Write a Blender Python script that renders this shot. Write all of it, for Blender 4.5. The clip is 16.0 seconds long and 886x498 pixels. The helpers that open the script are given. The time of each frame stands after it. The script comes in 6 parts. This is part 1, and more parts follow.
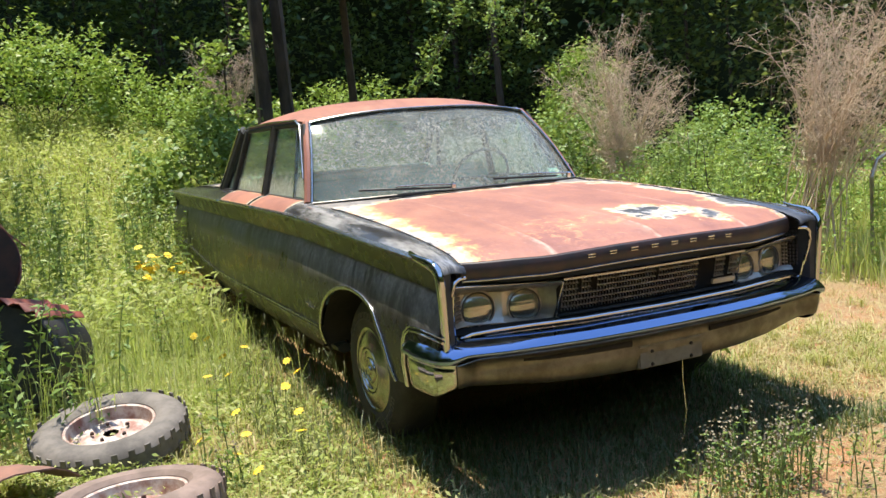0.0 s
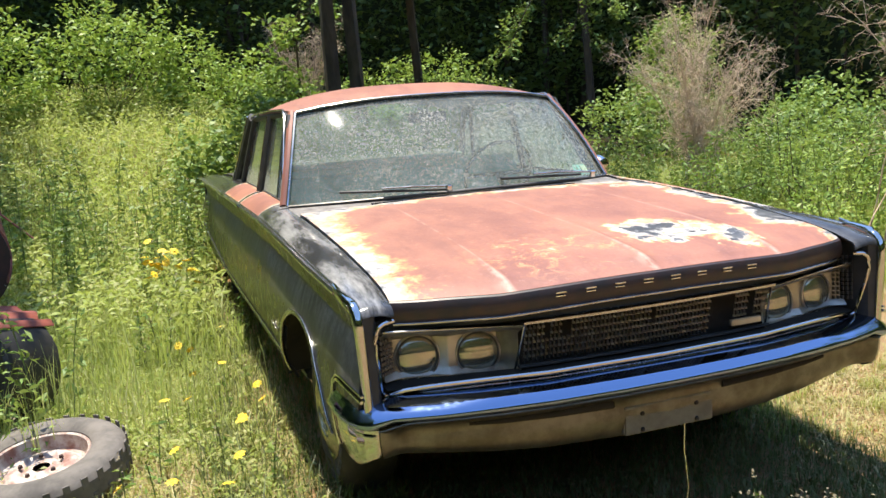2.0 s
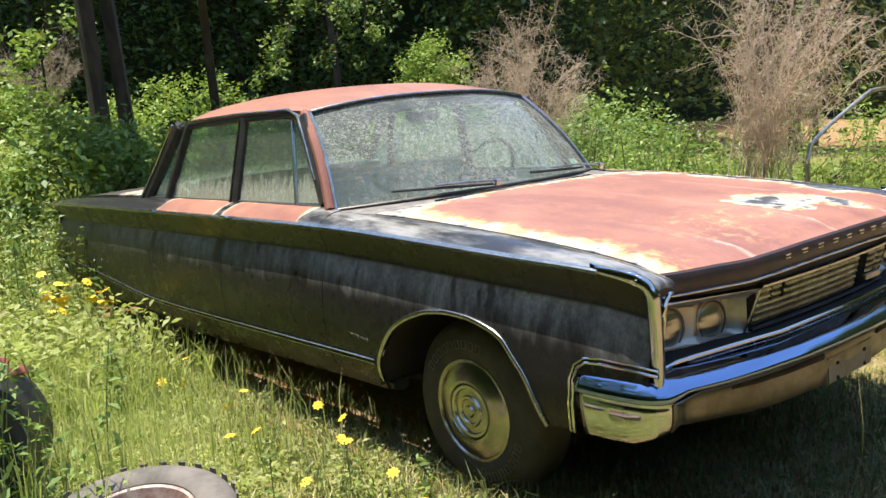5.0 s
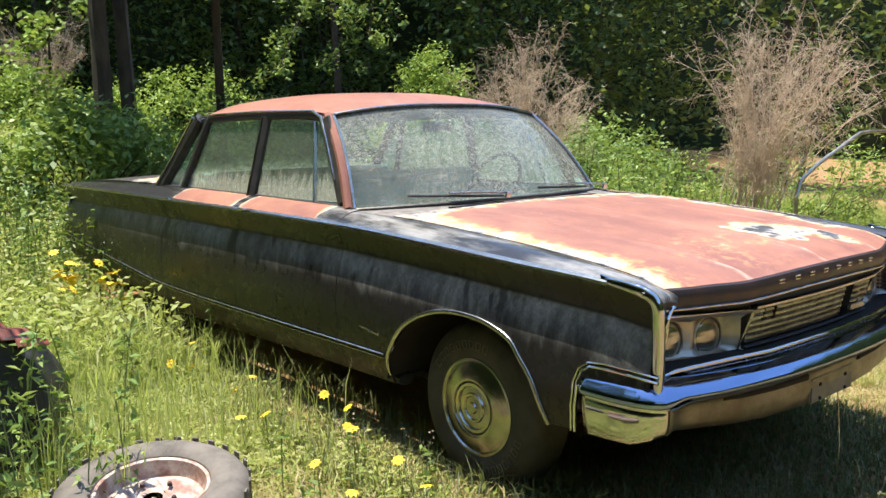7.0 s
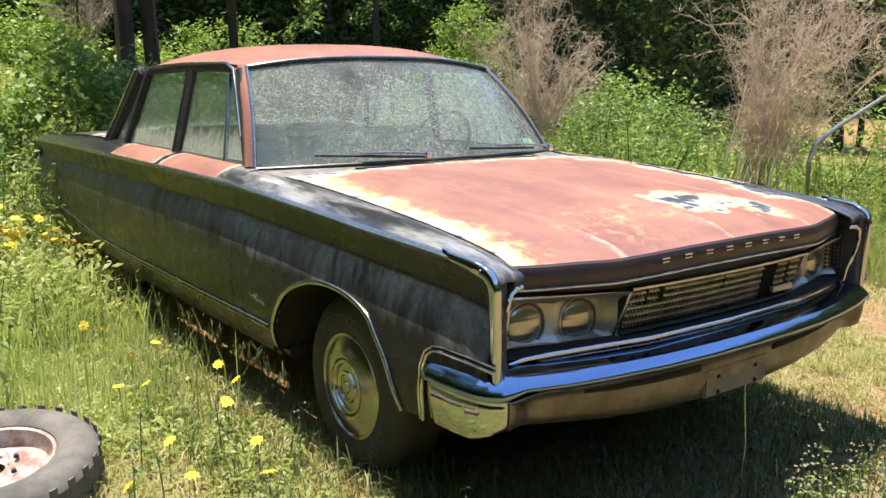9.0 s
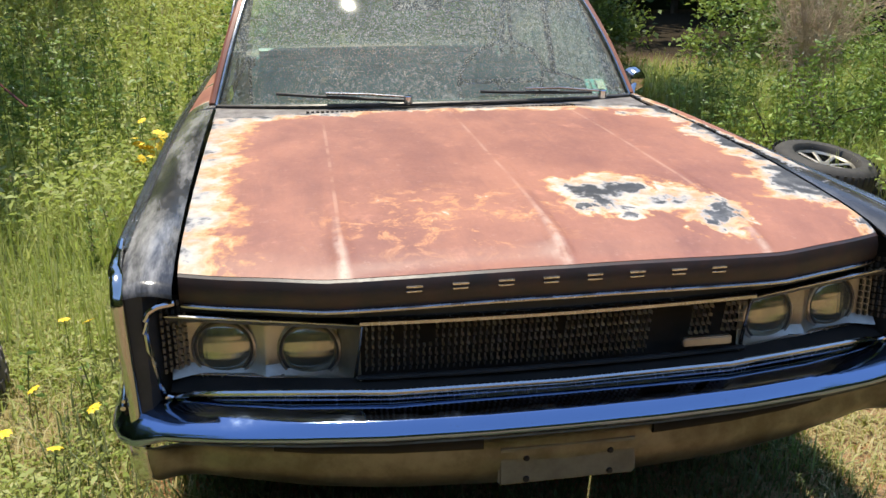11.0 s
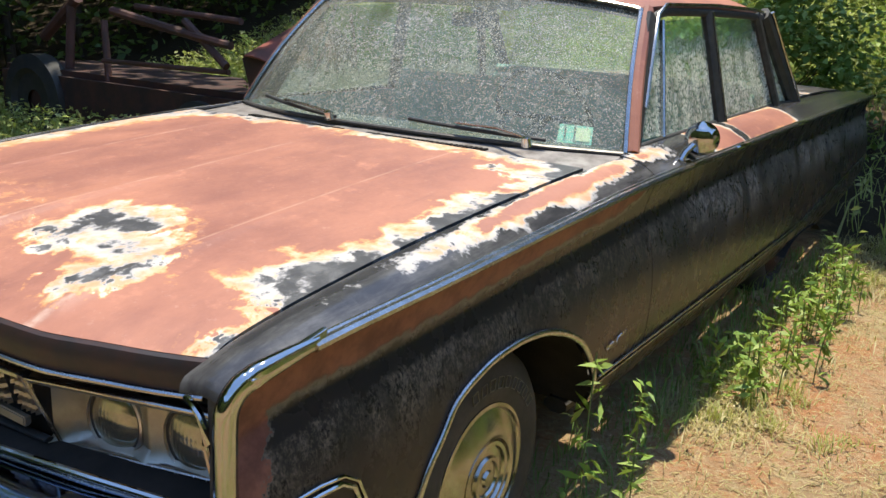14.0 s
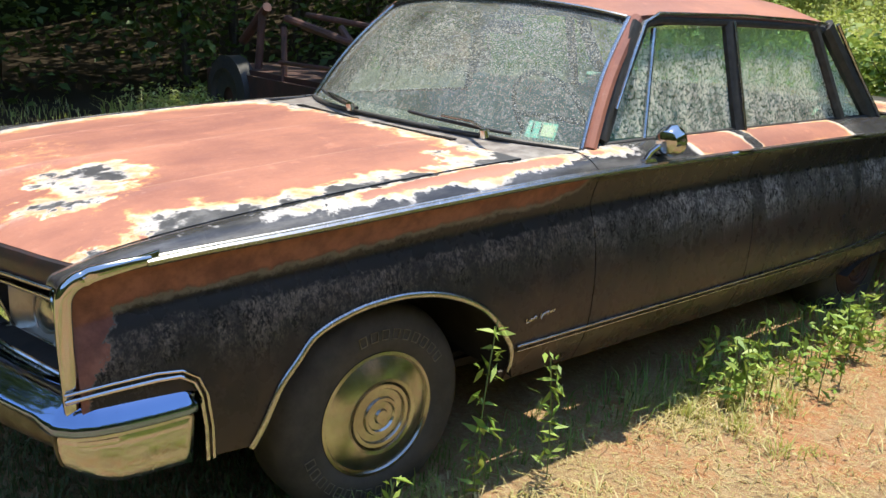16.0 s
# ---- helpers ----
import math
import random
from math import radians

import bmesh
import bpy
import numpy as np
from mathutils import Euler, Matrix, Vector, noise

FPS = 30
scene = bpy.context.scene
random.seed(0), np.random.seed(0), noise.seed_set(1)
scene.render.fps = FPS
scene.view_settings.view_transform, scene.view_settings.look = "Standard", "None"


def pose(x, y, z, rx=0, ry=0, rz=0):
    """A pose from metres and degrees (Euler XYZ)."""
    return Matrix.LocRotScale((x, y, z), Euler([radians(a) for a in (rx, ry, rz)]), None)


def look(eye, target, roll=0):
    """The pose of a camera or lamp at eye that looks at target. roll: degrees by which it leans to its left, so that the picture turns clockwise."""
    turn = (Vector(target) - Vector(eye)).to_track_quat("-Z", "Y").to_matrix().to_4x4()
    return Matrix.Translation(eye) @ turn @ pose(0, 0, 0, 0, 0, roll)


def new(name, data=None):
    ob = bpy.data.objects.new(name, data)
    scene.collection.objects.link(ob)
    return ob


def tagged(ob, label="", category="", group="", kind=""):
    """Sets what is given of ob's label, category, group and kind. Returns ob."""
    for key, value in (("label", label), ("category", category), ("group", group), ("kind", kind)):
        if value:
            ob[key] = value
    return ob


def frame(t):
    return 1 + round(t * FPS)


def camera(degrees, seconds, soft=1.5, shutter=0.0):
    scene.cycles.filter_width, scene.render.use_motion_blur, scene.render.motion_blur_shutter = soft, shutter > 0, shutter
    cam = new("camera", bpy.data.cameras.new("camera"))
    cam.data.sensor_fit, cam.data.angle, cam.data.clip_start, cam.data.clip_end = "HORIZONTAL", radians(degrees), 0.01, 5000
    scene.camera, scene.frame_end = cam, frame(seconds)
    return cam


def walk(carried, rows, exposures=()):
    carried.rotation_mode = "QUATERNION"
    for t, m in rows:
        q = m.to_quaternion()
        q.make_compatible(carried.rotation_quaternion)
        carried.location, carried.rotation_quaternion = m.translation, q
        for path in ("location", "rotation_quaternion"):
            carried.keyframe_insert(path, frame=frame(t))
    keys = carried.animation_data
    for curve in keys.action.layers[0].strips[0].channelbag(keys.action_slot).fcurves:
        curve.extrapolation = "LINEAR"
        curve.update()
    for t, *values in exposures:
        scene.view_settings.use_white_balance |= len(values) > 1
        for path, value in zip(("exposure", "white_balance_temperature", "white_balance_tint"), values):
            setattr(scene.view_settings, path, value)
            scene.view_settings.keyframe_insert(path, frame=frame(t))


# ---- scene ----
cam = camera(53.6, 16.0)
PATH = [
    (0, (-2.308, -2.803, 1.371), (-1.44, -1.018, 1.121), -4.1),
    (0.5, (-2.093, -2.625, 1.392), (-1.339, -0.79, 1.138), -3.2),
    (1, (-1.816, -2.437, 1.372), (-1.013, -0.635, 1.042), -2.3),
    (1.5, (-1.575, -2.406, 1.405), (-0.856, -0.571, 1.061), -3.4),
    (2, (-1.511, -2.411, 1.437), (-0.874, -0.539, 1.142), -4.1),
    (2.5, (-1.617, -2.326, 1.417), (-0.867, -0.493, 1.141), -5.8),
    (3, (-1.929, -2.179, 1.43), (-0.998, -0.425, 1.19), -9.9),
    (3.5, (-2.242, -1.889, 1.43), (-1.257, -0.174, 1.133), -10.9),
    (4, (-2.543, -1.731, 1.397), (-1.391, -0.142, 1.011), -7.9),
    (4.5, (-2.775, -1.573, 1.399), (-1.562, -0.019, 1.062), -7.5),
    (4.7, (-2.858, -1.493, 1.41), (-1.621, 0.049, 1.107), -6.7),
    (6.8, (-3.185, -1.554, 1.431), (-1.893, -0.054, 1.146), -1.7),
    (7, (-3.19, -1.559, 1.426), (-1.894, -0.06, 1.158), -1.1),
    (7.5, (-3.212, -1.58, 1.424), (-1.915, -0.077, 1.179), -0.4),
    (8, (-3.047, -1.66, 1.415), (-1.81, -0.105, 1.184), 0.3),
    (8.5, (-2.77, -1.736, 1.415), (-1.559, -0.17, 1.128), 0.2),
    (8.7, (-2.648, -1.754, 1.406), (-1.445, -0.189, 1.082), -0.2),
    (10.8, (-0.807, -1.817, 1.472), (-0.359, 0.061, 0.948), -0.3),
    (11, (-0.599, -1.811, 1.486), (-0.258, 0.08, 0.929), -0.4),
    (11.5, (-0.067, -1.676, 1.45), (0.164, 0.199, 0.792), 0.5),
    (12, (0.426, -1.626, 1.459), (0.295, 0.274, 0.85), 1.2),
    (12.5, (0.868, -1.461, 1.442), (0.535, 0.439, 0.912), 1.9),
    (13, (1.278, -1.309, 1.456), (0.594, 0.482, 0.889), 2.2),
    (13.5, (1.617, -1.057, 1.447), (0.754, 0.66, 0.896), 1.9),
    (14, (1.923, -0.839, 1.495), (0.85, 0.763, 0.961), 2.7),
    (14.5, (2.193, -0.605, 1.517), (1.007, 0.921, 1.005), 3.4),
    (15, (2.406, -0.403, 1.532), (1.128, 1.044, 1.01), 3.1),
    (15.5, (2.641, -0.351, 1.545), (1.209, 0.944, 1.025), 2.3),
    (16, (2.824, -0.526, 1.516), (1.361, 0.73, 0.984), 3.2),
]
walk(cam, [(t, look(eye, target, roll)) for t, eye, target, roll in PATH],
     exposures=[(0.0, 1.56), (8.7, 1.62), (10.8, 1.1), (13.0, 1.12), (14.5, 1.33), (16.0, 1.45)])

# ---------------------------------------------------------------- light
SUN = Vector((-0.055, 0.21, 1.0)).normalized()
world = bpy.data.worlds.new("sky")
scene.world = world
world.use_nodes = True
wn = world.node_tree.nodes
sky = wn.new("ShaderNodeTexSky")
sky.sky_type, sky.sun_disc = "NISHITA", False
sky.sun_elevation = math.asin(SUN.z)
sky.sun_rotation = math.atan2(SUN.x, SUN.y)
sky.dust_density, sky.ozone_density = 0.1, 2.5
world.node_tree.links.new(sky.outputs[0], wn["Background"].inputs[0])
wn["Background"].inputs[1].default_value = 0.15
lamp = bpy.data.lights.new("sun", "SUN")
lamp.energy, lamp.angle, lamp.color = 3.1, radians(0.55), (1.0, 0.935, 0.78)
sun = new("sun", lamp)
sun.matrix_world = look(SUN * 40, (0, 0, 0))


# ---------------------------------------------------------------- node helpers
class Nodes:
    """A small writer of node trees."""

    def __init__(self, name):
        self.mat = bpy.data.materials.new(name)
        self.mat.use_nodes = True
        self.t = self.mat.node_tree
        self.bsdf = self.t.nodes["Principled BSDF"]
        self.out = self.t.nodes["Material Output"]
        self.tc = self.t.nodes.new("ShaderNodeTexCoord")
        self.pos = self.tc.outputs["Object"]
        self._xyz = None

    def link(self, a, b):
        self.t.links.new(a, b)

    def feed(self, socket, v):
        if hasattr(v, "is_output"):
            self.link(v, socket)
        elif isinstance(v, (tuple, list)) and len(v) == 3 and socket.type == "RGBA":
            socket.default_value = (*v, 1)
        else:
            socket.default_value = v

    @property
    def xyz(self):
        if self._xyz is None:
            n = self.t.nodes.new("ShaderNodeSeparateXYZ")
            self.link(self.pos, n.inputs[0])
            self._xyz = n.outputs
        return self._xyz

    def math(self, op, a, b=0.0, c=0.0):
        n = self.t.nodes.new("ShaderNodeMath")
        n.operation = op
        for s, v in zip(n.inputs, (a, b, c)):
            self.feed(s, v)
        return n.outputs[0]

    def noise(self, scale, detail=4.0, rough=0.6, vec=None, stretch=None, dist=0.0):
        n = self.t.nodes.new("ShaderNodeTexNoise")
        n.inputs["Scale"].default_value, n.inputs["Detail"].default_value = scale, detail
        n.inputs["Roughness"].default_value = rough
        n.inputs["Distortion"].default_value = dist
        v = vec or self.pos
        if stretch:
            m = self.t.nodes.new("ShaderNodeMapping")
            m.inputs["Scale"].default_value = stretch
            self.link(v, m.inputs[0])
            v = m.outputs[0]
        self.link(v, n.inputs["Vector"])
        return n.outputs[0]

    def ramp(self, fac, stops, interp="LINEAR"):
        n = self.t.nodes.new("ShaderNodeValToRGB")
        n.color_ramp.interpolation = interp
        el = n.color_ramp.elements
        while len(el) < len(stops):
            el.new(0.5)
        for e, (p, c) in zip(el, stops):
            e.position, e.color = p, ((*c, 1) if isinstance(c, tuple) else (c, c, c, 1))
        self.feed(n.inputs[0], fac)
        return n.outputs[0]

    def mix(self, f, a, b, mode="MIX"):
        n = self.t.nodes.new("ShaderNodeMix")
        n.data_type, n.blend_type = "RGBA", mode
        self.feed(n.inputs[0], f)
        self.feed(n.inputs[6], a)
        self.feed(n.inputs[7], b)
        return n.outputs[2]

    def step(self, v, lo, hi):
        n = self.t.nodes.new("ShaderNodeMapRange")
        n.interpolation_type = "SMOOTHSTEP"
        for s, x in zip(n.inputs, (v, lo, hi, 0.0, 1.0)):
            self.feed(s, x)
        return n.outputs[0]

    def box(self, cx, cy, hx, hy, a=None, b=None):
        """Signed distance to a rectangle in two coordinates (x and y by default)."""
        a = self.xyz[0] if a is None else a
        b = self.xyz[1] if b is None else b
        dx = self.math("SUBTRACT", self.math("ABSOLUTE", self.math("SUBTRACT", a, cx)), hx)
        dy = self.math("SUBTRACT", self.math("ABSOLUTE", self.math("SUBTRACT", b, cy)), hy)
        return self.math("MAXIMUM", dx, dy)

    def spot(self, cx, cy, rx, ry, a=None, b=None):
        """Roughly the signed distance to an ellipse."""
        a = self.xyz[0] if a is None else a
        b = self.xyz[1] if b is None else b
        dx = self.math("DIVIDE", self.math("SUBTRACT", a, cx), rx)
        dy = self.math("DIVIDE", self.math("SUBTRACT", b, cy), ry)
        r = self.math("SQRT", self.math("ADD", self.math("MULTIPLY", dx, dx), self.math("MULTIPLY", dy, dy)))
        return self.math("MULTIPLY", self.math("SUBTRACT", r, 1.0), min(rx, ry))

    def bump(self, height, strength=0.3, dist=0.01):
        n = self.t.nodes.new("ShaderNodeBump")
        n.inputs["Strength"].default_value, n.inputs["Distance"].default_value = strength, dist
        self.link(height, n.inputs["Height"])
        self.link(n.outputs[0], self.bsdf.inputs["Normal"])

    def set(self, **kw):
        names = {"color": "Base Color", "rough": "Roughness", "metal": "Metallic", "coat": "Coat Weight", "coat_rough": "Coat Roughness",
                 "spec": "Specular IOR Level", "alpha": "Alpha", "trans": "Transmission Weight", "ior": "IOR"}
        for k, v in kw.items():
            self.feed(self.bsdf.inputs[names[k]], v)
        return self.mat


def island(n):
    g = n.t.nodes.new("ShaderNodeNewGeometry")
    return g.outputs["Random Per Island"]


# ---------------------------------------------------------------- materials
RED, DEEP, ORANGE, WHITE, CHAR = (0.385, 0.165, 0.108), (0.245, 0.100, 0.075), (0.58, 0.27, 0.105), (0.56, 0.51, 0.44), (0.035, 0.034, 0.036)


def weathered(name, field_of, base=CHAR, edge=0.05, red=RED, base_rough=0.38, gain=0.13, chalky=False, hood=False):
    """Paint worn through to red oxide primer: field_of gives the distance to the worn area."""
    n = Nodes(name)
    d = field_of(n)
    ragged = n.math("MULTIPLY", n.math("SUBTRACT", n.noise(7.5, 5, 0.62, dist=0.5), 0.5), gain * 2.7)
    fine = n.math("MULTIPLY", n.math("SUBTRACT", n.noise(55, 4, 0.6, stretch=(1, 0.45, 1)), 0.5), gain * 0.45)
    mid = n.math("MULTIPLY", n.math("SUBTRACT", n.noise(19, 4, 0.6, dist=0.4), 0.5), gain * 1.1)
    d = n.math("ADD", n.math("ADD", n.math("ADD", d, ragged), mid), fine)
    width = n.math("ADD", 0.10, n.math("MULTIPLY", n.step(n.noise(6, 5, 0.7), 0.3, 0.75), 2.0))
    if hood:
        width = n.math("ADD", width, n.math("MULTIPLY", n.step(n.xyz[0], -0.45, -0.75), 0.9))
    k = n.math("ADD", n.math("DIVIDE", n.math("MULTIPLY", d, 1.0 / (6 * edge)), width), 0.5)
    tone = n.mix(n.math("MULTIPLY", n.step(n.noise(1.9, 8, 0.72, stretch=(1, 0.6, 1)), 0.36, 0.64), 1.0), red, DEEP)
    tone = n.mix(n.math("MULTIPLY", n.step(n.noise(11, 5, 0.7), 0.56, 0.75), 0.55), tone, (0.56, 0.25, 0.16))
    tone = n.mix(n.math("MULTIPLY", n.step(n.noise(38, 5, 0.75), 0.58, 0.72), 0.35), tone, (0.50, 0.30, 0.23))
    grime = n.noise(90, 5, 0.7)
    tone = n.mix(n.math("MULTIPLY", n.step(n.noise(7, 7, 0.72, stretch=(1, 0.16, 1)), 0.50, 0.68), 0.45), tone, (0.20, 0.085, 0.068))
    tone = n.mix(n.math("MULTIPLY", n.step(n.noise(60, 6, 0.8, stretch=(1, 0.5, 1)), 0.56, 0.70), 0.30), tone, (0.30, 0.12, 0.085))
    if hood:
        zone = n.step(n.math("MULTIPLY", n.spot(-0.22, 0.22, 0.42, 0.26), -1.0), -0.02, 0.16)
        fleck = n.noise(13, 8, 0.75, dist=0.5)
        tone = n.mix(n.math("MULTIPLY", zone, n.step(fleck, 0.50, 0.60)), tone, (0.55, 0.25, 0.12))
        tone = n.mix(n.math("MULTIPLY", zone, n.step(fleck, 0.60, 0.67)), tone, (0.58, 0.48, 0.42))
        for cx, reach in ((0.0, 0.42), (-0.49, 0.34), (0.49, 0.3)):
            near = n.math("ABSOLUTE", n.math("SUBTRACT", n.xyz[0], n.math("ADD", cx, n.math("MULTIPLY", n.math("SUBTRACT", n.noise(4, 2), 0.5), 0.02))))
            line = n.math("MULTIPLY", n.math("SUBTRACT", 1.0, n.step(near, 0.002, n.math("SUBTRACT", 0.022, n.math("MULTIPLY", n.step(n.xyz[1], 0.0, 0.3), 0.013)))), n.math("SUBTRACT", 1.0, n.step(n.xyz[1], 0.02, reach)))
            tone = n.mix(n.math("MULTIPLY", line, n.math("MULTIPLY", n.step(n.noise(18, 5, 0.7), 0.35, 0.65), 0.65)), tone, (0.58, 0.42, 0.34))
    if hood:
        for cx in (0.0, -0.49, 0.49):
            near = n.math("ABSOLUTE", n.math("SUBTRACT", n.xyz[0], n.math("MULTIPLY", n.math("SUBTRACT", 1.0, n.math("MULTIPLY", n.xyz[1], 0.04)), cx)))
            thin = n.math("MULTIPLY", n.math("SUBTRACT", 1.0, n.step(near, 0.002, 0.007)), n.step(n.noise(9, 4, 0.6), 0.36, 0.6))
            tone = n.mix(n.math("MULTIPLY", thin, 0.4), tone, (0.56, 0.34, 0.25))
    dark = n.mix(n.math("MULTIPLY", n.step(n.noise(11, 7, 0.75), 0.46, 0.70), 0.6 if hood else 0.25), base, (0.22, 0.215, 0.21) if hood else (0.12, 0.115, 0.11))
    if chalky:
        dark = n.mix(n.math('MULTIPLY', n.math('MULTIPLY', n.step(n.noise(6, 6, 0.65, stretch=(2.2, 0.4, 1)), 0.42, 0.72), 0.75), n.math('SUBTRACT', 1.0, n.math('MAXIMUM', n.step(n.xyz[1], 3.3, 3.7), n.math('MULTIPLY', n.step(n.xyz[0], -0.1, 0.1), 0.75)))), dark, (0.46, 0.44, 0.42))
    band = n.ramp(k, [(0.36, 0.0), (0.45, 1.0)])
    pale = n.mix(n.step(n.noise(15, 4, 0.6), 0.36, 0.64), (0.50, 0.29, 0.16), WHITE)
    warm = n.ramp(k, [(0.34, RED), (0.42, ORANGE), (0.49, (0.56, 0.38, 0.22)), (0.66, (0.40, 0.38, 0.37)), (0.76, (0.10, 0.098, 0.097))])
    warm = n.mix(n.math("MULTIPLY", n.step(k, 0.46, 0.55), n.math("SUBTRACT", 1.0, n.step(k, 0.58, 0.68))), warm, pale)
    col = n.mix(band, tone, warm)
    col = n.mix(n.step(k, 0.66, 0.80), col, dark)
    rough = n.mix(n.step(k, 0.58, 0.8), (0.50, 0.50, 0.50), (base_rough,) * 3)
    rough = n.math("ADD", rough, n.math("MULTIPLY", n.math("SUBTRACT", grime, 0.5), 0.2))
    n.bump(n.math("ADD", n.math("MULTIPLY", grime, 0.3), n.math("MULTIPLY", k, -0.05)), 0.08, 0.004)
    return n.set(color=col, rough=rough, spec=0.4)


def union(n, *ds):
    r = ds[0]
    for d in ds[1:]:
        r = n.math("MINIMUM", r, d)
    return r


def cut(n, d, *holes):
    for h in holes:
        d = n.math("MAXIMUM", d, n.math("MULTIPLY", h, -1.0))
    return d


def hood_field(n):
    d = n.box(0.028, 0.62, 0.802, 0.775)
    return cut(n, d, n.spot(0.235, 0.33, 0.155, 0.125), n.spot(0.33, 0.26, 0.12, 0.075), n.spot(0.445, 0.155, 0.085, 0.075), n.spot(0.94, 0.40, 0.235, 0.23),
               n.spot(0.93, 0.85, 0.15, 0.5), n.spot(0.88, 1.38, 0.20, 0.16), n.spot(-0.88, 1.36, 0.14, 0.26))


def top_field(n):
    """Fender tops and door shoulders."""
    return union(n, n.spot(0.905, 1.22, 0.034, 0.50), n.box(0.915, 2.47, 0.075, 0.17), n.box(0.915, 3.1, 0.075, 0.36),
                 n.box(-0.915, 2.27, 0.075, 0.36), n.box(-0.915, 3.1, 0.075, 0.36))


def everywhere(n):
    return n.math("ADD", n.math("MULTIPLY", n.xyz[0], 0.0), -0.3)


M_hood = weathered("hood_paint", hood_field, base=(0.062, 0.061, 0.063), edge=0.046, gain=0.125, hood=True)
M_top = weathered("shoulder_paint", top_field, edge=0.014, gain=0.026, base_rough=0.17, chalky=True)
M_roof = weathered("roof_primer", everywhere)
M_trunk = weathered("trunk_paint", lambda n: union(n, n.spot(0.0, 4.2, 0.75, 0.55)), base=(0.07, 0.06, 0.056))


def side_paint():
    """Dull black enamel: chalk and flaking dust below the crease, primer under the bead at the driver's front fender."""
    n = Nodes("side_paint")
    x, y, z = n.xyz[0], n.xyz[1], n.xyz[2]
    right = n.step(x, -0.1, 0.1)
    left = n.math("SUBTRACT", 1.0, right)
    bead = n.ramp(n.math("DIVIDE", n.math("ADD", y, 0.1), 5.6),
                  [((v + 0.1) / 5.6, (h - 0.8) / 0.4) for v, h in ((-0.03, 0.880), (0.02, 0.900), (0.2, 0.928), (0.6, 0.952), (1.06, 0.981), (1.68, 1.012), (2.6, 1.030), (3.5, 1.043), (4.4, 1.056), (5.42, 1.068))])
    d = n.math("SUBTRACT", n.math("ADD", 0.8, n.math("MULTIPLY", bead, 0.4)), z)
    col = n.mix(n.noise(4, 5, 0.6), (0.013, 0.013, 0.014), (0.030, 0.027, 0.026))
    # chalk below the crease, its lower fringe running down in drips
    drip = n.math("SUBTRACT", n.noise(16, 5, 0.7, stretch=(1, 1.6, 0.22)), 0.5)
    cloud = n.math("SUBTRACT", n.noise(3.4, 6, 0.7, stretch=(1, 0.9, 0.7)), 0.5)
    dd = n.math("ADD", n.math("ADD", d, n.math("MULTIPLY", drip, 0.16)), n.math("MULTIPLY", cloud, 0.22))
    ragtop = n.math("ADD", d, n.math("MULTIPLY", n.math("SUBTRACT", n.noise(30, 6, 0.75), 0.5), n.math("MULTIPLY", right, 0.07)))
    top = n.math("ADD", 0.108, n.math("MULTIPLY", right, n.math("SUBTRACT", 0.036, n.math("MULTIPLY", n.step(y, 1.6, 2.3), 0.026))))
    belt = n.math("MULTIPLY", n.step(ragtop, top, n.math("ADD", top, 0.014)), n.math("SUBTRACT", 1.0, n.step(dd, n.math("SUBTRACT", 0.15, n.math("MULTIPLY", left, 0.04)), n.math("SUBTRACT", 0.34, n.math("MULTIPLY", left, 0.06)))))
    patch = n.step(n.noise(3.6, 6, 0.72, stretch=(1, 1.1, 0.8)), 0.36, 0.60)
    smear = n.step(n.noise(26, 6, 0.75, stretch=(1, 0.8, 0.5)), 0.32, 0.74)
    grain = n.step(n.noise(130, 4, 0.85, stretch=(1, 1, 0.7)), 0.48, 0.62)
    flake = n.step(n.noise(48, 7, 0.85, stretch=(1, 1, 0.6)), 0.47, 0.58)
    seam = n.math("MAXIMUM", n.math("MAXIMUM", n.math("SUBTRACT", 1.0, n.step(n.math("ABSOLUTE", n.math("SUBTRACT", y, 2.72)), 0.02, 0.06)),
                                    n.math("SUBTRACT", 1.0, n.step(n.math("ABSOLUTE", n.math("SUBTRACT", y, 3.56)), 0.015, 0.05))),
                  n.step(n.noise(9, 3, 0.6, stretch=(1, 1, 0.05)), 0.62, 0.70))
    keep = n.math("SUBTRACT", 1.0, n.math("MULTIPLY", seam, 0.75))
    soft = n.math("MULTIPLY", n.math("ADD", 0.50, n.math("MULTIPLY", patch, 0.62)), n.math("ADD", 0.35, n.math("ADD", n.math("MULTIPLY", smear, 0.45), n.math("MULTIPLY", grain, 0.2))))
    crisp = n.math("MULTIPLY", n.math("ADD", n.math("ADD", 0.08, n.math("MULTIPLY", n.step(y, 1.7, 2.3), 0.45)), n.math("MULTIPLY", patch, 0.92)), n.math("ADD", n.math("MULTIPLY", grain, 0.40), n.math("MULTIPLY", flake, 0.34)))
    mask = n.math("MULTIPLY", n.math("MULTIPLY", belt, keep), n.math("ADD", n.math("MULTIPLY", left, soft), n.math("MULTIPLY", right, crisp)))
    pale = n.mix(right, (0.40, 0.40, 0.41), n.mix(n.step(y, 1.5, 2.1), (0.33, 0.265, 0.205), (0.50, 0.46, 0.41)))
    col = n.mix(mask, col, pale)
    # primer below the bead on the driver's fender, with a pale ragged rim
    wav = n.math("MULTIPLY", n.math("SUBTRACT", n.noise(9, 8, 0.75), 0.5), 0.075)
    lim = n.math("SUBTRACT", n.math("SUBTRACT", 0.088, n.math("MULTIPLY", n.step(y, 0.2, 1.6), 0.03)), n.math("MULTIPLY", n.step(y, 1.5, 2.0), 0.2))
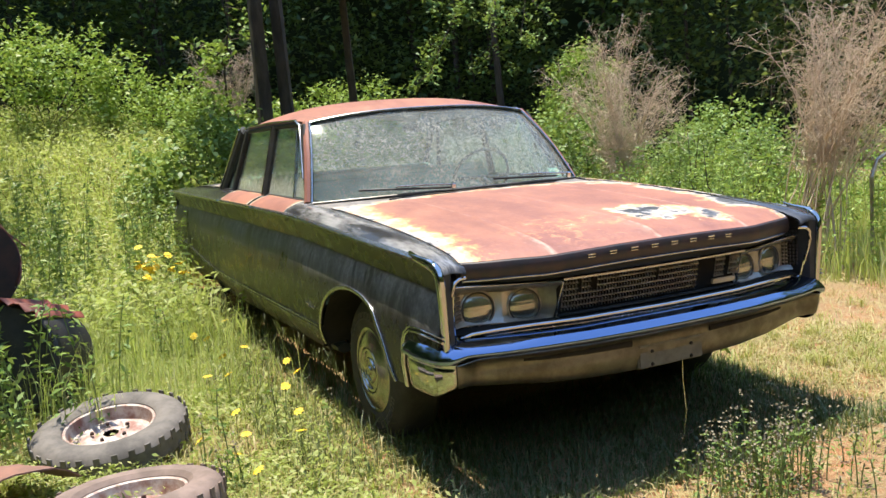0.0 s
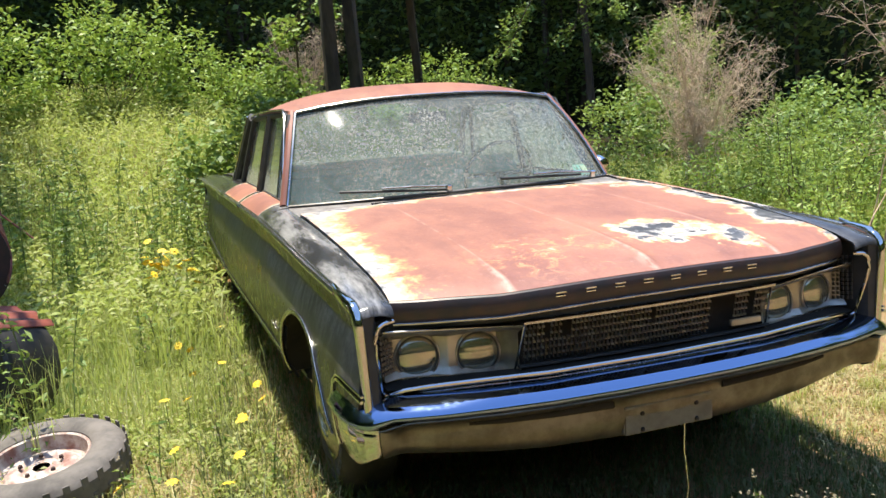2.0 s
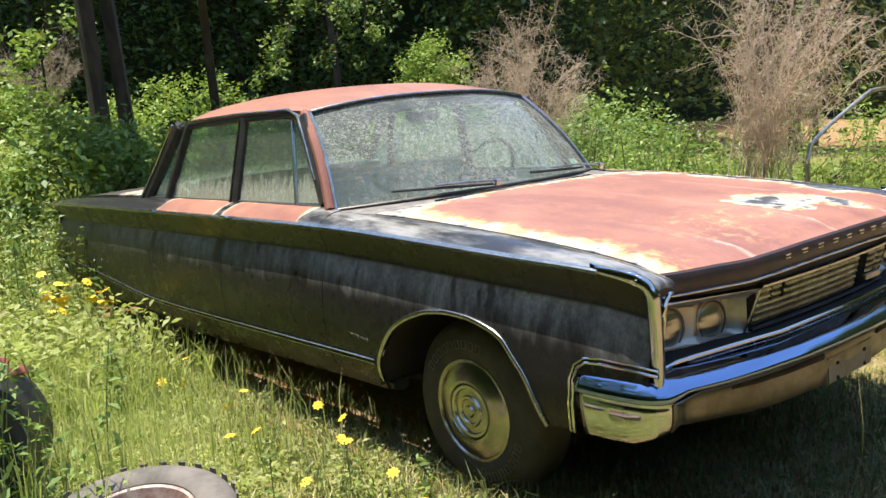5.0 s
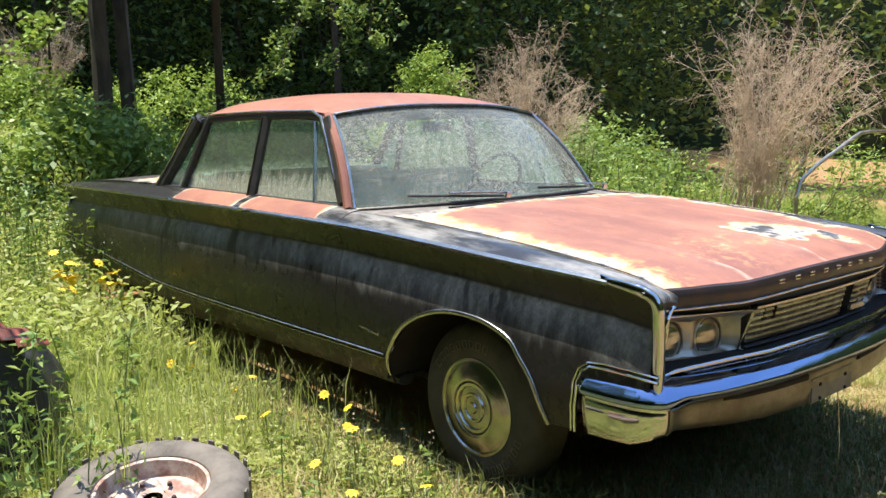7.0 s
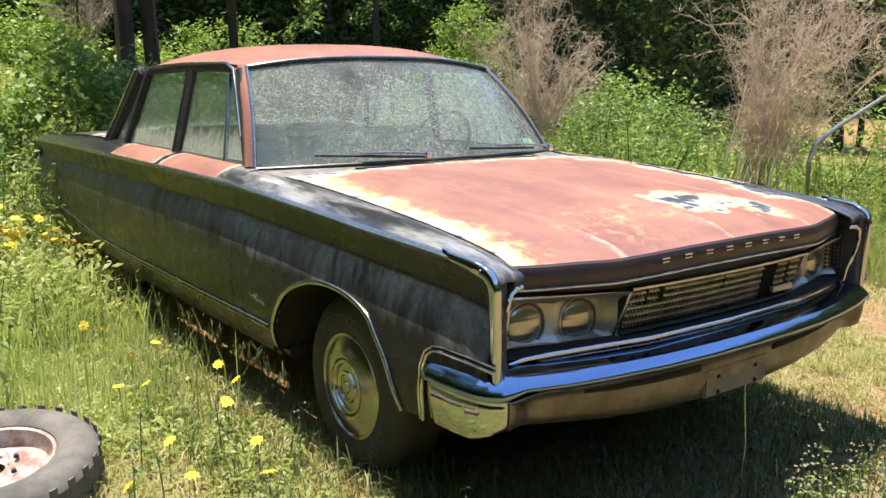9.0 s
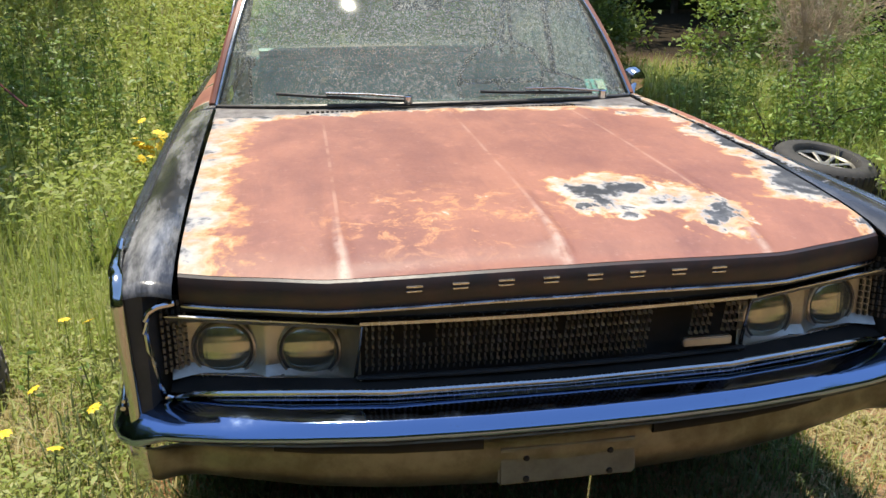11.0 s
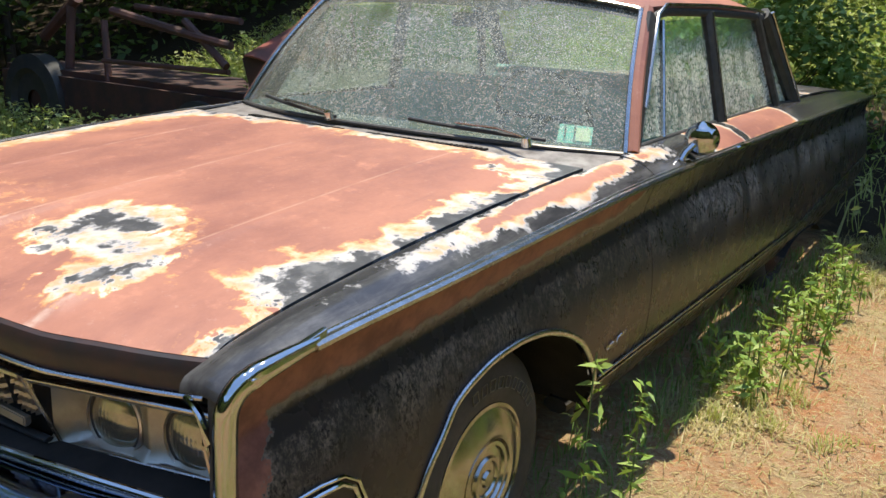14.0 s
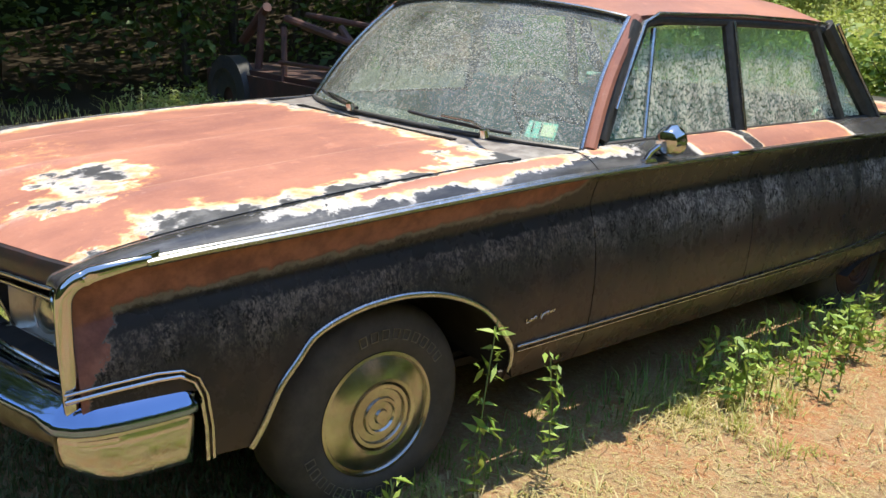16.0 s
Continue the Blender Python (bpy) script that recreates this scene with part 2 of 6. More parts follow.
    lim = n.math("ADD", lim, n.math("MULTIPLY", n.math("SUBTRACT", 1.0, n.step(n.math("ADD", y, n.math("MULTIPLY", wav, 2.0)), 0.03, 0.13)), 0.25))
    e = n.math("SUBTRACT", n.math("ADD", d, wav), lim)
    red = n.math("MULTIPLY", right, n.math("SUBTRACT", 1.0, n.step(e, -0.008, 0.008)))
    rim = n.math("MULTIPLY", right, n.math("MULTIPLY", n.step(e, -0.004, 0.006), n.math("SUBTRACT", 1.0, n.step(e, 0.008, 0.022))))
    col = n.mix(n.math("MULTIPLY", rim, 0.45), col, (0.25, 0.24, 0.20))
    col = n.mix(n.math("MULTIPLY", red, 0.9), col, n.mix(n.step(n.noise(14, 6, 0.7), 0.3, 0.7), (0.15, 0.058, 0.042), (0.30, 0.125, 0.082)))
    # brown reflection of the ground, painted into the driver's lower side
    brown = n.math("MULTIPLY", right, n.math("MULTIPLY", n.step(d, 0.20, 0.34), n.step(n.noise(2.5, 4, 0.6), 0.3, 0.6)))
    col = n.mix(n.math("MULTIPLY", brown, 0.5), col, (0.085, 0.052, 0.035))
    dust = n.math("MULTIPLY", n.math("SUBTRACT", 1.0, n.step(z, 0.3, 0.6)), n.noise(8, 6, 0.7))
    col = n.mix(n.math("MULTIPLY", dust, 0.18), col, (0.18, 0.125, 0.08))
    rough = n.math("ADD", 0.17, n.math("ADD", n.math("MULTIPLY", mask, 0.5), n.math("ADD", n.math("MULTIPLY", red, 0.22), n.math("MULTIPLY", n.noise(12, 5, 0.7), 0.22))))
    n.bump(n.math("ADD", n.noise(3.0, 3, 0.5), n.math("MULTIPLY", mask, 0.05)), 0.05, 0.02)
    return n.set(color=col, rough=rough, spec=0.24)


M_side = side_paint()


def simple(name, c1, c2, rough=0.5, scale=12.0, metal=0.0, r2=0.2, bump=0.1, bdist=0.004, spec=0.5, stretch=None):
    n = Nodes(name)
    f = n.noise(scale, 6, 0.65, stretch=stretch)
    f2 = n.noise(scale * 9, 4, 0.7)
    col = n.mix(n.step(f, 0.3, 0.7), c1, c2)
    n.bump(n.math("ADD", f, n.math("MULTIPLY", f2, 0.4)), bump, bdist)
    return n.set(color=col, rough=n.math("ADD", rough - r2 / 2, n.math("MULTIPLY", f2, r2)), metal=metal, spec=spec)


def chrome_mat(name, tint):
    n = Nodes(name)
    f = n.noise(14, 7, 0.7)
    pit = n.step(n.noise(150, 3, 0.7), 0.62, 0.72)
    haze = n.step(f, 0.45, 0.8)
    col = n.mix(n.math("MULTIPLY", pit, haze), tint, (0.13, 0.10, 0.08))
    return n.set(color=col, metal=1.0, rough=n.math("ADD", 0.07, n.math("MULTIPLY", haze, 0.14)))


M_chrome = chrome_mat("old_chrome", (0.48, 0.48, 0.48))
# blue of the sky's reflection is strengthened in the bumper's own tint
M_bumper = chrome_mat("sky_tinted_chrome", (0.215, 0.285, 0.44))
M_trim = simple("dull_bright_trim", (0.50, 0.50, 0.50), (0.36, 0.35, 0.33), 0.26, 20, 1.0, 0.12, 0.008)
M_fascia = simple("hood_front_edge", (0.055, 0.026, 0.020), (0.025, 0.020, 0.019), 0.45, 14)
M_black = simple("black_metal", (0.022, 0.022, 0.022), (0.045, 0.040, 0.036), 0.55, 10)
M_dark = simple("dark_cavity", (0.024, 0.022, 0.020), (0.042, 0.036, 0.031), 0.9, 6, spec=0.1)
M_rubber = simple("window_rubber", (0.022, 0.022, 0.021), (0.05, 0.048, 0.045), 0.55, 25)
M_tyre = simple("tyre_rubber", (0.030, 0.028, 0.026), (0.062, 0.055, 0.048), 0.75, 9)
M_oldtyre = simple("old_tyre_rubber", (0.085, 0.075, 0.068), (0.19, 0.165, 0.145), 0.85, 7, bump=0.3)
M_cap = simple("hubcap_steel", (0.46, 0.45, 0.42), (0.31, 0.29, 0.26), 0.22, 9, 1.0, 0.2, 0.02)
M_bezel = simple("dusty_aluminium", (0.50, 0.47, 0.41), (0.32, 0.29, 0.24), 0.42, 9, 0.85, 0.3, 0.03)
M_rib = simple("dull_rib_metal", (0.13, 0.12, 0.11), (0.07, 0.065, 0.06), 0.45, 20, 0.6)
M_grille = simple("grille_metal", (0.72, 0.69, 0.64), (0.42, 0.36, 0.31), 0.34, 30, 0.9)
M_bumperlow = simple("tarnished_chrome", (0.20, 0.19, 0.165), (0.11, 0.10, 0.08), 0.38, 11, 0.9, 0.25, 0.03)
M_plate = simple("dusty_plate", (0.17, 0.155, 0.115), (0.10, 0.09, 0.065), 0.55, 14)
M_seat = simple("mint_vinyl", (0.24, 0.42, 0.36), (0.15, 0.30, 0.26), 0.5, 6)
M_dash = simple("dash_vinyl", (0.05, 0.075, 0.065), (0.025, 0.04, 0.036), 0.5, 8)
M_letter = simple("letter_chrome", (0.75, 0.74, 0.70), (0.5, 0.48, 0.44), 0.25, 40, 1.0)
M_white = simple("chipped_white_paint", (0.60, 0.54, 0.48), (0.26, 0.12, 0.09), 0.6, 15)
M_pinktyre = simple("sun_browned_rubber", (0.26, 0.185, 0.155), (0.16, 0.115, 0.095), 0.85, 8, bump=0.3)
M_rust = simple("rusty_red_steel", (0.30, 0.075, 0.05), (0.14, 0.05, 0.035), 0.65, 5, bump=0.2)
M_darkrust = simple("dark_rust_steel", (0.075, 0.028, 0.02), (0.03, 0.018, 0.015), 0.7, 6, bump=0.3)


def glass_mat(name, dust, tint=(0.76, 0.90, 0.84), low=0.0, low_z=1.2, fine=170, caked=False):
    """Dusty tinted glass: clear pane with specks of pale dust."""
    n = Nodes(name)
    n.mat.use_nodes = True
    clear = n.t.nodes.new("ShaderNodeBsdfTransparent")
    clear.inputs[0].default_value = (*tint, 1)
    gloss = n.t.nodes.new("ShaderNodeBsdfGlossy")
    gloss.inputs["Roughness"].default_value = 0.045
    fres = n.t.nodes.new("ShaderNodeLayerWeight")
    fres.inputs[0].default_value = 0.5
    sheen = n.math("ADD", 0.04, n.math("MULTIPLY", n.math("POWER", fres.outputs["Facing"], 5.0), 0.96))
    pane = n.t.nodes.new("ShaderNodeMixShader")
    n.link(sheen, pane.inputs[0])
    n.link(clear.outputs[0], pane.inputs[1])
    n.link(gloss.outputs[0], pane.inputs[2])
    film = n.t.nodes.new("ShaderNodeBsdfDiffuse")
    film.inputs[0].default_value = (*((0.86, 0.85, 0.74) if caked else (0.68, 0.69, 0.60)), 1)
    back = n.t.nodes.new("ShaderNodeBsdfTranslucent")
    back.inputs[0].default_value = (*((0.84, 0.85, 0.70) if caked else (0.62, 0.66, 0.55)), 1)
    coat = n.t.nodes.new("ShaderNodeMixShader")
    coat.inputs[0].default_value = 0.35
    n.link(film.outputs[0], coat.inputs[1])
    n.link(back.outputs[0], coat.inputs[2])
    big = n.noise(2.6, 5, 0.6)
    speck = n.step(n.noise(fine, 2, 0.6), 0.54, 0.66)
    blot = n.step(n.noise(42, 5, 0.75), 0.42, 0.70)
    amt = n.math("MULTIPLY", n.math("ADD", 0.09, n.math("ADD", n.math("MULTIPLY", speck, 0.55), n.math("MULTIPLY", blot, 0.20))), n.step(big, 0.15, 0.62))
    if low:
        streak = n.noise(34, 5, 0.75, stretch=(1, 1.3, 0.10))
        edge = n.math("ADD", n.math("MULTIPLY", streak, 0.30), low_z - 0.15)
        below = n.math("SUBTRACT", 1.0, n.step(n.xyz[2], n.math("SUBTRACT", edge, 0.05), n.math("ADD", edge, 0.06)))
        amt = n.math("ADD", n.math("MULTIPLY", amt, 0.2), n.math("MULTIPLY", n.math("MULTIPLY", below, low), n.math("ADD", 0.34, n.math("ADD", n.math("MULTIPLY", speck, 0.5), n.math("MULTIPLY", blot, 0.2)))))
    if caked:
        flake = n.step(n.noise(75, 4, 0.8), 0.46, 0.54)
        patch = n.step(n.noise(9, 6, 0.75, stretch=(1, 1.2, 0.7)), 0.36, 0.58)
        top = n.math("SUBTRACT", 1.0, n.step(n.math("ADD", n.xyz[2], n.math("MULTIPLY", n.noise(7, 4), 0.2)), 1.46, 1.56))
        amt = n.math("MULTIPLY", n.math("MULTIPLY", flake, top), n.math("ADD", 0.28, n.math("MULTIPLY", patch, 0.66)))
    amt = n.math("MINIMUM", n.math("ADD", n.math("MULTIPLY", amt, dust), 0.05), 0.92)
    mix = n.t.nodes.new("ShaderNodeMixShader")
    n.link(amt, mix.inputs[0])
    n.link(pane.outputs[0], mix.inputs[1])
    n.link(coat.outputs[0], mix.inputs[2])
    n.link(mix.outputs[0], n.out.inputs[0])
    return n.mat


M_wind = glass_mat("dusty_windscreen", 1.35, fine=230)
M_glass = glass_mat("dusty_side_glass", 0.75, low=1.25, low_z=1.19, fine=200)
M_glass_thick = glass_mat("very_dusty_side_glass", 1.0, low=0.66, low_z=1.33, fine=150, caked=True)


def lens_mat():
    """Ribbed lamp glass over a dulled reflector."""
    n = Nodes("headlamp_lens")
    f = n.noise(9, 5, 0.7)
    rib = n.math("ADD", n.math("SINE", n.math("MULTIPLY", n.xyz[0], 620.0)), n.math("SINE", n.math("MULTIPLY", n.xyz[2], 330.0)))
    n.bump(rib, 0.16, 0.001)
    return n.set(color=n.mix(n.step(f, 0.35, 0.7), (0.42, 0.40, 0.30), (0.22, 0.22, 0.18)), metal=0.75, rough=n.math("ADD", 0.06, n.math("MULTIPLY", f, 0.22)), coat=1.0, coat_rough=0.05)


M_lens = lens_mat()


def soil_mat():
    n = Nodes("soil")
    big = n.noise(0.55, 5, 0.6)
    mid = n.noise(3.0, 6, 0.7)
    fine = n.noise(45, 5, 0.75)
    col = n.mix(n.step(mid, 0.35, 0.65), (0.40, 0.235, 0.13), (0.33, 0.225, 0.12))
    col = n.mix(n.step(n.noise(1.2, 7, 0.75), 0.47, 0.62), col, (0.42, 0.195, 0.09))
    col = n.mix(n.step(n.noise(1.4, 5, 0.7), 0.52, 0.66), col, (0.40, 0.31, 0.165))
    col = n.mix(n.math("MULTIPLY", n.step(n.noise(22, 8, 0.85), 0.52, 0.64), 0.75), col, (0.15, 0.085, 0.045))
    col = n.mix(n.math("MULTIPLY", n.step(fine, 0.48, 0.66), 0.7), col, (0.50, 0.39, 0.22))
    green = n.math("SUBTRACT", 1.0, n.step(n.math("ADD", n.xyz[0], n.math("MULTIPLY", n.math("SUBTRACT", mid, 0.5), 1.5)), -1.6, -0.9))
    col = n.mix(n.math("MULTIPLY", green, 0.6), col, (0.32, 0.28, 0.12))
    # near-black litter colour also carries the trees' shade: north woods, glade, west
    shaded_litter = n.math("MAXIMUM", n.math("MAXIMUM", n.step(n.xyz[1], 9.5, 11.5), n.math("SUBTRACT", 1.0, n.step(n.math("ADD", n.spot(1.75, 7.2, 1.7, 2.5), n.math("MULTIPLY", n.math("SUBTRACT", mid, 0.5), 1.2)), -0.2, 0.3))), n.math("SUBTRACT", 1.0, n.step(n.xyz[0], -5.4, -4.0)))
    col = n.mix(shaded_litter, col, n.mix(fine, (0.022, 0.017, 0.010), (0.055, 0.04, 0.024)))
    n.bump(n.math("ADD", n.math("MULTIPLY", mid, 1.0), n.math("MULTIPLY", fine, 0.9)), 0.8, 0.04)
    return n.set(color=col, rough=0.95, spec=0.15)


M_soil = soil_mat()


def leaf_mat(name, c1, c2, c3, trans=0.35):
    """Leaves: colour varies from piece to piece, light passes through."""
    n = Nodes(name)
    r = island(n)
    col = n.ramp(r, [(0.0, c1), (0.5, c2), (1.0, c3)])
    col = n.mix(n.math("MULTIPLY", n.step(n.noise(0.8, 3, 0.5), 0.4, 0.7), 0.4), col, c1)
    n.set(color=col, rough=0.5, spec=0.35)
    tr = n.t.nodes.new("ShaderNodeBsdfTranslucent")
    n.link(n.mix(0.5, col, (0.30, 0.36, 0.06)), tr.inputs[0])
    mx = n.t.nodes.new("ShaderNodeMixShader")
    mx.inputs[0].default_value = trans
    n.link(n.bsdf.outputs[0], mx.inputs[1])
    n.link(tr.outputs[0], mx.inputs[2])
    n.link(mx.outputs[0], n.out.inputs[0])
    return n.mat


M_grass = leaf_mat("grass_blades", (0.36, 0.44, 0.11), (0.50, 0.56, 0.17), (0.66, 0.63, 0.32), 0.5)
M_dry = leaf_mat("dry_grass", (0.42, 0.35, 0.15), (0.55, 0.44, 0.22), (0.33, 0.33, 0.10), 0.25)
M_tuft = leaf_mat("tuft_blades", (0.34, 0.36, 0.09), (0.44, 0.44, 0.13), (0.52, 0.48, 0.20), 0.4)
M_leaf = leaf_mat("bush_leaves", (0.11, 0.20, 0.04), (0.20, 0.31, 0.07), (0.34, 0.43, 0.13), 0.33)
M_bright = leaf_mat("bright_leaves", (0.16, 0.28, 0.045), (0.27, 0.40, 0.07), (0.42, 0.51, 0.13), 0.34)
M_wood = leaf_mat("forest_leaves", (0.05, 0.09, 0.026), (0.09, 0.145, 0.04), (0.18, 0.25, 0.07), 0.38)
M_dead = simple("dead_twigs", (0.45, 0.335, 0.23), (0.64, 0.50, 0.355), 0.8, 5)
# dark copy of the grass: the car's shade is put into its colour
M_shade = leaf_mat("shade_darkened_blades", (0.075, 0.105, 0.035), (0.115, 0.145, 0.05), (0.18, 0.17, 0.08), 0.3)
M_bark = simple("bark", (0.05, 0.036, 0.026), (0.115, 0.085, 0.06), 0.9, 9, bump=0.7, bdist=0.03, stretch=(1, 1, 0.25))
M_stem = simple("green_stems", (0.12, 0.18, 0.05), (0.20, 0.24, 0.08), 0.6, 20)
M_petal = simple("yellow_petals", (0.85, 0.56, 0.02), (0.90, 0.66, 0.04), 0.6, 30)
M_forest_dark = simple("painted_forest_gloom", (0.022, 0.030, 0.015), (0.045, 0.06, 0.028), 1.0, 0.8, spec=0.0)


# ---------------------------------------------------------------- mesh helpers
def finish(bm, smooth=True):
    bmesh.ops.recalc_face_normals(bm, faces=bm.faces)
    if smooth:
        for f in bm.faces:
            f.smooth = True
    return bm


def mesh_of(name, bm, material, smooth=True, angle=35):
    me = bpy.data.meshes.new(name)
    finish(bm, smooth)
    bm.to_mesh(me)
    bm.free()
    me.materials.append(material)
    if smooth:
        me.set_sharp_from_angle(angle=radians(angle))
    return me


def part(name, bm, material, parent, label="", smooth=True, thick=0.0, angle=35):
    ob = new(name, mesh_of(name, bm, material, smooth, angle))
    ob.parent = parent
    if label:
        tagged(ob, label)
    if thick:
        m = ob.modifiers.new("thickness", "SOLIDIFY")
        m.thickness, m.offset = thick, -1
        e = ob.modifiers.new("edges", "EDGE_SPLIT")
        e.split_angle = radians(angle if angle < 30 else max(angle, 40))
    return ob


def thing(name, label, category, group="", kind="", at=None):
    ob = new(name)
    ob.empty_display_size = 0.2
    if at is not None:
        ob.matrix_world = at
    return tagged(ob, label, category, group, kind)


def lerp(table, v):
    if v <= table[0][0]:
        return table[0][1]
    for (a, p), (b, q) in zip(table, table[1:]):
        if v <= b:
            return p + (q - p) * (v - a) / (b - a)
    return table[-1][1]


def smooth_lerp(table, v):
    """A gentle curve through the table's points."""
    xs = [p[0] for p in table]
    ys = [p[1] for p in table]
    if v <= xs[0]:
        return ys[0]
    if v >= xs[-1]:
        return ys[-1]
    i = max(k for k in range(len(xs) - 1) if xs[k] <= v)
    d = [(ys[k + 1] - ys[k]) / (xs[k + 1] - xs[k]) for k in range(len(xs) - 1)]

    def slope(k):
        if k == 0:
            return d[0]
        if k == len(xs) - 1:
            return d[-1]
        return 0.0 if d[k - 1] * d[k] <= 0 else 2 * d[k - 1] * d[k] / (d[k - 1] + d[k])
    h = xs[i + 1] - xs[i]
    s = (v - xs[i]) / h
    return ((2 * s**3 - 3 * s**2 + 1) * ys[i] + (s**3 - 2 * s**2 + s) * h * slope(i)
            + (-2 * s**3 + 3 * s**2) * ys[i + 1] + (s**3 - s**2) * h * slope(i + 1))


def span(a, b, n):
    return [a + (b - a) * i / (n - 1) for i in range(n)]


def loft(rows, bm=None, close=False, caps=False):
    """A skin over rows of points, all with the same count."""
    bm = bm or bmesh.new()
    vs = [[bm.verts.new(p) for p in r] for r in rows]
    n = len(rows[0])
    for a, b in zip(vs, vs[1:]):
        for i in range(n if close else n - 1):
            j = (i + 1) % n
            bm.faces.new((a[i], a[j], b[j], b[i]))
    if caps:
        bm.faces.new(vs[0])
        bm.faces.new(vs[-1])
    return bm


def mirror(pts):
    return [(-x, y, z) for x, y, z in pts]


def sweep(path, w, h, bm=None, up=(0, 0, 1), sides=8, taper=None):
    """A rounded bar along a path: w across, h along up."""
    bm = bm or bmesh.new()
    path = [Vector(p) for p in path]
    up = Vector(up)
    rows = []
    for i, p in enumerate(path):
        t = (path[min(i + 1, len(path) - 1)] - path[max(i - 1, 0)]).normalized()
        s = t.cross(up)
        s = s.normalized() if s.length > 1e-5 else Vector((1, 0, 0))
        u = s.cross(t).normalized()
        k = taper(i / (len(path) - 1)) if taper else 1.0
        ring = []
        for a in range(sides):
            c = 2 * math.pi * (a + 0.5) / sides
            cx, cz = math.cos(c), math.sin(c)
            q = 1.0 / max(abs(cx), abs(cz)) ** 0.6
            ring.append(p + s * (cx * q * w / 2 * k) + u * (cz * q * h / 2 * k))
        rows.append(ring)
    return loft(rows, bm, close=True, caps=True)


def lathe(profile, centre, axis, bm=None, seg=40, closed=False):
    """A turned shape: profile of (radius, along) about an axis through centre."""
    axis = Vector(axis).normalized()
    a = axis.orthogonal().normalized()
    b = axis.cross(a)
    c = Vector(centre)
    rows = []
    for k in range(seg + 1):
        t = 2 * math.pi * (k % seg) / seg
        rows.append([c + (a * math.cos(t) + b * math.sin(t)) * r + axis * h for r, h in profile])
    bm = bm or bmesh.new()
    vs = [[bm.verts.new(p) for p in r] for r in rows[:-1]]
    n = len(profile)
    for k in range(seg):
        p, q = vs[k], vs[(k + 1) % seg]
        for i in range(n if closed else n - 1):
            j = (i + 1) % n
            if (p[i].co - q[i].co).length < 1e-6 and (p[j].co - q[j].co).length < 1e-6:
                continue
            bm.faces.new((p[i], p[j], q[j], q[i]))
    bmesh.ops.remove_doubles(bm, verts=bm.verts, dist=1e-5)
    return bm


def block(lo, hi, bm=None, bevel=0.0):
    bm = bm or bmesh.new()
    size = [b - a for a, b in zip(lo, hi)]
    mid = [(a + b) / 2 for a, b in zip(lo, hi)]
    r = bmesh.ops.create_cube(bm, size=1, matrix=Matrix.LocRotScale(mid, None, size))
    if bevel:
        es = {e for v in r["verts"] for e in v.link_edges}
        bmesh.ops.bevel(bm, geom=list(es), offset=bevel, segments=2, affect="EDGES")
    return bm


def rod(a, b, r, bm=None, seg=8):
    bm = bm or bmesh.new()
    a, b = Vector(a), Vector(b)
    d = b - a
    m = Matrix.Translation((a + b) / 2) @ d.to_track_quat("Z", "Y").to_matrix().to_4x4()
    bmesh.ops.create_cone(bm, cap_ends=True, segments=seg, radius1=r, radius2=r, depth=d.length, matrix=m)
    return bm


# ---------------------------------------------------------------- ground
def ground_z(x, y):
    base = 0.015 + lerp([(-2.0, -0.04), (0.0, 0.0), (4.0, 0.09), (8.0, 0.38), (11.5, 0.78), (16.0, 1.25)], y)
    base -= 0.05 * max(0.0, min(x - 1.5, 4.0)) * max(0.0, min(1.0, (y - 4) / 4))
    up, side = max(0.0, min(1.0, (y - 5.0) / 7.0)), max(0.0, min(1.0, (1.6 - x) / 3.0))
    base += 1.05 * up * up * (3 - 2 * up) * side * side * (3 - 2 * side)
    wave = 0.03 * noise.noise((x * 0.55, y * 0.55, 1.3)) + 0.012 * noise.noise((x * 2.1, y * 2.1, 4.0))
    flat = max(0.0, 1 - max(0, max(abs(x) - 1.0, abs(y - 2.6) - 2.9)) / 0.8)
    return base + wave * (1 - 0.7 * flat)


def build_ground():
    bm = bmesh.new()
    xs = sorted(set([round(-8 + 0.14 * i, 3) for i in range(115)] + [-400, -150, -60, -30, -20, -14, -11, -9.4, 9.4, 11, 14, 20, 30, 60, 150, 400]))
    ys = sorted(set([round(-5 + 0.14 * i, 3) for i in range(130)] + [-400, -150, -60, -30, -20, -14, -10, -7.5, -6, 14, 16, 20, 30, 60, 150, 400]))
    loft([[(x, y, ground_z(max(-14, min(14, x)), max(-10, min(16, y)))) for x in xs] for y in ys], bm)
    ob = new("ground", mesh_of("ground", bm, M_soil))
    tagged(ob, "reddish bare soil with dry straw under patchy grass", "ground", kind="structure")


build_ground()

# ---------------------------------------------------------------- the car
car = thing("sedan_car", "old black four-door sedan with hood worn to red primer", "car")
Z_BEAD = [(-0.03, 0.880), (0.02, 0.900), (0.2, 0.928), (0.6, 0.952), (1.06, 0.981), (1.68, 1.012), (2.6, 1.030), (3.5, 1.043), (4.4, 1.056), (5.42, 1.068)]
X_BEAD = [(-0.03, 0.962), (0.2, 0.978), (1.0, 0.990), (3.0, 0.998), (4.4, 1.002), (5.42, 1.004)]
Z_SEAM = [(-0.05, 0.885), (0.05, 0.905), (0.12, 0.926), (0.3, 0.958), (0.7, 1.004), (1.35, 1.052), (1.75, 1.068)]
X_SEAM = [(0.0, 0.848), (0.8, 0.855), (1.75, 0.862)]
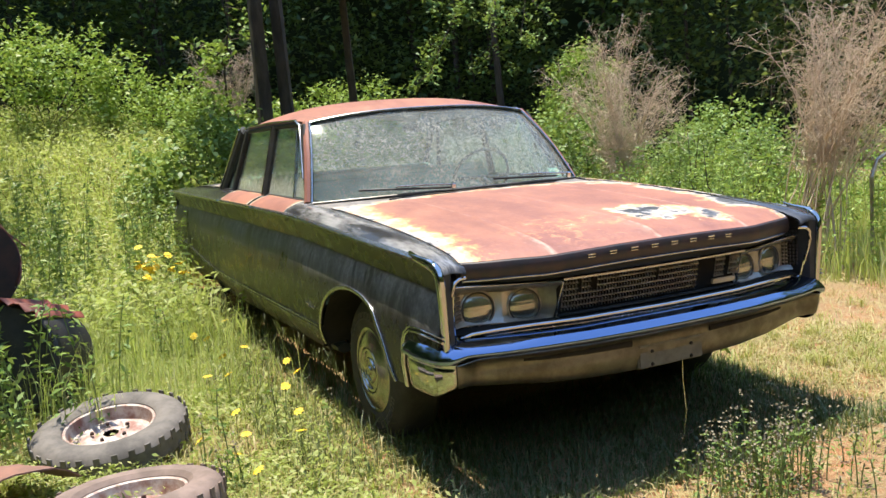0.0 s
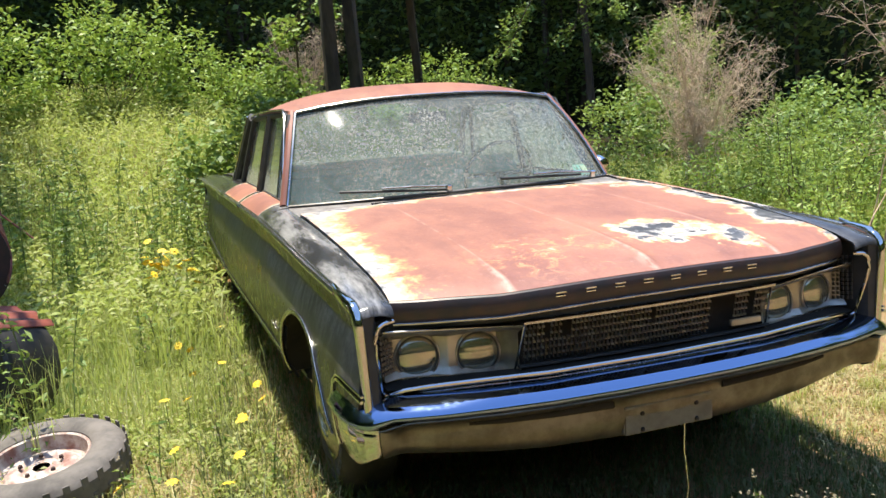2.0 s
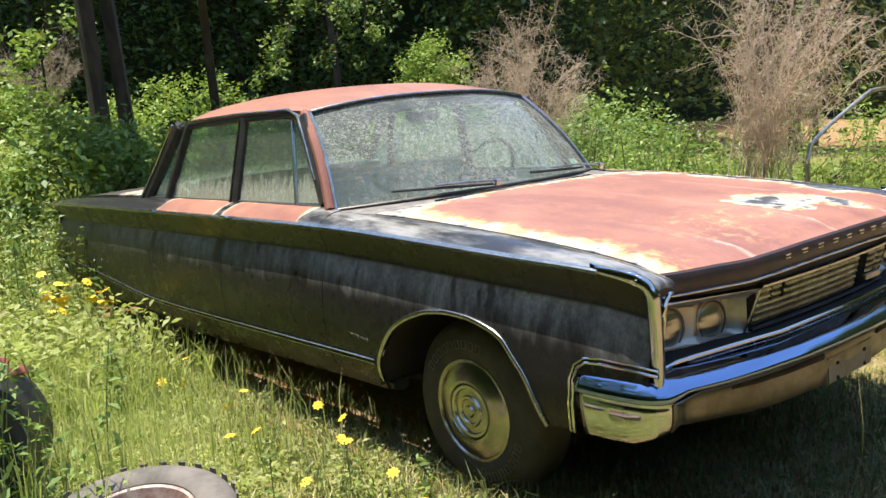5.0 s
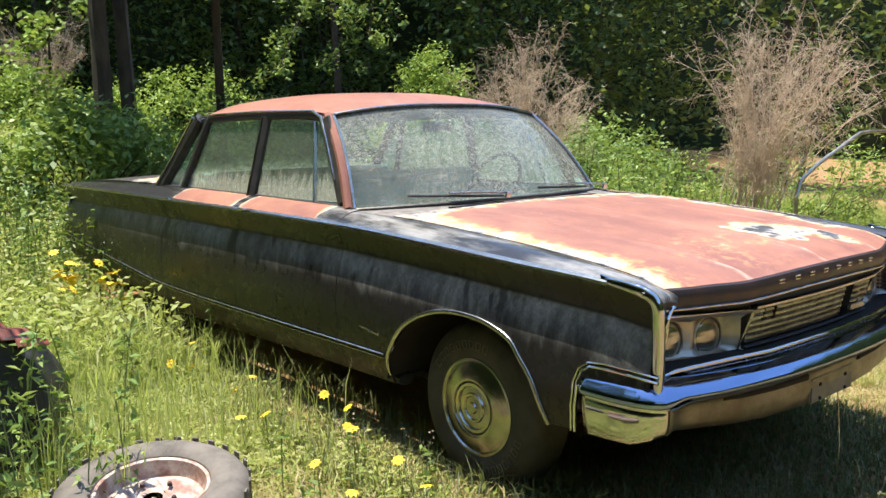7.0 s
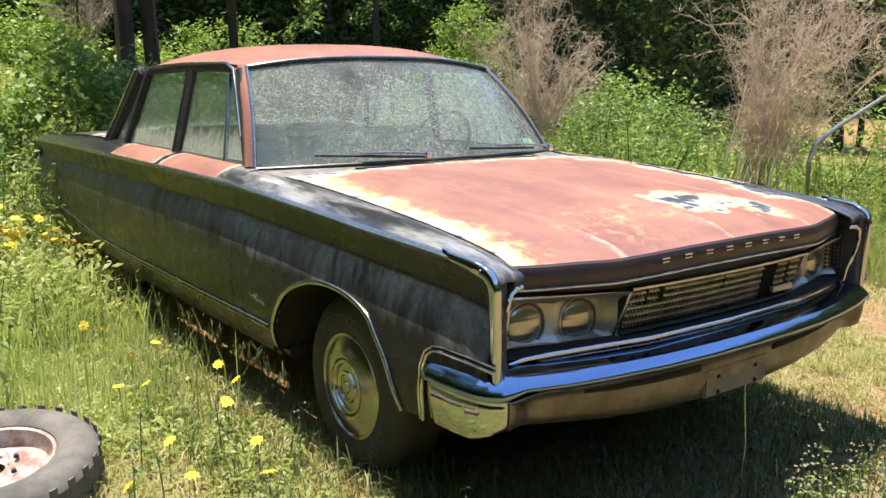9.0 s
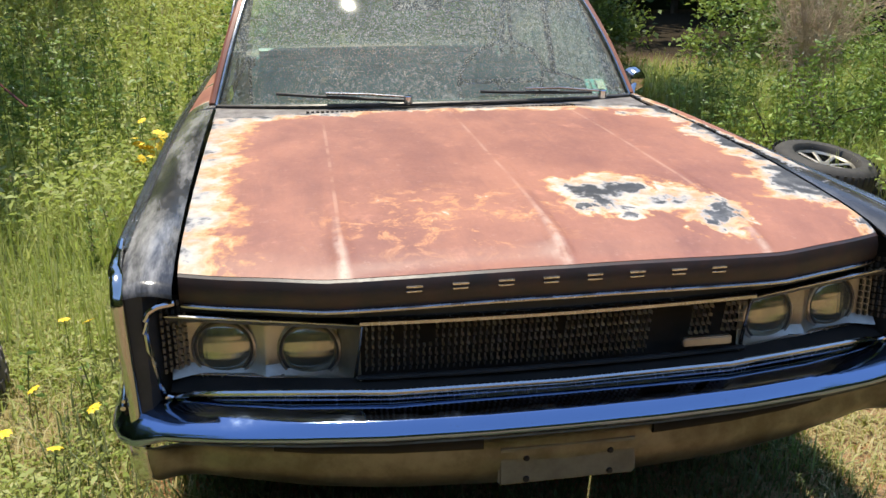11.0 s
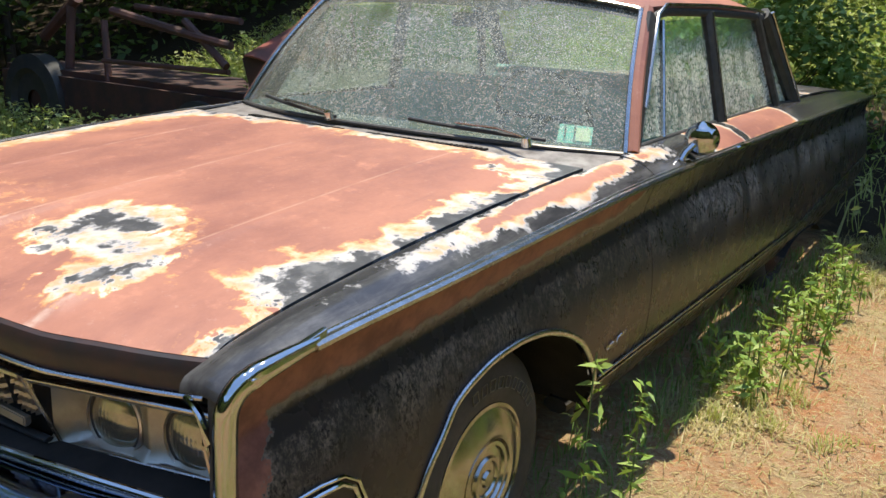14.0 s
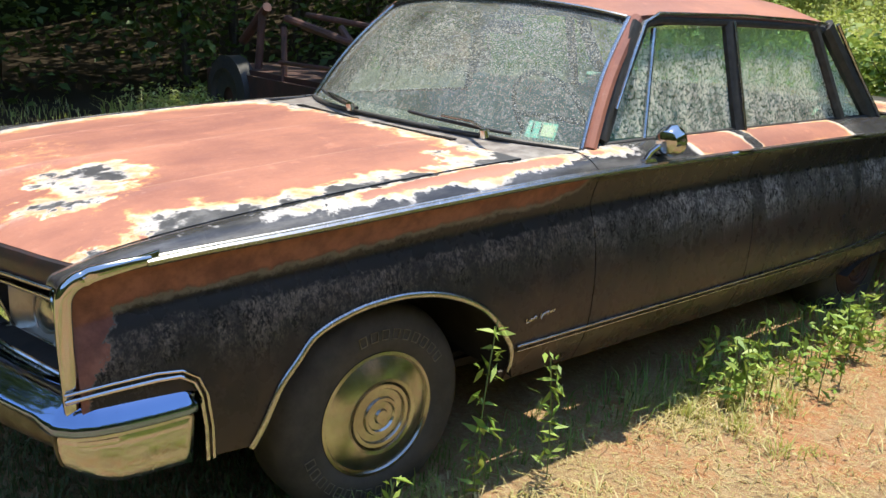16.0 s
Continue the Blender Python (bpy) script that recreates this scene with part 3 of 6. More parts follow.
ARCH = [(0.445, 0.40), (0.48, 0.475), (0.52, 0.56), (0.57, 0.62), (0.62, 0.672), (0.70, 0.705), (0.80, 0.726), (0.90, 0.732), (1.0, 0.724), (1.10, 0.698), (1.2, 0.65),
        (1.27, 0.59), (1.32, 0.525), (1.355, 0.465), (1.375, 0.37)]
REAR_ARCH = [(3.68, 0.345), (3.74, 0.38), (3.82, 0.405), (3.94, 0.42), (4.08, 0.425), (4.22, 0.42), (4.34, 0.405), (4.42, 0.38), (4.48, 0.345)]
WHEEL_Y, WHEEL_Z, WHEEL_BASE = 0.898, 0.340, 3.15


def side_x(y, z):
    """Half width of the body side at a height."""
    zb, xb = smooth_lerp(Z_BEAD, y), smooth_lerp(X_BEAD, y)
    d = zb - z
    return xb + smooth_lerp([(0.0, 0.0), (0.012, -0.009), (0.05, -0.024), (0.105, -0.0375), (0.112, -0.038), (0.125, -0.033), (0.19, -0.008), (0.27, 0.008), (0.36, 0.015), (0.48, 0.010), (0.56, -0.006), (0.62, -0.03), (0.72, -0.085)], d)


def side_bottom(y):
    if ARCH[0][0] < y < ARCH[-1][0]:
        return smooth_lerp(ARCH, y)
    if REAR_ARCH[0][0] < y < REAR_ARCH[-1][0]:
        return lerp(REAR_ARCH, y)
    if y < 0.5:
        return lerp([(0.0, 0.60), (0.30, 0.60), (0.335, 0.41), (0.5, 0.40)], y)
    return 0.345 if y < 4.6 else 0.345 + (y - 4.6) * 0.36


UPPER = (0.0, 0.012, 0.03, 0.05, 0.075, 0.095, 0.105, 0.112, 0.118, 0.128, 0.145, 0.17, 0.2)


def side_panel(name, y0, y1, sgn, label=""):
    ys = set(span(y0, y1, max(6, int((y1 - y0) / 0.06))))
    ys |= {v for v in (0.30, 0.335) if y0 < v < y1}
    for tab in (ARCH, REAR_ARCH):
        for (a, _), (b, _) in zip(tab, tab[1:]):
            for k in (0.0, 0.25, 0.5, 0.75, 1.0):
                v = a + (b - a) * k
                if y0 < v < y1:
                    ys.add(v)
    rows = []
    for y in sorted(ys):
        zb, zl = smooth_lerp(Z_BEAD, y), side_bottom(y)
        zs = [zb - d for d in UPPER] + [zb - 0.2 + (zl - zb + 0.2) * (i / 10) for i in range(1, 11)]
        rows.append([(sgn * side_x(y, z), y, z) for z in zs])
    return part(name, loft(rows), M_side, car, label, thick=0.012)


SEAM1, SEAM2, SEAM3, TAIL = 1.715, 2.672, 3.60, 5.36
for sgn in (-1, 1):
    side_panel("front_fender", 0.034, SEAM1 - 0.0025, sgn, "black fender side with chalky streaks and dull dust")
    side_panel("front_door", SEAM1 + 0.0025, SEAM2 - 0.0025, sgn)
    side_panel("rear_door", SEAM2 + 0.0025, SEAM3 - 0.0025, sgn)
    side_panel("quarter_panel", SEAM3 + 0.0025, TAIL, sgn)

# tops of the fenders, door shoulders and rear quarters
SHOULDER_IN = [(1.715, 0.858, 1.072), (1.9, 0.848, 1.082), (2.6, 0.836, 1.094), (3.6, 0.830, 1.108), (3.9, 0.86, 1.11), (4.3, 0.84, 1.11), (5.0, 0.84, 1.10), (5.3, 0.84, 1.088)]


def shoulder_in(y):
    return lerp([(a, b) for a, b, _ in SHOULDER_IN], y), lerp([(a, c) for a, _, c in SHOULDER_IN], y)


def top_row(y, sgn):
    xb, zb = smooth_lerp(X_BEAD, y), smooth_lerp(Z_BEAD, y)
    if y <= SEAM1:
        xi, zi = lerp(X_SEAM, y) + 0.004, smooth_lerp(Z_SEAM, y)
    else:
        xi, zi = shoulder_in(y)
    row = []
    for i in range(9):
        t = i / 8
        row.append((sgn * (xi + (xb - xi) * t), y, zi + (zb - zi) * t + 0.016 * math.sin(math.pi * t) * (1 if y > 0.1 else 0.6)))
    return row


for sgn in (-1, 1):
    for name, a, b in (("fender_top", 0.038, SEAM1 - 0.0025), ("door_shoulder", SEAM1 + 0.0025, SEAM2 - 0.0025), ("door_shoulder", SEAM2 + 0.0025, SEAM3 - 0.0025), ("quarter_top", SEAM3 + 0.0025, TAIL - 0.04)):
        rows = [top_row(y, sgn) for y in span(a, b, 22)]
        if name == "fender_top":
            first = rows[0]
            rows.insert(0, [(x, 0.024, z - 0.005) for x, _, z in first])
            rows.insert(0, [(x, 0.014, z - 0.015) for x, _, z in first])
            rows.insert(0, [(x, 0.011, z - 0.030) for x, _, z in first])
        lab = "fender top with worn orange primer streak" if name == "fender_top" else ""
        part(name, loft(rows), M_top, car, lab, thick=0.008)
    # bright bead along the top of the side
    path = [(sgn * (smooth_lerp(X_BEAD, y) + 0.004), y, smooth_lerp(Z_BEAD, y) + 0.004) for y in span(0.19, TAIL, 60)]
    part("bead_moulding", sweep(path, 0.022, 0.020), M_trim, car, "thin bright moulding along the shoulder")
    part("bead_moulding", sweep([(px - sgn * 0.014, py, pz + 0.006) for px, py, pz in path], 0.012, 0.010), M_trim, car)
    # chrome cap where the bead begins, running down as the blade
    path = [(sgn * (smooth_lerp(X_BEAD, y) + 0.002), y, smooth_lerp(Z_BEAD, y) + 0.010) for y in span(0.2, 0.068, 8)]
    for k in range(1, 13):
        a = radians(90 * k / 12)
        path.append((sgn * (0.967 - 0.006 * k / 12), 0.068 - 0.056 * math.sin(a), 0.858 + 0.056 * math.cos(a)))
    path += [(sgn * 0.960, 0.011, 0.83), (sgn * 0.956, 0.013, 0.75), (sgn * 0.950, 0.021, 0.60)]
    part("fender_blade", sweep(path, 0.036, 0.028, up=(sgn, 0, 0.15), taper=lambda t: 0.6 + 0.4 * min(1.0, t / 0.3), sides=12), M_chrome, car, "chrome fender edge blade", angle=70)
    # wedge-shaped fin standing on the blade
    rows = []
    for k in range(9):
        t = k / 8
        y = 0.05 + 0.165 * t
        x, z, up = sgn * (smooth_lerp(X_BEAD, y) + 0.001), smooth_lerp(Z_BEAD, y) + 0.010, 0.003 + 0.014 * t ** 1.4
        w = 0.012 - 0.004 * t
        rows.append([(x - sgn * w, y, z), (x - sgn * w * 0.7, y + 0.004, z + up), (x, y + 0.006, z + up + 0.002), (x + sgn * w * 0.7, y + 0.004, z + up), (x + sgn * w, y, z)])
    part("fender_ornament", loft(rows, caps=True), M_chrome, car, "small chrome fin on the fender edge", thick=0.002)
    # lower moulding and sill
    path = []
    for y in span(1.372, 5.25, 60):
        z = smooth_lerp([(1.37, 0.484), (2.9, 0.505), (3.6, 0.525), (4.2, 0.585), (5.25, 0.70)], y)
        path.append((sgn * (side_x(y, z) + 0.004), y, z))
    part("lower_moulding", sweep(path, 0.012, 0.009), M_trim, car)
    part("lower_moulding", sweep([(px, py, pz - 0.016) for px, py, pz in path], 0.010, 0.006), M_trim, car)
    fine = []
    for (y0, _), (y1, _) in zip(ARCH, ARCH[1:]):
        for k in (0, 0.2, 0.4, 0.6, 0.8):
            y = y0 + (y1 - y0) * k
            z = smooth_lerp(ARCH, y)
            fine.append((sgn * (side_x(y, z) + 0.003), y, z))
    part("wheel_arch_moulding", sweep(fine, 0.020, 0.014, up=(sgn, 0, 0)), M_trim, car, "bright wheel arch lip", angle=70)
    # rounded flange behind the arch lip
    inner = loft([[(sgn * 0.985, y, z) for y, z in ARCH], [(sgn * 0.93, y, z + 0.012) for y, z in ARCH], [(sgn * 0.55, y, z + 0.03) for y, z in ARCH]])
    part("wheel_well", inner, M_dark, car)
    part("wheel_well", loft([[(sgn * 0.975, y, z) for y, z in REAR_ARCH], [(sgn * 0.55, y, z + 0.03) for y, z in REAR_ARCH]]), M_dark, car)
    part("sill", sweep([(sgn * 0.86, y, 0.34) for y in span(1.4, 3.66, 12)], 0.08, 0.05), M_black, car)
    # door handles on the shoulder
    for y in (2.53, 3.46):
        hb = sweep([(sgn * 0.985, y - 0.09, 1.028 + (y - 2.5) * 0.012), (sgn * 1.006, y - 0.06, 1.036 + (y - 2.5) * 0.012), (sgn * 1.008, y + 0.05, 1.037 + (y - 2.5) * 0.012), (sgn * 0.988, y + 0.085, 1.034 + (y - 2.5) * 0.012)], 0.022, 0.020)
        part("door_handle", hb, M_chrome, car, "chrome door handle")

# hood
HOOD_Z = [(-0.02, 0.925), (0.02, 0.938), (0.12, 0.957), (0.3, 0.984), (0.7, 1.024), (1.1, 1.057), (1.42, 1.078)]


def hood_front(x):
    return smooth_lerp([(0.0, -0.055), (0.30, -0.045), (0.50, -0.025), (0.70, 0.03), (0.85, 0.085)], abs(x))


def hood_rear(x):
    return 1.425 + 0.06 * (abs(x) / 0.85) ** 2


def hood_point(x, t):
    yf = hood_front(x)
    y = yf + (hood_rear(x) - yf) * t
    zc = smooth_lerp(HOOD_Z, y)
    ze = smooth_lerp(Z_SEAM, y)
    k = (abs(x) / 0.85) ** 2.2
    z = zc + (ze - zc) * k
    lip = max(0.0, 1 - t / 0.5)
    crease = sum(math.exp(-((x - c) / 0.022) ** 2) * a for c, a in ((0.0, 0.012), (-0.49, 0.008), (0.49, 0.008)))
    z += (crease * (0.2 + lip) + 0.006 * math.exp(-((x + 0.02) / 0.055) ** 2) * lip) * min(1.0, t / 0.045)
    if t < 0.06:
        z -= 0.008 * (1 - t / 0.06) ** 2
    return (x, y, z)


us = sorted(set(span(-0.845, 0.845, 61) + [-0.49 + d for d in (-.03, -.015, 0, .015, .03)] + [0.49 + d for d in (-.03, -.015, 0, .015, .03)] + [-.03, -.015, 0, .015, .03]))
ts = sorted(set([0, 0.01, 0.02, 0.035, 0.06] + span(0, 1, 34)))
part("hood", loft([[hood_point(x, t) for x in us] for t in ts]), M_hood, car, "faded red primer hood with orange and white edged bare patches", thick=0.015, angle=60)
# dropped front edge of the hood, with the bright strip below it
edge = []
for dz, dy in ((0.0, 0.002), (-0.006, -0.008), (-0.026, -0.016), (-0.052, -0.015), (-0.070, -0.005)):
    edge.append([(x, hood_front(x) + dy, hood_point(x, 0)[2] + dz) for x in us])
part("hood_lip", loft(edge), M_fascia, car, "dark brown rusted front edge of the hood")
part("hood_edge_strip", sweep([(x, hood_front(x) - 0.010, hood_point(x, 0)[2] - 0.071) for x in span(-0.84, 0.84, 40)], 0.014, 0.010), M_trim, car)
# cowl with louvres
cowl = loft([[(x, hood_rear(x) + 0.008, hood_point(x, 1)[2] - 0.012) for x in span(-0.855, 0.855, 31)],
             [(x, hood_rear(x) + 0.06, hood_point(x, 1)[2] - 0.010) for x in span(-0.855, 0.855, 31)],
             [(x, 1.56 + 0.23 * (abs(x) / 0.855) ** 2.2, 1.080 - 0.012 * (abs(x) / 0.855) ** 2) for x in span(-0.855, 0.855, 31)]])
part("cowl", cowl, simple("cowl_paint", (0.12, 0.10, 0.09), (0.30, 0.27, 0.245), 0.45, 16), car, "dull grey-brown louvred cowl", thick=0.01)
for side in (-1, 1):
    for i in range(26):
        x = side * (0.06 + 0.018 * i)
        y = hood_rear(x) + 0.028
        part("cowl_slot", block((x - 0.005, y - 0.016, 1.068), (x + 0.005, y + 0.016, 1.0745)), M_dark, car, smooth=False)

# front end: frame round the grille and lamps
for sgn in (-1, 1):
    # fender front face beside the lamps
    rows = []
    for z in span(0.60, 0.885, 12):
        rows.append([(sgn * 0.956, 0.014, z), (sgn * 0.935, 0.012, z), (sgn * 0.914, 0.017, z), (sgn * 0.905, 0.035, z), (sgn * 0.893, 0.078, z), (sgn * 0.880, 0.135, z)])
    part("fender_face", loft(rows), M_black, car, thick=0.006)
    # bright frame that runs under the lamps, up beside them and over
    path = [(sgn * 0.0, -0.064, 0.645), (sgn * 0.4, -0.056, 0.648), (sgn * 0.62, -0.018, 0.649), (sgn * 0.76, 0.016, 0.645), (sgn * 0.83, 0.040, 0.638), (sgn * 0.872, 0.058, 0.624), (sgn * 0.893, 0.056, 0.632),
            (sgn * 0.904, 0.044, 0.69), (sgn * 0.911, 0.022, 0.76), (sgn * 0.913, 0.013, 0.80), (sgn * 0.911, 0.011, 0.828), (sgn * 0.902, 0.011, 0.847), (sgn * 0.885, 0.014, 0.856), (sgn * 0.852, 0.026, 0.858)]
    part("grille_surround", sweep(path, 0.013, 0.014), M_chrome, car, "bright bent moulding round grille and lamps")
    path = [(x, y + 0.004, z - 0.016) for x, y, z in path[:5]]
    part("lower_strip", sweep(path, 0.012, 0.009), M_trim, car)
    # apron between the frame and the grille
    rows = []
    for k in range(4):
        t = k / 3
        rows.append([(sgn * x, smooth_lerp([(0, -0.060), (0.4, -0.054), (0.62, -0.016), (0.87, 0.056)], x) + t * 0.075, 0.640 + t * 0.012) for x in span(0, 0.88, 14)])
    part("apron", loft(rows), M_dark, car)
    # lamp bezel
    rows = []
    for k in range(8):
        row = []
        for x in (0.458, 0.470, 0.485, 0.505, 0.54, 0.58, 0.63, 0.664, 0.672, 0.70, 0.75, 0.80, 0.835, 0.855, 0.878):
            ty, tz = lerp([(0.457, -0.025), (0.881, 0.064)], x), lerp([(0.457, 0.798), (0.881, 0.818)], x)
            by, bz = lerp([(0.457, 0.028), (0.475, 0.034), (0.84, 0.113), (0.88, 0.118)], x), lerp([(0.475, 0.643), (0.84, 0.658)], x)
            back = lerp([(0.458, 0.026), (0.485, 0.065), (0.505, 0.088), (0.57, 0.094), (0.65, 0.102), (0.668, 0.086), (0.69, 0.114), (0.76, 0.122), (0.83, 0.126), (0.878, 0.100)], x)
            row.append((sgn * x, *((ty, tz), (ty + 0.010, tz - 0.010), (back - 0.02, tz - 0.018), (back, tz - 0.036), (back, bz + 0.022), (back - 0.018, bz + 0.002), (by + 0.012, bz - 0.003), (by, bz))[k]))
        rows.append(row)
    bez = part("headlamp_bezel", loft(rows), M_bezel, car, "dusty aluminium twin lamp bezel", thick=0.004)
    path = [(sgn * 0.472, 0.032, 0.644), (sgn * 0.456, -0.027, 0.798), (sgn * 0.60, 0.003, 0.806), (sgn * 0.878, 0.060, 0.819)]
    part("bezel_edge", sweep(path, 0.010, 0.008), M_trim, bez)
    part("bezel_edge", sweep([(sgn * 0.472, 0.030, 0.642), (sgn * 0.60, 0.058, 0.648), (sgn * 0.84, 0.110, 0.657)], 0.010, 0.008), M_trim, bez)
    for x, y, z in ((0.570, 0.094, 0.705), (0.762, 0.122, 0.714)):
        axis = Vector((sgn * 0.12, -1, 0.03)).normalized()
        lampob = part("headlamp", lathe([(0.060, 0.012), (0.070, 0.012), (0.0735, 0.004), (0.0735, -0.02)], (sgn * x, y, z), axis), M_black, car, "round sealed-beam headlamp with clouded lens")
        prof = [(0.067 * math.sin(a), 0.004 + 0.020 * math.cos(a)) for a in span(0, math.pi / 2, 8)]
        part("lens", lathe(prof, (sgn * x, y, z), axis, seg=28), M_lens, lampob)
        part("lamp_ring", lathe([(0.066, 0.008), (0.069, 0.016), (0.073, 0.014), (0.0745, 0.006)], (sgn * x, y, z), axis, seg=32), M_grille, lampob)
    # ribbed insert outboard of the lamps
    rows = [[(sgn * x, 0.135 - (x - 0.83) * 0.9, z) for x in span(0.83, 0.895, 4)] for z in span(0.675, 0.85, 4)]
    part("side_insert", loft(rows), M_dark, car)
    for i in range(5):
        x = 0.842 + 0.011 * i
        for k in range(10):
            z = 0.682 + 0.0165 * k
            if z > 0.845:
                continue
            part("insert_rib", block((sgn * x - 0.0028, 0.112 - (x - 0.83) * 0.9, z), (sgn * x + 0.0028, 0.122 - (x - 0.83) * 0.9, z + 0.011)), M_rib, car, smooth=False)
    part("roof_gap_filler", block((min(sgn * .47, sgn * .86), 0.16, 0.66), (max(sgn * .47, sgn * .86), 0.18, 0.86)), M_dark, car)

# grille
grille = part("grille", block((-0.470, 0.046, 0.640), (0.470, 0.06, 0.86)), M_dark, car, "dark mesh grille with missing pieces", smooth=False)
part("grille_top_bar", sweep([(x, -0.026 - 0.02 * (1 - (x / 0.46) ** 2), 0.806) for x in span(-0.462, 0.462, 9)], 0.030, 0.018), M_trim, grille)
part("grille_bottom_bar", sweep([(x, 0.008 - 0.02 * (1 - (x / 0.46) ** 2), 0.660) for x in span(-0.468, 0.468, 9)], 0.02, 0.010), M_black, grille)
part("apron_top", loft([[(x, hood_front(x) + 0.02, 0.862) for x in span(-.85, .85, 20)], [(x, hood_front(x) + 0.012, 0.815) for x in span(-.85, .85, 20)], [(x, hood_front(x) + 0.03, 0.806) for x in span(-.85, .85, 20)]]), M_black, grille)
cells = bmesh.new()
for i in range(64):
    x = -0.447 + 0.0142 * i
    if 0.215 < x < 0.315 or 0.37 < x < 0.40:
        low = 99
    elif -0.39 < x < -0.37 or -0.32 < x < -0.30 or -0.02 < x < -0.0:
        low = 5
    else:
        low = 11
    if x > 0.46:
        continue
    for k in range(11):
        z = 0.674 + 0.0116 * k
        if low == 99 or (low == 5 and k > 5) or (x > 0.30 and k < 3):
            continue
        y = -0.012 - 0.02 * (1 - (x / 0.46) ** 2) + 0.03 * (0.80 - z) / 0.13
        off = 0.003 if k % 2 else -0.003
        w = 0.0022
        q = [(x - w, y, z), (x + off, y - 0.012, z + 0.001), (x + w, y, z), (x + w, y, z + 0.0095), (x + off, y - 0.012, z + 0.0085), (x - w, y, z + 0.0095)]
        v = [cells.verts.new(p) for p in q]
        cells.faces.new((v[0], v[1], v[4], v[5]))
        cells.faces.new((v[1], v[2], v[3], v[4]))
tagged(part("grille_mesh", cells, M_grille, grille, "fine bright grille teeth", smooth=False), kind="stuff")
part("loose_bar", block((0.302, -0.014, 0.680), (0.425, 0.002, 0.701), bevel=0.003), M_bezel, grille, "broken pale grille bar", smooth=False)

# raised letter badges on the hood edge, as plain bars
for i in range(8):
    x = -0.345 + 0.0995 * i
    y = hood_front(x) - 0.017
    z = hood_point(x, 0)[2] - 0.026
    bm = block((x - 0.018, y - 0.005, z + 0.003), (x + 0.018, y + 0.003, z + 0.007), bevel=0.001)
    block((x - 0.018, y - 0.005, z - 0.007), (x + 0.016, y + 0.003, z - 0.0035), bm, bevel=0.001)
    part("badge_letter", bm, M_letter, car, "plain chrome bar badge", smooth=False)

# front bumper: dark shelf, forward-facing band, recessed lower face, pointed corner pods
B_PATH = [(0.0, -0.165), (0.2, -0.162), (0.42, -0.148), (0.6, -0.122), (0.76, -0.086), (0.86, -0.056), (0.915, -0.036), (0.950, -0.018), (0.980, 0.014), (0.997, 0.055), (1.006, 0.11), (1.010, 0.18), (1.008, 0.285)]


def bumper_rows(profile_of):
    rows = []
    pts = [(-x, y) for x, y in reversed(B_PATH[1:])] + B_PATH
    dense = []
    for (a, b), (c, d) in zip(pts, pts[1:]):
        for k in range(5):
            dense.append((a + (c - a) * k / 5, b + (d - b) * k / 5))
    dense.append(pts[-1])
    for i, (x, y) in enumerate(dense):
        a, b = dense[max(0, i - 2)], dense[min(len(dense) - 1, i + 2)]
        t = Vector((b[0] - a[0], b[1] - a[1])).normalized()
        nrm = Vector((t.y, -t.x))
        rows.append([(x + nrm.x * o, y + nrm.y * o, z) for o, z in profile_of(abs(x), y)])
    return rows


def fade(v, lo, hi):
    t = max(0.0, min(1.0, (v - lo) / (hi - lo)))
    return t * t * (3 - 2 * t)


def blend(a, b, t):
    return [(p[0] + (q[0] - p[0]) * t, p[1] + (q[1] - p[1]) * t) for p, q in zip(a, b)]


def upper_profile(x, y):
    mid = [(-0.11, 0.630), (-0.075, 0.627), (-0.022, 0.6175), (-0.017, 0.615), (0.000, 0.594), (0.004, 0.587), (0.002, 0.579), (-0.006, 0.574), (-0.012, 0.568)]
    flat = [(-0.11, 0.630), (-0.075, 0.627), (-0.040, 0.616), (-0.014, 0.602), (0.000, 0.592), (0.004, 0.585), (0.002, 0.578), (-0.006, 0.573), (-0.012, 0.567)]
    pod = [(-0.07, 0.626), (-0.046, 0.622), (-0.026, 0.614), (-0.010, 0.602), (0.008, 0.582), (0.014, 0.570), (0.012, 0.558), (0.004, 0.551), (-0.006, 0.548)]
    return blend(blend(mid, flat, fade(x, 0.58, 0.74)), pod, fade(x, 0.88, 0.965))


def lower_profile(x, y):
    zb = lerp([(0, 0.402), (0.4, 0.412), (0.6, 0.424), (0.75, 0.438), (0.88, 0.446), (0.94, 0.444)], x)
    mid = [(-0.012, 0.568), (-0.040, 0.556), (-0.072, 0.535), (-0.078, 0.500), (-0.072, 0.485), (-0.085, max(zb + 0.012, 0.43)), (-0.10, zb)]
    zs = lerp([(-0.07, 0.482), (-0.03, 0.458), (0.03, 0.432), (0.10, 0.410), (0.31, 0.402)], y)
    pod = [(-0.006, 0.548), (-0.014, 0.542), (-0.010, 0.535), (-0.012, zs + 0.65 * (0.535 - zs)), (-0.018, zs + 0.35 * (0.535 - zs)), (-0.024, zs + 0.008), (-0.034, zs)]
    return blend(mid, pod, fade(x, 0.84, 0.955))


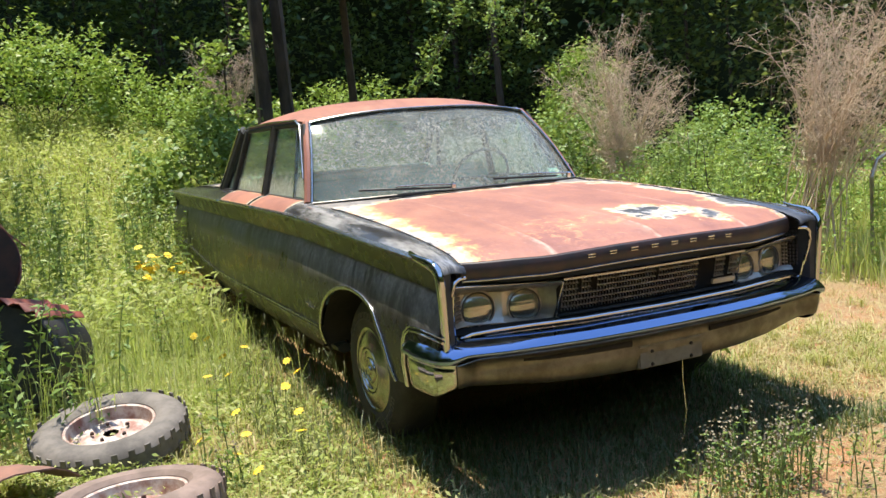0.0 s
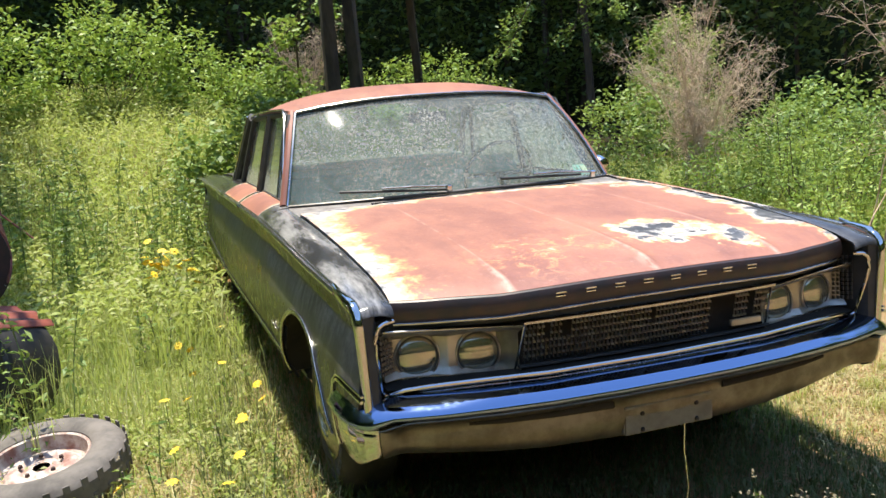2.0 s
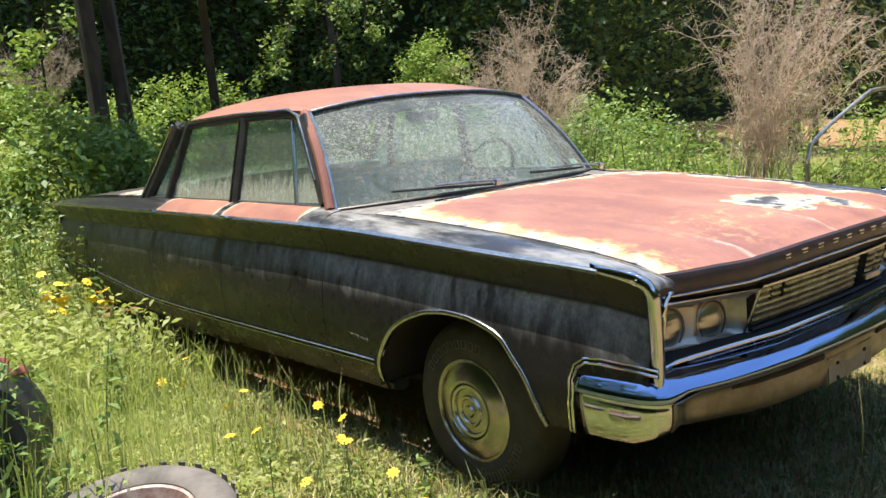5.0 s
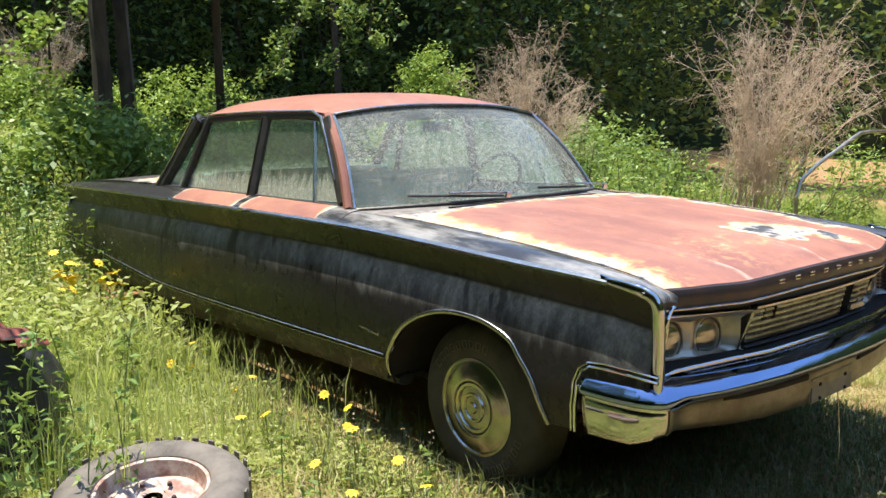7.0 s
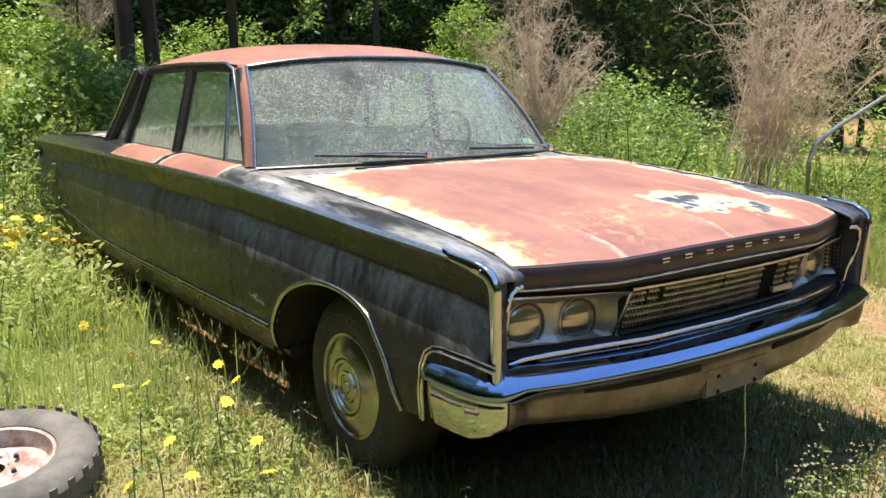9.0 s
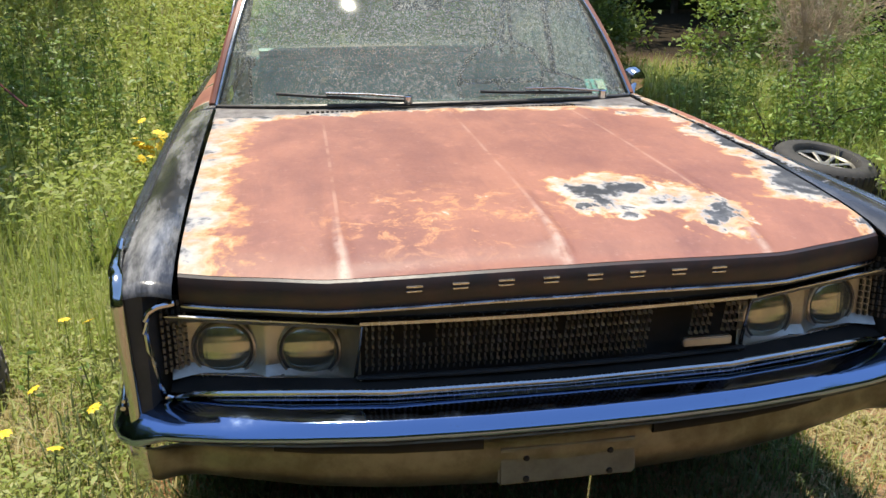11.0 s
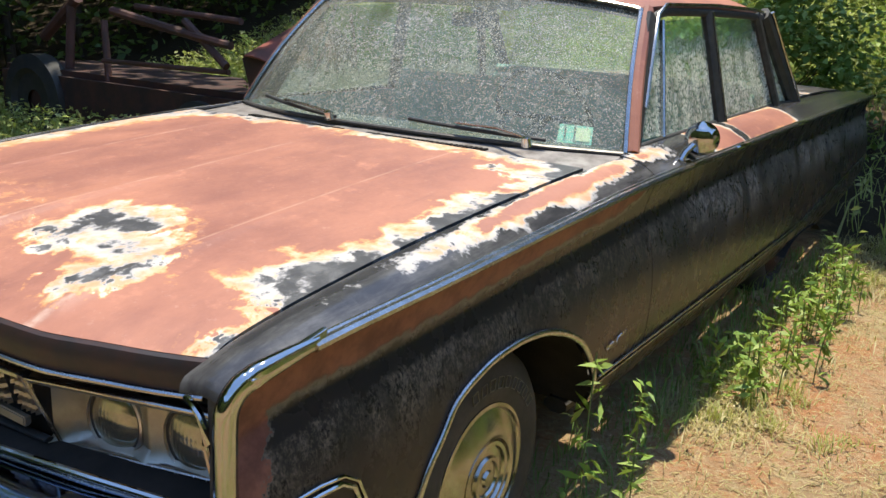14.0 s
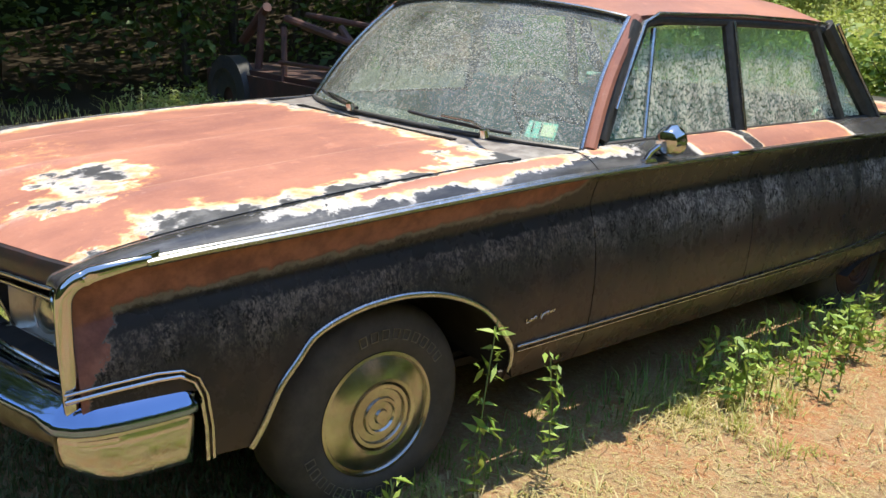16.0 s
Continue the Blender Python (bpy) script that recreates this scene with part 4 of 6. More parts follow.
bumper = part("front_bumper", loft(bumper_rows(upper_profile)), M_bumper, car, "wide chrome front bumper reflecting the sky", thick=0.004, angle=170)
low_rows = bumper_rows(lower_profile)
ends = 27
part("bumper_lower_face", loft(low_rows[ends:len(low_rows) - ends]), M_bumperlow, bumper, "tarnished lower bumper face", thick=0.004, angle=60)
for rows in (low_rows[:ends + 1], low_rows[-ends - 1:]):
    part("bumper_side_face", loft(rows), M_chrome, bumper, "bright bumper end reflecting grass", thick=0.004, angle=170)
for sgn in (-1, 1):
    # bright double bead on the fender round the bumper's end
    for out, w in ((0.0, 0.011), (0.016, 0.008)):
        line = [(0.0, 0.636 + out), (0.10, 0.644 + out), (0.20, 0.648 + out), (0.255 + out * 0.4, 0.645 + out * 0.8), (0.288 + out * 0.8, 0.625 + out * 0.5), (0.305 + out, 0.585), (0.318 + out, 0.50), (0.326 + out, 0.405)]
        part("bumper_end_trim", sweep([(sgn * (side_x(yy, zz) + 0.003), yy, zz) for yy, zz in line], w, w, up=(sgn, 0, 0)), M_chrome, bumper)
    part("bumper_slot", sweep([(sgn * 0.20, -0.092, 0.522), (sgn * 0.40, -0.078, 0.522), (sgn * 0.56, -0.056, 0.524), (sgn * 0.66, -0.038, 0.528)], 0.018, 0.026, taper=lambda t: 1.0 - 0.55 * t), M_dark, bumper)
plate = part("plate_mount", block((-0.165, -0.092, 0.408), (0.165, -0.060, 0.508), bevel=0.006), M_plate, bumper, "blank dusty number plate panel", smooth=False)
for x in (-0.10, 0.10):
    for z in (0.422, 0.475):
        part("bolt", lathe([(0.0, 0.006), (0.006, 0.005), (0.008, 0.0)], (x, -0.093, z), (0, -1, 0), seg=10), M_dark, plate)

part("hanging_wire", sweep([(0.06, -0.085, 0.43), (0.045, -0.10, 0.33), (0.055, -0.105, 0.20), (0.03, -0.11, 0.10), (0.06, -0.12, 0.02)], 0.004, 0.004, sides=5), M_letter, bumper, "thin wire hanging below the bumper")

# underbody, engine bay and cabin floor, all dark
part("underbody", block((-0.72, 0.55, 0.30), (0.72, 5.2, 0.36), bevel=0.02), M_dark, car)
part("radiator_panel", block((-0.80, 0.20, 0.44), (0.80, 0.24, 0.88)), M_dark, car, smooth=False)
part("valance", loft([[(x, 0.0 + 0.10 * (abs(x) / .8) ** 2, 0.47) for x in span(-.8, .8, 15)], [(x, 0.10 + 0.08 * (abs(x) / .8) ** 2, 0.40) for x in span(-.8, .8, 15)]]), M_black, car)
part("firewall", block((-0.84, 1.40, 0.36), (0.84, 1.43, 1.03)), M_dark, car, smooth=False)
part("tail_panel", loft([[(x, 5.33 - 0.05 * (1 - (abs(x) / .98) ** 2), 1.055) for x in span(-.98, .98, 9)], [(x, 5.29, 0.85) for x in span(-.98, .98, 9)], [(x, 5.17, 0.62) for x in span(-.95, .95, 9)]]), M_black, car, thick=0.01)
part("rear_bumper", sweep([(-0.97, 4.95, 0.58), (-0.97, 5.2, 0.60), (-0.9, 5.36, 0.6), (0, 5.44, 0.6), (0.9, 5.36, 0.6), (0.97, 5.2, 0.60), (0.97, 4.95, 0.58)], 0.05, 0.13), M_chrome, car, "chrome rear bumper")
for sgn in (-1, 1):
    part("tail_lamp", block((sgn * 0.6 - 0.2, 5.30, 0.86), (sgn * 0.6 + 0.2, 5.33, 0.98), bevel=0.01), M_rust, car, "faded red tail lamp")

# trunk lid
rows = []
for y in span(4.12, 5.31, 14):
    zt = smooth_lerp([(4.1, 1.118), (4.6, 1.118), (5.1, 1.105), (5.36, 1.07)], y)
    rows.append([(x, y, zt + 0.022 * (1 - (x / 0.83) ** 2)) for x in span(-0.825, 0.825, 15)])
part("trunk_lid", loft(rows), M_trunk, car, "dull trunk lid with red primer haze", thick=0.01)

# roof and pillars
def roof_point(u, v):
    yf = 2.045 + 0.085 * abs(u) ** 2.4
    yr = 3.78 - 0.15 * abs(u) ** 2.2
    y = yf + (yr - yf) * v
    w = lerp([(0, 0.715), (0.15, 0.738), (0.6, 0.742), (1.0, 0.705)], v)
    edge_z = smooth_lerp([(0, 1.520), (0.2, 1.540), (0.6, 1.546), (0.9, 1.538), (1.0, 1.524)], v)
    crown = smooth_lerp([(0, 0.050), (0.06, 0.072), (0.25, 0.104), (0.6, 0.116), (0.9, 0.112), (1.0, 0.094)], v)
    return (u * w, y, edge_z + crown * (1 - abs(u) ** 2.6))


us2 = [math.sin(math.pi / 2 * k) * 1.0 for k in span(-1, 1, 31)]
part("roof", loft([[roof_point(u, v) for u in us2] for v in span(0, 1, 24)]), M_roof, car, "sun-faded red primer roof", thick=0.02, angle=60)
part("roof_lining", loft([[(x, y, z - 0.05) for x, y, z in (roof_point(u * 0.97, v) for u in us2)] for v in span(0.02, 0.98, 8)]), M_dash, car)

WS_B = [(x, 1.535 + 0.235 * (abs(x) / 0.855) ** 2.3, 1.084 - 0.016 * (abs(x) / 0.855) ** 2) for x in span(-0.850, 0.850, 25)]
WS_T = [(x, roof_point(x / 0.715, 0)[1] - 0.004, roof_point(x / 0.715, 0)[2] - 0.012) for x in span(-0.708, 0.708, 25)]
rows = []
for k in range(9):
    t = k / 8
    bow = 0.022 * math.sin(math.pi * t)
    rows.append([tuple(Vector(a).lerp(Vector(b), t) + Vector((0, -bow, bow * 0.8))) for a, b in zip(WS_B, WS_T)])
ws = part("windscreen", loft(rows), M_wind, car, "dusty speckled tinted windscreen")
ws.visible_shadow = False
frame_path = [Vector(p) + Vector((0, -0.008, 0.006)) for p in WS_T]
part("windscreen_top_moulding", sweep(frame_path, 0.022, 0.016), M_trim, ws)
part("windscreen_seal", sweep([Vector(p) + Vector((0, 0.0, -0.012)) for p in WS_T], 0.02, 0.02), M_rubber, ws)
part("windscreen_base_moulding", sweep([Vector(p) + Vector((0, -0.01, 0.002)) for p in WS_B], 0.022, 0.016), M_rib, ws)
for sgn in (-1, 1):
    i = 0 if sgn < 0 else -1
    a, b = Vector(WS_B[i]), Vector(WS_T[i])
    rowsides = [r[i] for r in rows]
    part("windscreen_side_moulding", sweep([Vector(p) + Vector((sgn * 0.006, -0.006, 0.004)) for p in rowsides], 0.018, 0.016, up=(sgn, 0, 0)), M_trim, ws)
    pil = [Vector(p) + Vector((sgn * 0.018, 0.026, 0.002)) for p in rowsides]
    part("windscreen_pillar", sweep(pil, 0.048, 0.040, up=(sgn, 0, 0)), M_roof, car, "rust-red windscreen pillar")

# side windows: plane leaning inwards
def pane_x(z):
    return 0.836 - (z - 1.09) * 0.225


def side_pt(sgn, y, z, out=0.0):
    return (sgn * (pane_x(z) + out), y, z)


def base_z(y):
    return shoulder_in(y)[1] - 0.004


def flat_pane(name, sgn, corners, out=0.0):
    bm = bmesh.new()
    for dx in (0.0, 0.005):
        bm.faces.new([bm.verts.new(side_pt(sgn, y, z, out - dx)) for y, z in corners])
    bmesh.ops.bridge_loops(bm, edges=bm.edges)
    ob = part(name, bm, M_glass if sgn < 0 else M_glass_thick, car, "", smooth=False)
    ob.visible_shadow = False
    return ob


TOP_Z = 1.497
for sgn in (-1, 1):
    flat_pane("vent_window", sgn, [(1.90, 1.095), (2.118, 1.095), (2.212, 1.465), (2.15, 1.465)])
    flat_pane("front_door_window", sgn, [(2.13, 1.095), (2.70, 1.10), (2.672, TOP_Z), (2.222, 1.475)])
    flat_pane("rear_door_window", sgn, [(2.80, 1.10), (3.57, 1.115), (3.37, TOP_Z), (2.765, TOP_Z)])
    flat_pane("quarter_window", sgn, [(3.645, 1.115), (3.825, 1.115), (3.47, 1.485), (3.43, 1.49)])
    part("vent_bar", sweep([side_pt(sgn, 2.115, 1.09, 0.006), side_pt(sgn, 2.218, 1.48, 0.006)], 0.016, 0.022, up=(sgn, 0, 0)), M_trim, car)
    part("vent_frame", sweep([side_pt(sgn, 1.885, 1.09, 0.002), side_pt(sgn, 2.16, 1.475, 0.002)], 0.026, 0.026, up=(sgn, 0, 0)), M_rubber, car)
    part("vent_latch", block(side_pt(sgn, 2.06, 1.26, -0.03), side_pt(sgn, 2.085, 1.30, -0.01)), M_chrome, car, smooth=False)
    part("centre_pillar", sweep([side_pt(sgn, 2.755, 1.09, 0.004), side_pt(sgn, 2.718, 1.52, 0.004)], 0.085, 0.045, up=(sgn, 0, 0)), M_rubber, car, "black pillar between the doors")
    part("pillar_strip", sweep([side_pt(sgn, 2.758, 1.09, 0.030), side_pt(sgn, 2.721, 1.52, 0.030)], 0.012, 0.008, up=(sgn, 0, 0)), M_trim, car)
    part("rear_door_pillar", sweep([side_pt(sgn, 3.608, 1.10, 0.004), side_pt(sgn, 3.40, 1.515, 0.004)], 0.062, 0.045, up=(sgn, 0, 0)), M_rubber, car)
    part("rear_roof_pillar", sweep([side_pt(sgn, 3.90, 1.10, 0.01), side_pt(sgn, 3.70, 1.31, 0.012), side_pt(sgn, 3.50, 1.525, 0.012)], 0.085, 0.06, up=(sgn, 0, 0)), M_rubber, car)
    part("rear_pillar_trim", sweep([side_pt(sgn, 3.945, 1.105, 0.040), side_pt(sgn, 3.750, 1.31, 0.042), side_pt(sgn, 3.560, 1.535, 0.040)], 0.016, 0.02, up=(sgn, 0, 0)), M_trim, car)
    part("window_head_rail", sweep([side_pt(sgn, y, z, 0.006) for y, z in ((2.12, 1.455), (2.17, 1.495), (2.25, 1.511), (2.8, 1.516), (3.3, 1.514), (3.48, 1.506))], 0.03, 0.03), M_rubber, car)
    part("vent_frame", sweep([side_pt(sgn, y, z, 0.004) for y, z in ((1.88, 1.09), (1.945, 1.20), (2.065, 1.40), (2.13, 1.49))], 0.07, 0.03, up=(sgn, 0, 0)), M_rubber, car)
    part("drip_rail", sweep([side_pt(sgn, y, z, 0.022) for y, z in ((1.95, 1.20), (2.08, 1.40), (2.15, 1.50), (2.24, 1.535), (2.8, 1.546), (3.3, 1.542), (3.53, 1.53))], 0.014, 0.014), M_trim, car, "bright drip rail")
    part("window_sill_seal", sweep([(sgn * (shoulder_in(y)[0] - 0.002), y, base_z(y) + 0.004) for y in span(1.88, 3.86, 16)], 0.018, 0.014), M_rubber, car)

# rear window
rb = [(x, 4.13 - 0.22 * (abs(x) / 0.78) ** 2.2, 1.118) for x in span(-0.78, 0.78, 13)]
rt = [roof_point(u, 1) for u in span(-0.97, 0.97, 13)]
rw = part("rear_window", loft([[tuple(Vector(a).lerp(Vector(b), k / 5)) for a, b in zip(rb, rt)] for k in range(6)]), M_glass, car, "dusty rear window")
rw.visible_shadow = False
part("rear_window_moulding", sweep(rb, 0.02, 0.016), M_trim, rw)
part("parcel_shelf", block((-0.76, 3.62, 1.03), (0.76, 4.1, 1.05)), M_dash, car, smooth=False)

# cabin
part("dashboard", loft([[(x, 1.60 + 0.14 * (abs(x) / .8) ** 2, 1.05) for x in span(-.8, .8, 9)], [(x, 1.86, 1.065) for x in span(-.8, .8, 9)], [(x, 1.92, 1.03) for x in span(-.8, .8, 9)], [(x, 1.88, 0.85) for x in span(-.8, .8, 9)]]), M_dash, car, thick=0.01)
for nm, y in (("front_bench_seat", 2.62), ("rear_bench_seat", 3.52)):
    rows = []
    for k, (dy, z) in enumerate(((0.10, 0.55), (0.02, 0.60), (0.0, 0.9), (0.03, 1.13), (0.07, 1.165), (0.12, 1.15), (0.14, 1.0), (0.14, 0.55))):
        rows.append([(x, y + dy, z + (-0.02 if abs(x) > 0.70 else 0.0)) for x in (-0.74, -0.70, -0.4, -0.03, 0.0, 0.03, 0.4, 0.70, 0.74)])
    seat = part(nm, loft(rows), M_seat, car, "mint green vinyl bench seat", thick=0.01)
    part("cushion", block((-0.74, y - 0.48, 0.48), (0.74, y + 0.08, 0.66), bevel=0.05), M_seat, seat)
    part("top_roll", sweep([(-0.72, y + 0.075, 1.165), (0.72, y + 0.075, 1.165)], 0.07, 0.05), M_seat, seat)
for sgn in (-1, 1):
    part("door_card", loft([[(sgn * 0.80, y, z) for y in span(1.75, 3.8, 6)] for z in (0.5, 0.85, 1.085)]), M_seat, car)
wheelaxis = Vector((0, -0.9, -0.42))
ring = lathe([(0.195 + 0.011 * math.cos(a), 0.011 * math.sin(a)) for a in span(0, 2 * math.pi, 9)[:-1]], (0.38, 2.10, 1.11), wheelaxis, seg=36, closed=True)
steer = part("steering_wheel", ring, M_dash, car, "dark thin-rimmed steering wheel")
part("spoke", rod((0.19, 2.10, 1.11), (0.57, 2.10, 1.11), 0.012), M_dash, steer)
part("column", rod((0.38, 2.09, 1.10), (0.38, 1.80, 0.96), 0.025), M_dash, steer)
part("inner_mirror", block((-0.10, 2.16, 1.42), (0.12, 2.175, 1.475), bevel=0.006), M_black, car)
part("mirror_stalk", rod((0.01, 2.17, 1.47), (0.01, 2.12, 1.545), 0.006), M_chrome, car)

# wipers
for x0, x1 in ((-0.135, -0.62), (0.64, 0.16)):
    hub = (x0, 1.475 + 0.05 * abs(x0), 1.096)
    bl = []
    for t in span(0, 1, 8):
        x = x0 + (x1 - x0) * t
        yb = 1.535 + 0.235 * (abs(x) / 0.855) ** 2.3
        bl.append((x, yb + 0.010 - 0.035 * (1 - t), 1.094 + 0.022 * t + 0.008))
    w = part("wiper", sweep(bl, 0.013, 0.013), M_rubber, car, "parked wiper arm with dull blade")
    part("wiper_pivot", lathe([(0.0, 0.03), (0.014, 0.028), (0.017, 0.0)], hub, (0, -0.3, 1), seg=14), M_chrome, w)
    part("wiper_arm", sweep([(x0, hub[1] + 0.01, 1.118), (x0 + (x1 - x0) * 0.3, bl[2][1] - 0.012, 1.128), (x0 + (x1 - x0) * 0.62, bl[4][1], 1.13)], 0.018, 0.010), M_trim, w)

# mirror on the driver's door, aerial base, badges, inspection sticker
base = Vector((0.965, 2.03, 1.045))
mir = part("door_mirror", lathe([(0.0, 0.035), (0.04, 0.026), (0.058, 0.0), (0.055, -0.02), (0.04, -0.05), (0.0, -0.065)], base + Vector((0.028, 0.045, 0.062)), (-0.25, 1, 0.05), seg=28), M_chrome, car, "round chrome door mirror")
part("stem", sweep([base + Vector((-0.01, -0.05, -0.012)), base + Vector((0.0, -0.03, 0.02)), base + Vector((0.02, 0.0, 0.05))], 0.03, 0.02), M_chrome, mir)
part("foot", block(base + Vector((-0.035, -0.085, -0.014)), base + Vector((0.025, -0.02, 0.0)), bevel=0.004), M_chrome, mir)
ant = part("aerial_base", lathe([(0.0, 0.012), (0.008, 0.012), (0.012, 0.004), (0.022, 0.002), (0.024, -0.006)], (-0.915, 1.245, 1.016), (-0.25, 0, 1), seg=20), M_chrome, car, "empty chrome aerial base")
part("aerial_hole", lathe([(0.0, 0.014), (0.008, 0.013)], (-0.915, 1.245, 1.016), (-0.25, 0, 1), seg=14), M_dark, ant)
for sgn in (-1, 1):
    for y0, y1 in ((1.395, 1.445), (1.458, 1.53)):
        pts = []
        for k in range(40):
            t = k / 39
            y = y0 + (y1 - y0) * t + 0.004 * math.sin(t * 29 + 1)
            z = 0.565 + 0.15 * (y - 1.40) + 0.006 * math.sin(t * (y1 - y0) * 480) * (1.9 if t < 0.16 else 0.8)
            pts.append((sgn * (side_x(y, z) + 0.004), y, z))
        part("script_badge", sweep(pts, 0.0026, 0.003, up=(sgn, 0, 0), sides=5), M_letter, car, "small wavy chrome badge")


def on_screen(x, t):
    """A point on the windscreen: x across, t from base to top."""
    i = min(24, max(0, (x / 0.85 + 1) * 12))
    a = Vector(WS_B[int(i)]).lerp(Vector(WS_B[min(24, int(i) + 1)]), i - int(i))
    b = Vector(WS_T[int(i)]).lerp(Vector(WS_T[min(24, int(i) + 1)]), i - int(i))
    p = a.lerp(b, t)
    bow = 0.022 * math.sin(math.pi * t)
    return p + Vector((0, -bow, bow * 0.8))


def sticker():
    n = Nodes("sticker_green")
    green = n.set(color=n.mix(n.noise(60), (0.20, 0.55, 0.45), (0.26, 0.62, 0.50)), rough=0.5)
    n2 = Nodes("sticker_pale")
    pale = n2.set(color=n2.mix(n2.noise(60), (0.60, 0.66, 0.40), (0.66, 0.72, 0.55)), rough=0.5)

    def quad(x0, x1, t0, t1, lift, mat, name, parent):
        bm = bmesh.new()
        bm.faces.new([bm.verts.new(on_screen(x, t) + Vector((0, -lift, lift * 0.9))) for x, t in ((x0, t0), (x1, t0), (x1, t1), (x0, t1))])
        return part(name, bm, mat, parent, smooth=False)
    st = quad(0.655, 0.755, 0.045, 0.150, -0.007, green, "inspection_sticker", ws)
    tagged(st, "pale green inspection sticker with the number 11")
    quad(0.708, 0.750, 0.06, 0.135, -0.005, pale, "sticker_field", st)
    cu = bpy.data.curves.new("sticker_number", "FONT")
    cu.body, cu.size, cu.extrude = "11", 0.062, 0.0005
    tmp = bpy.data.objects.new("tmp", cu)
    scene.collection.objects.link(tmp)
    me = bpy.data.meshes.new_from_object(tmp.evaluated_get(bpy.context.evaluated_depsgraph_get()))
    bpy.data.objects.remove(tmp)
    me.materials.append(M_black)
    num = new("sticker_number", me)
    o, ex, ey = on_screen(0.664, 0.072), on_screen(0.705, 0.072), on_screen(0.664, 0.14)
    ax = (ex - o).normalized()
    ay = ((ey - o) - (ey - o).dot(ax) * ax).normalized()
    az = ax.cross(ay)
    m = Matrix((ax, ay, az)).transposed().to_4x4()
    num.parent = st
    num.matrix_world = Matrix.Translation(o - az * 0.004) @ m


sticker()


# wheels
def road_wheel(x, y, sgn, covered):
    c = (x, y, WHEEL_Z)
    ax = (sgn, 0, 0)
    R = 0.338
    tyre_prof = [(0.185, 0.0), (0.20, 0.012), (0.235, 0.018), (0.275, 0.014), (0.308, 0.0), (0.328, -0.018), (R, -0.045), (R, -0.15), (0.325, -0.175), (0.28, -0.20), (0.19, -0.19)]
    w = part("wheel", lathe([(0.19, -0.19), (0.19, -0.02), (0.02, -0.03)], c, ax, seg=40), M_dark, car, "road wheel with raised-letter tyre and steel hubcap")
    part("tyre", lathe(tyre_prof, c, ax, seg=56), M_tyre, w)
    cap = [(0.0, 0.034), (0.018, 0.034), (0.022, 0.026), (0.040, 0.024), (0.044, 0.030), (0.052, 0.030), (0.056, 0.022), (0.076, 0.020), (0.080, 0.028), (0.090, 0.028), (0.094, 0.018), (0.099, 0.030), (0.108, 0.034), (0.135, 0.026), (0.166, 0.010), (0.170, 0.016), (0.179, 0.014), (0.184, 0.0)]
    cap = [(r * 1.1, h) for r, h in cap]
    part("hubcap", lathe(cap, c, ax, seg=56), M_darkrust if covered else M_cap, w, "" if covered else "stepped polished steel hubcap")
    if covered:
        return
    for start in (0.6, 3.5):
        for k in range(9):
            a = start + k * 0.155
            bm = bmesh.new()
            q = []
            for da, r in ((-0.045, 0.238), (0.045, 0.238), (0.045, 0.268), (-0.045, 0.268)):
                q.append(r * math.cos(a + da))
                q.append(r * math.sin(a + da))
            pts = [(x + sgn * 0.0205, y + q[2 * i], WHEEL_Z + q[2 * i + 1]) for i in range(4)]
            sweep(pts + pts[:1], 0.003, 0.003, bm, up=(sgn, 0, 0), sides=4)
            part("tyre_letter", bm, M_plate, w, "", smooth=False)


for sgn in (-1, 1):
    road_wheel(sgn * 0.90, WHEEL_Y, sgn, False)
    road_wheel(sgn * 0.83, WHEEL_Y + WHEEL_BASE, sgn, True)


# ---------------------------------------------------------------- plants: fast builders
rng = np.random.default_rng(7)


def raw_mesh(name, verts, faces_per, index, material):
    """verts (n, 3); index (m, k) faces with k corners."""
    me = bpy.data.meshes.new(name)
    index = np.asarray(index, dtype=np.int32)
    m, k = index.shape
    me.vertices.add(len(verts))
    me.vertices.foreach_set("co", np.asarray(verts, dtype=np.float32).ravel())
    me.loops.add(m * k)
    me.loops.foreach_set("vertex_index", index.ravel())
    me.polygons.add(m)
    me.polygons.foreach_set("loop_start", np.arange(0, m * k, k, dtype=np.int32))
    me.update(calc_edges=True)
    me.materials.append(material)
    return me


def unit(v):
    return v / np.maximum(np.linalg.norm(v, axis=1, keepdims=True), 1e-6)


def leaf_arrays(c, size, up=0.35, slim=0.5, r=None):
    """Pointed folded leaves at centres c; returns verts and quads."""
    r = r or rng
    n = len(c)
    size = np.broadcast_to(size, n)[:, None] * r.uniform(0.6, 1.3, (n, 1))
    d = unit(r.normal(0, 1, (n, 3)) * (1, 1, 0.6))
    nor = r.normal(0, 1, (n, 3))
    nor[:, 2] = np.abs(nor[:, 2]) + up
    s = unit(np.cross(d, nor))
    fold = unit(np.cross(s, d)) * size * 0.12
    v = np.empty((n, 4, 3))
    v[:, 0] = c - d * size * 0.5
    v[:, 1] = c + s * size * slim * 0.5 + fold
    v[:, 2] = c + d * size * 0.5
    v[:, 3] = c - s * size * slim * 0.5 + fold
    idx = np.arange(n * 4).reshape(n, 4)
    return v.reshape(-1, 3), idx


def leaves(name, c, size, material, parent=None, slim=0.5, r=None, up=0.35):
    v, i = leaf_arrays(np.asarray(c), size, slim=slim, r=r, up=up)
    ob = new(name, raw_mesh(name, v, 4, i, material))
    ob.parent = parent
    return ob


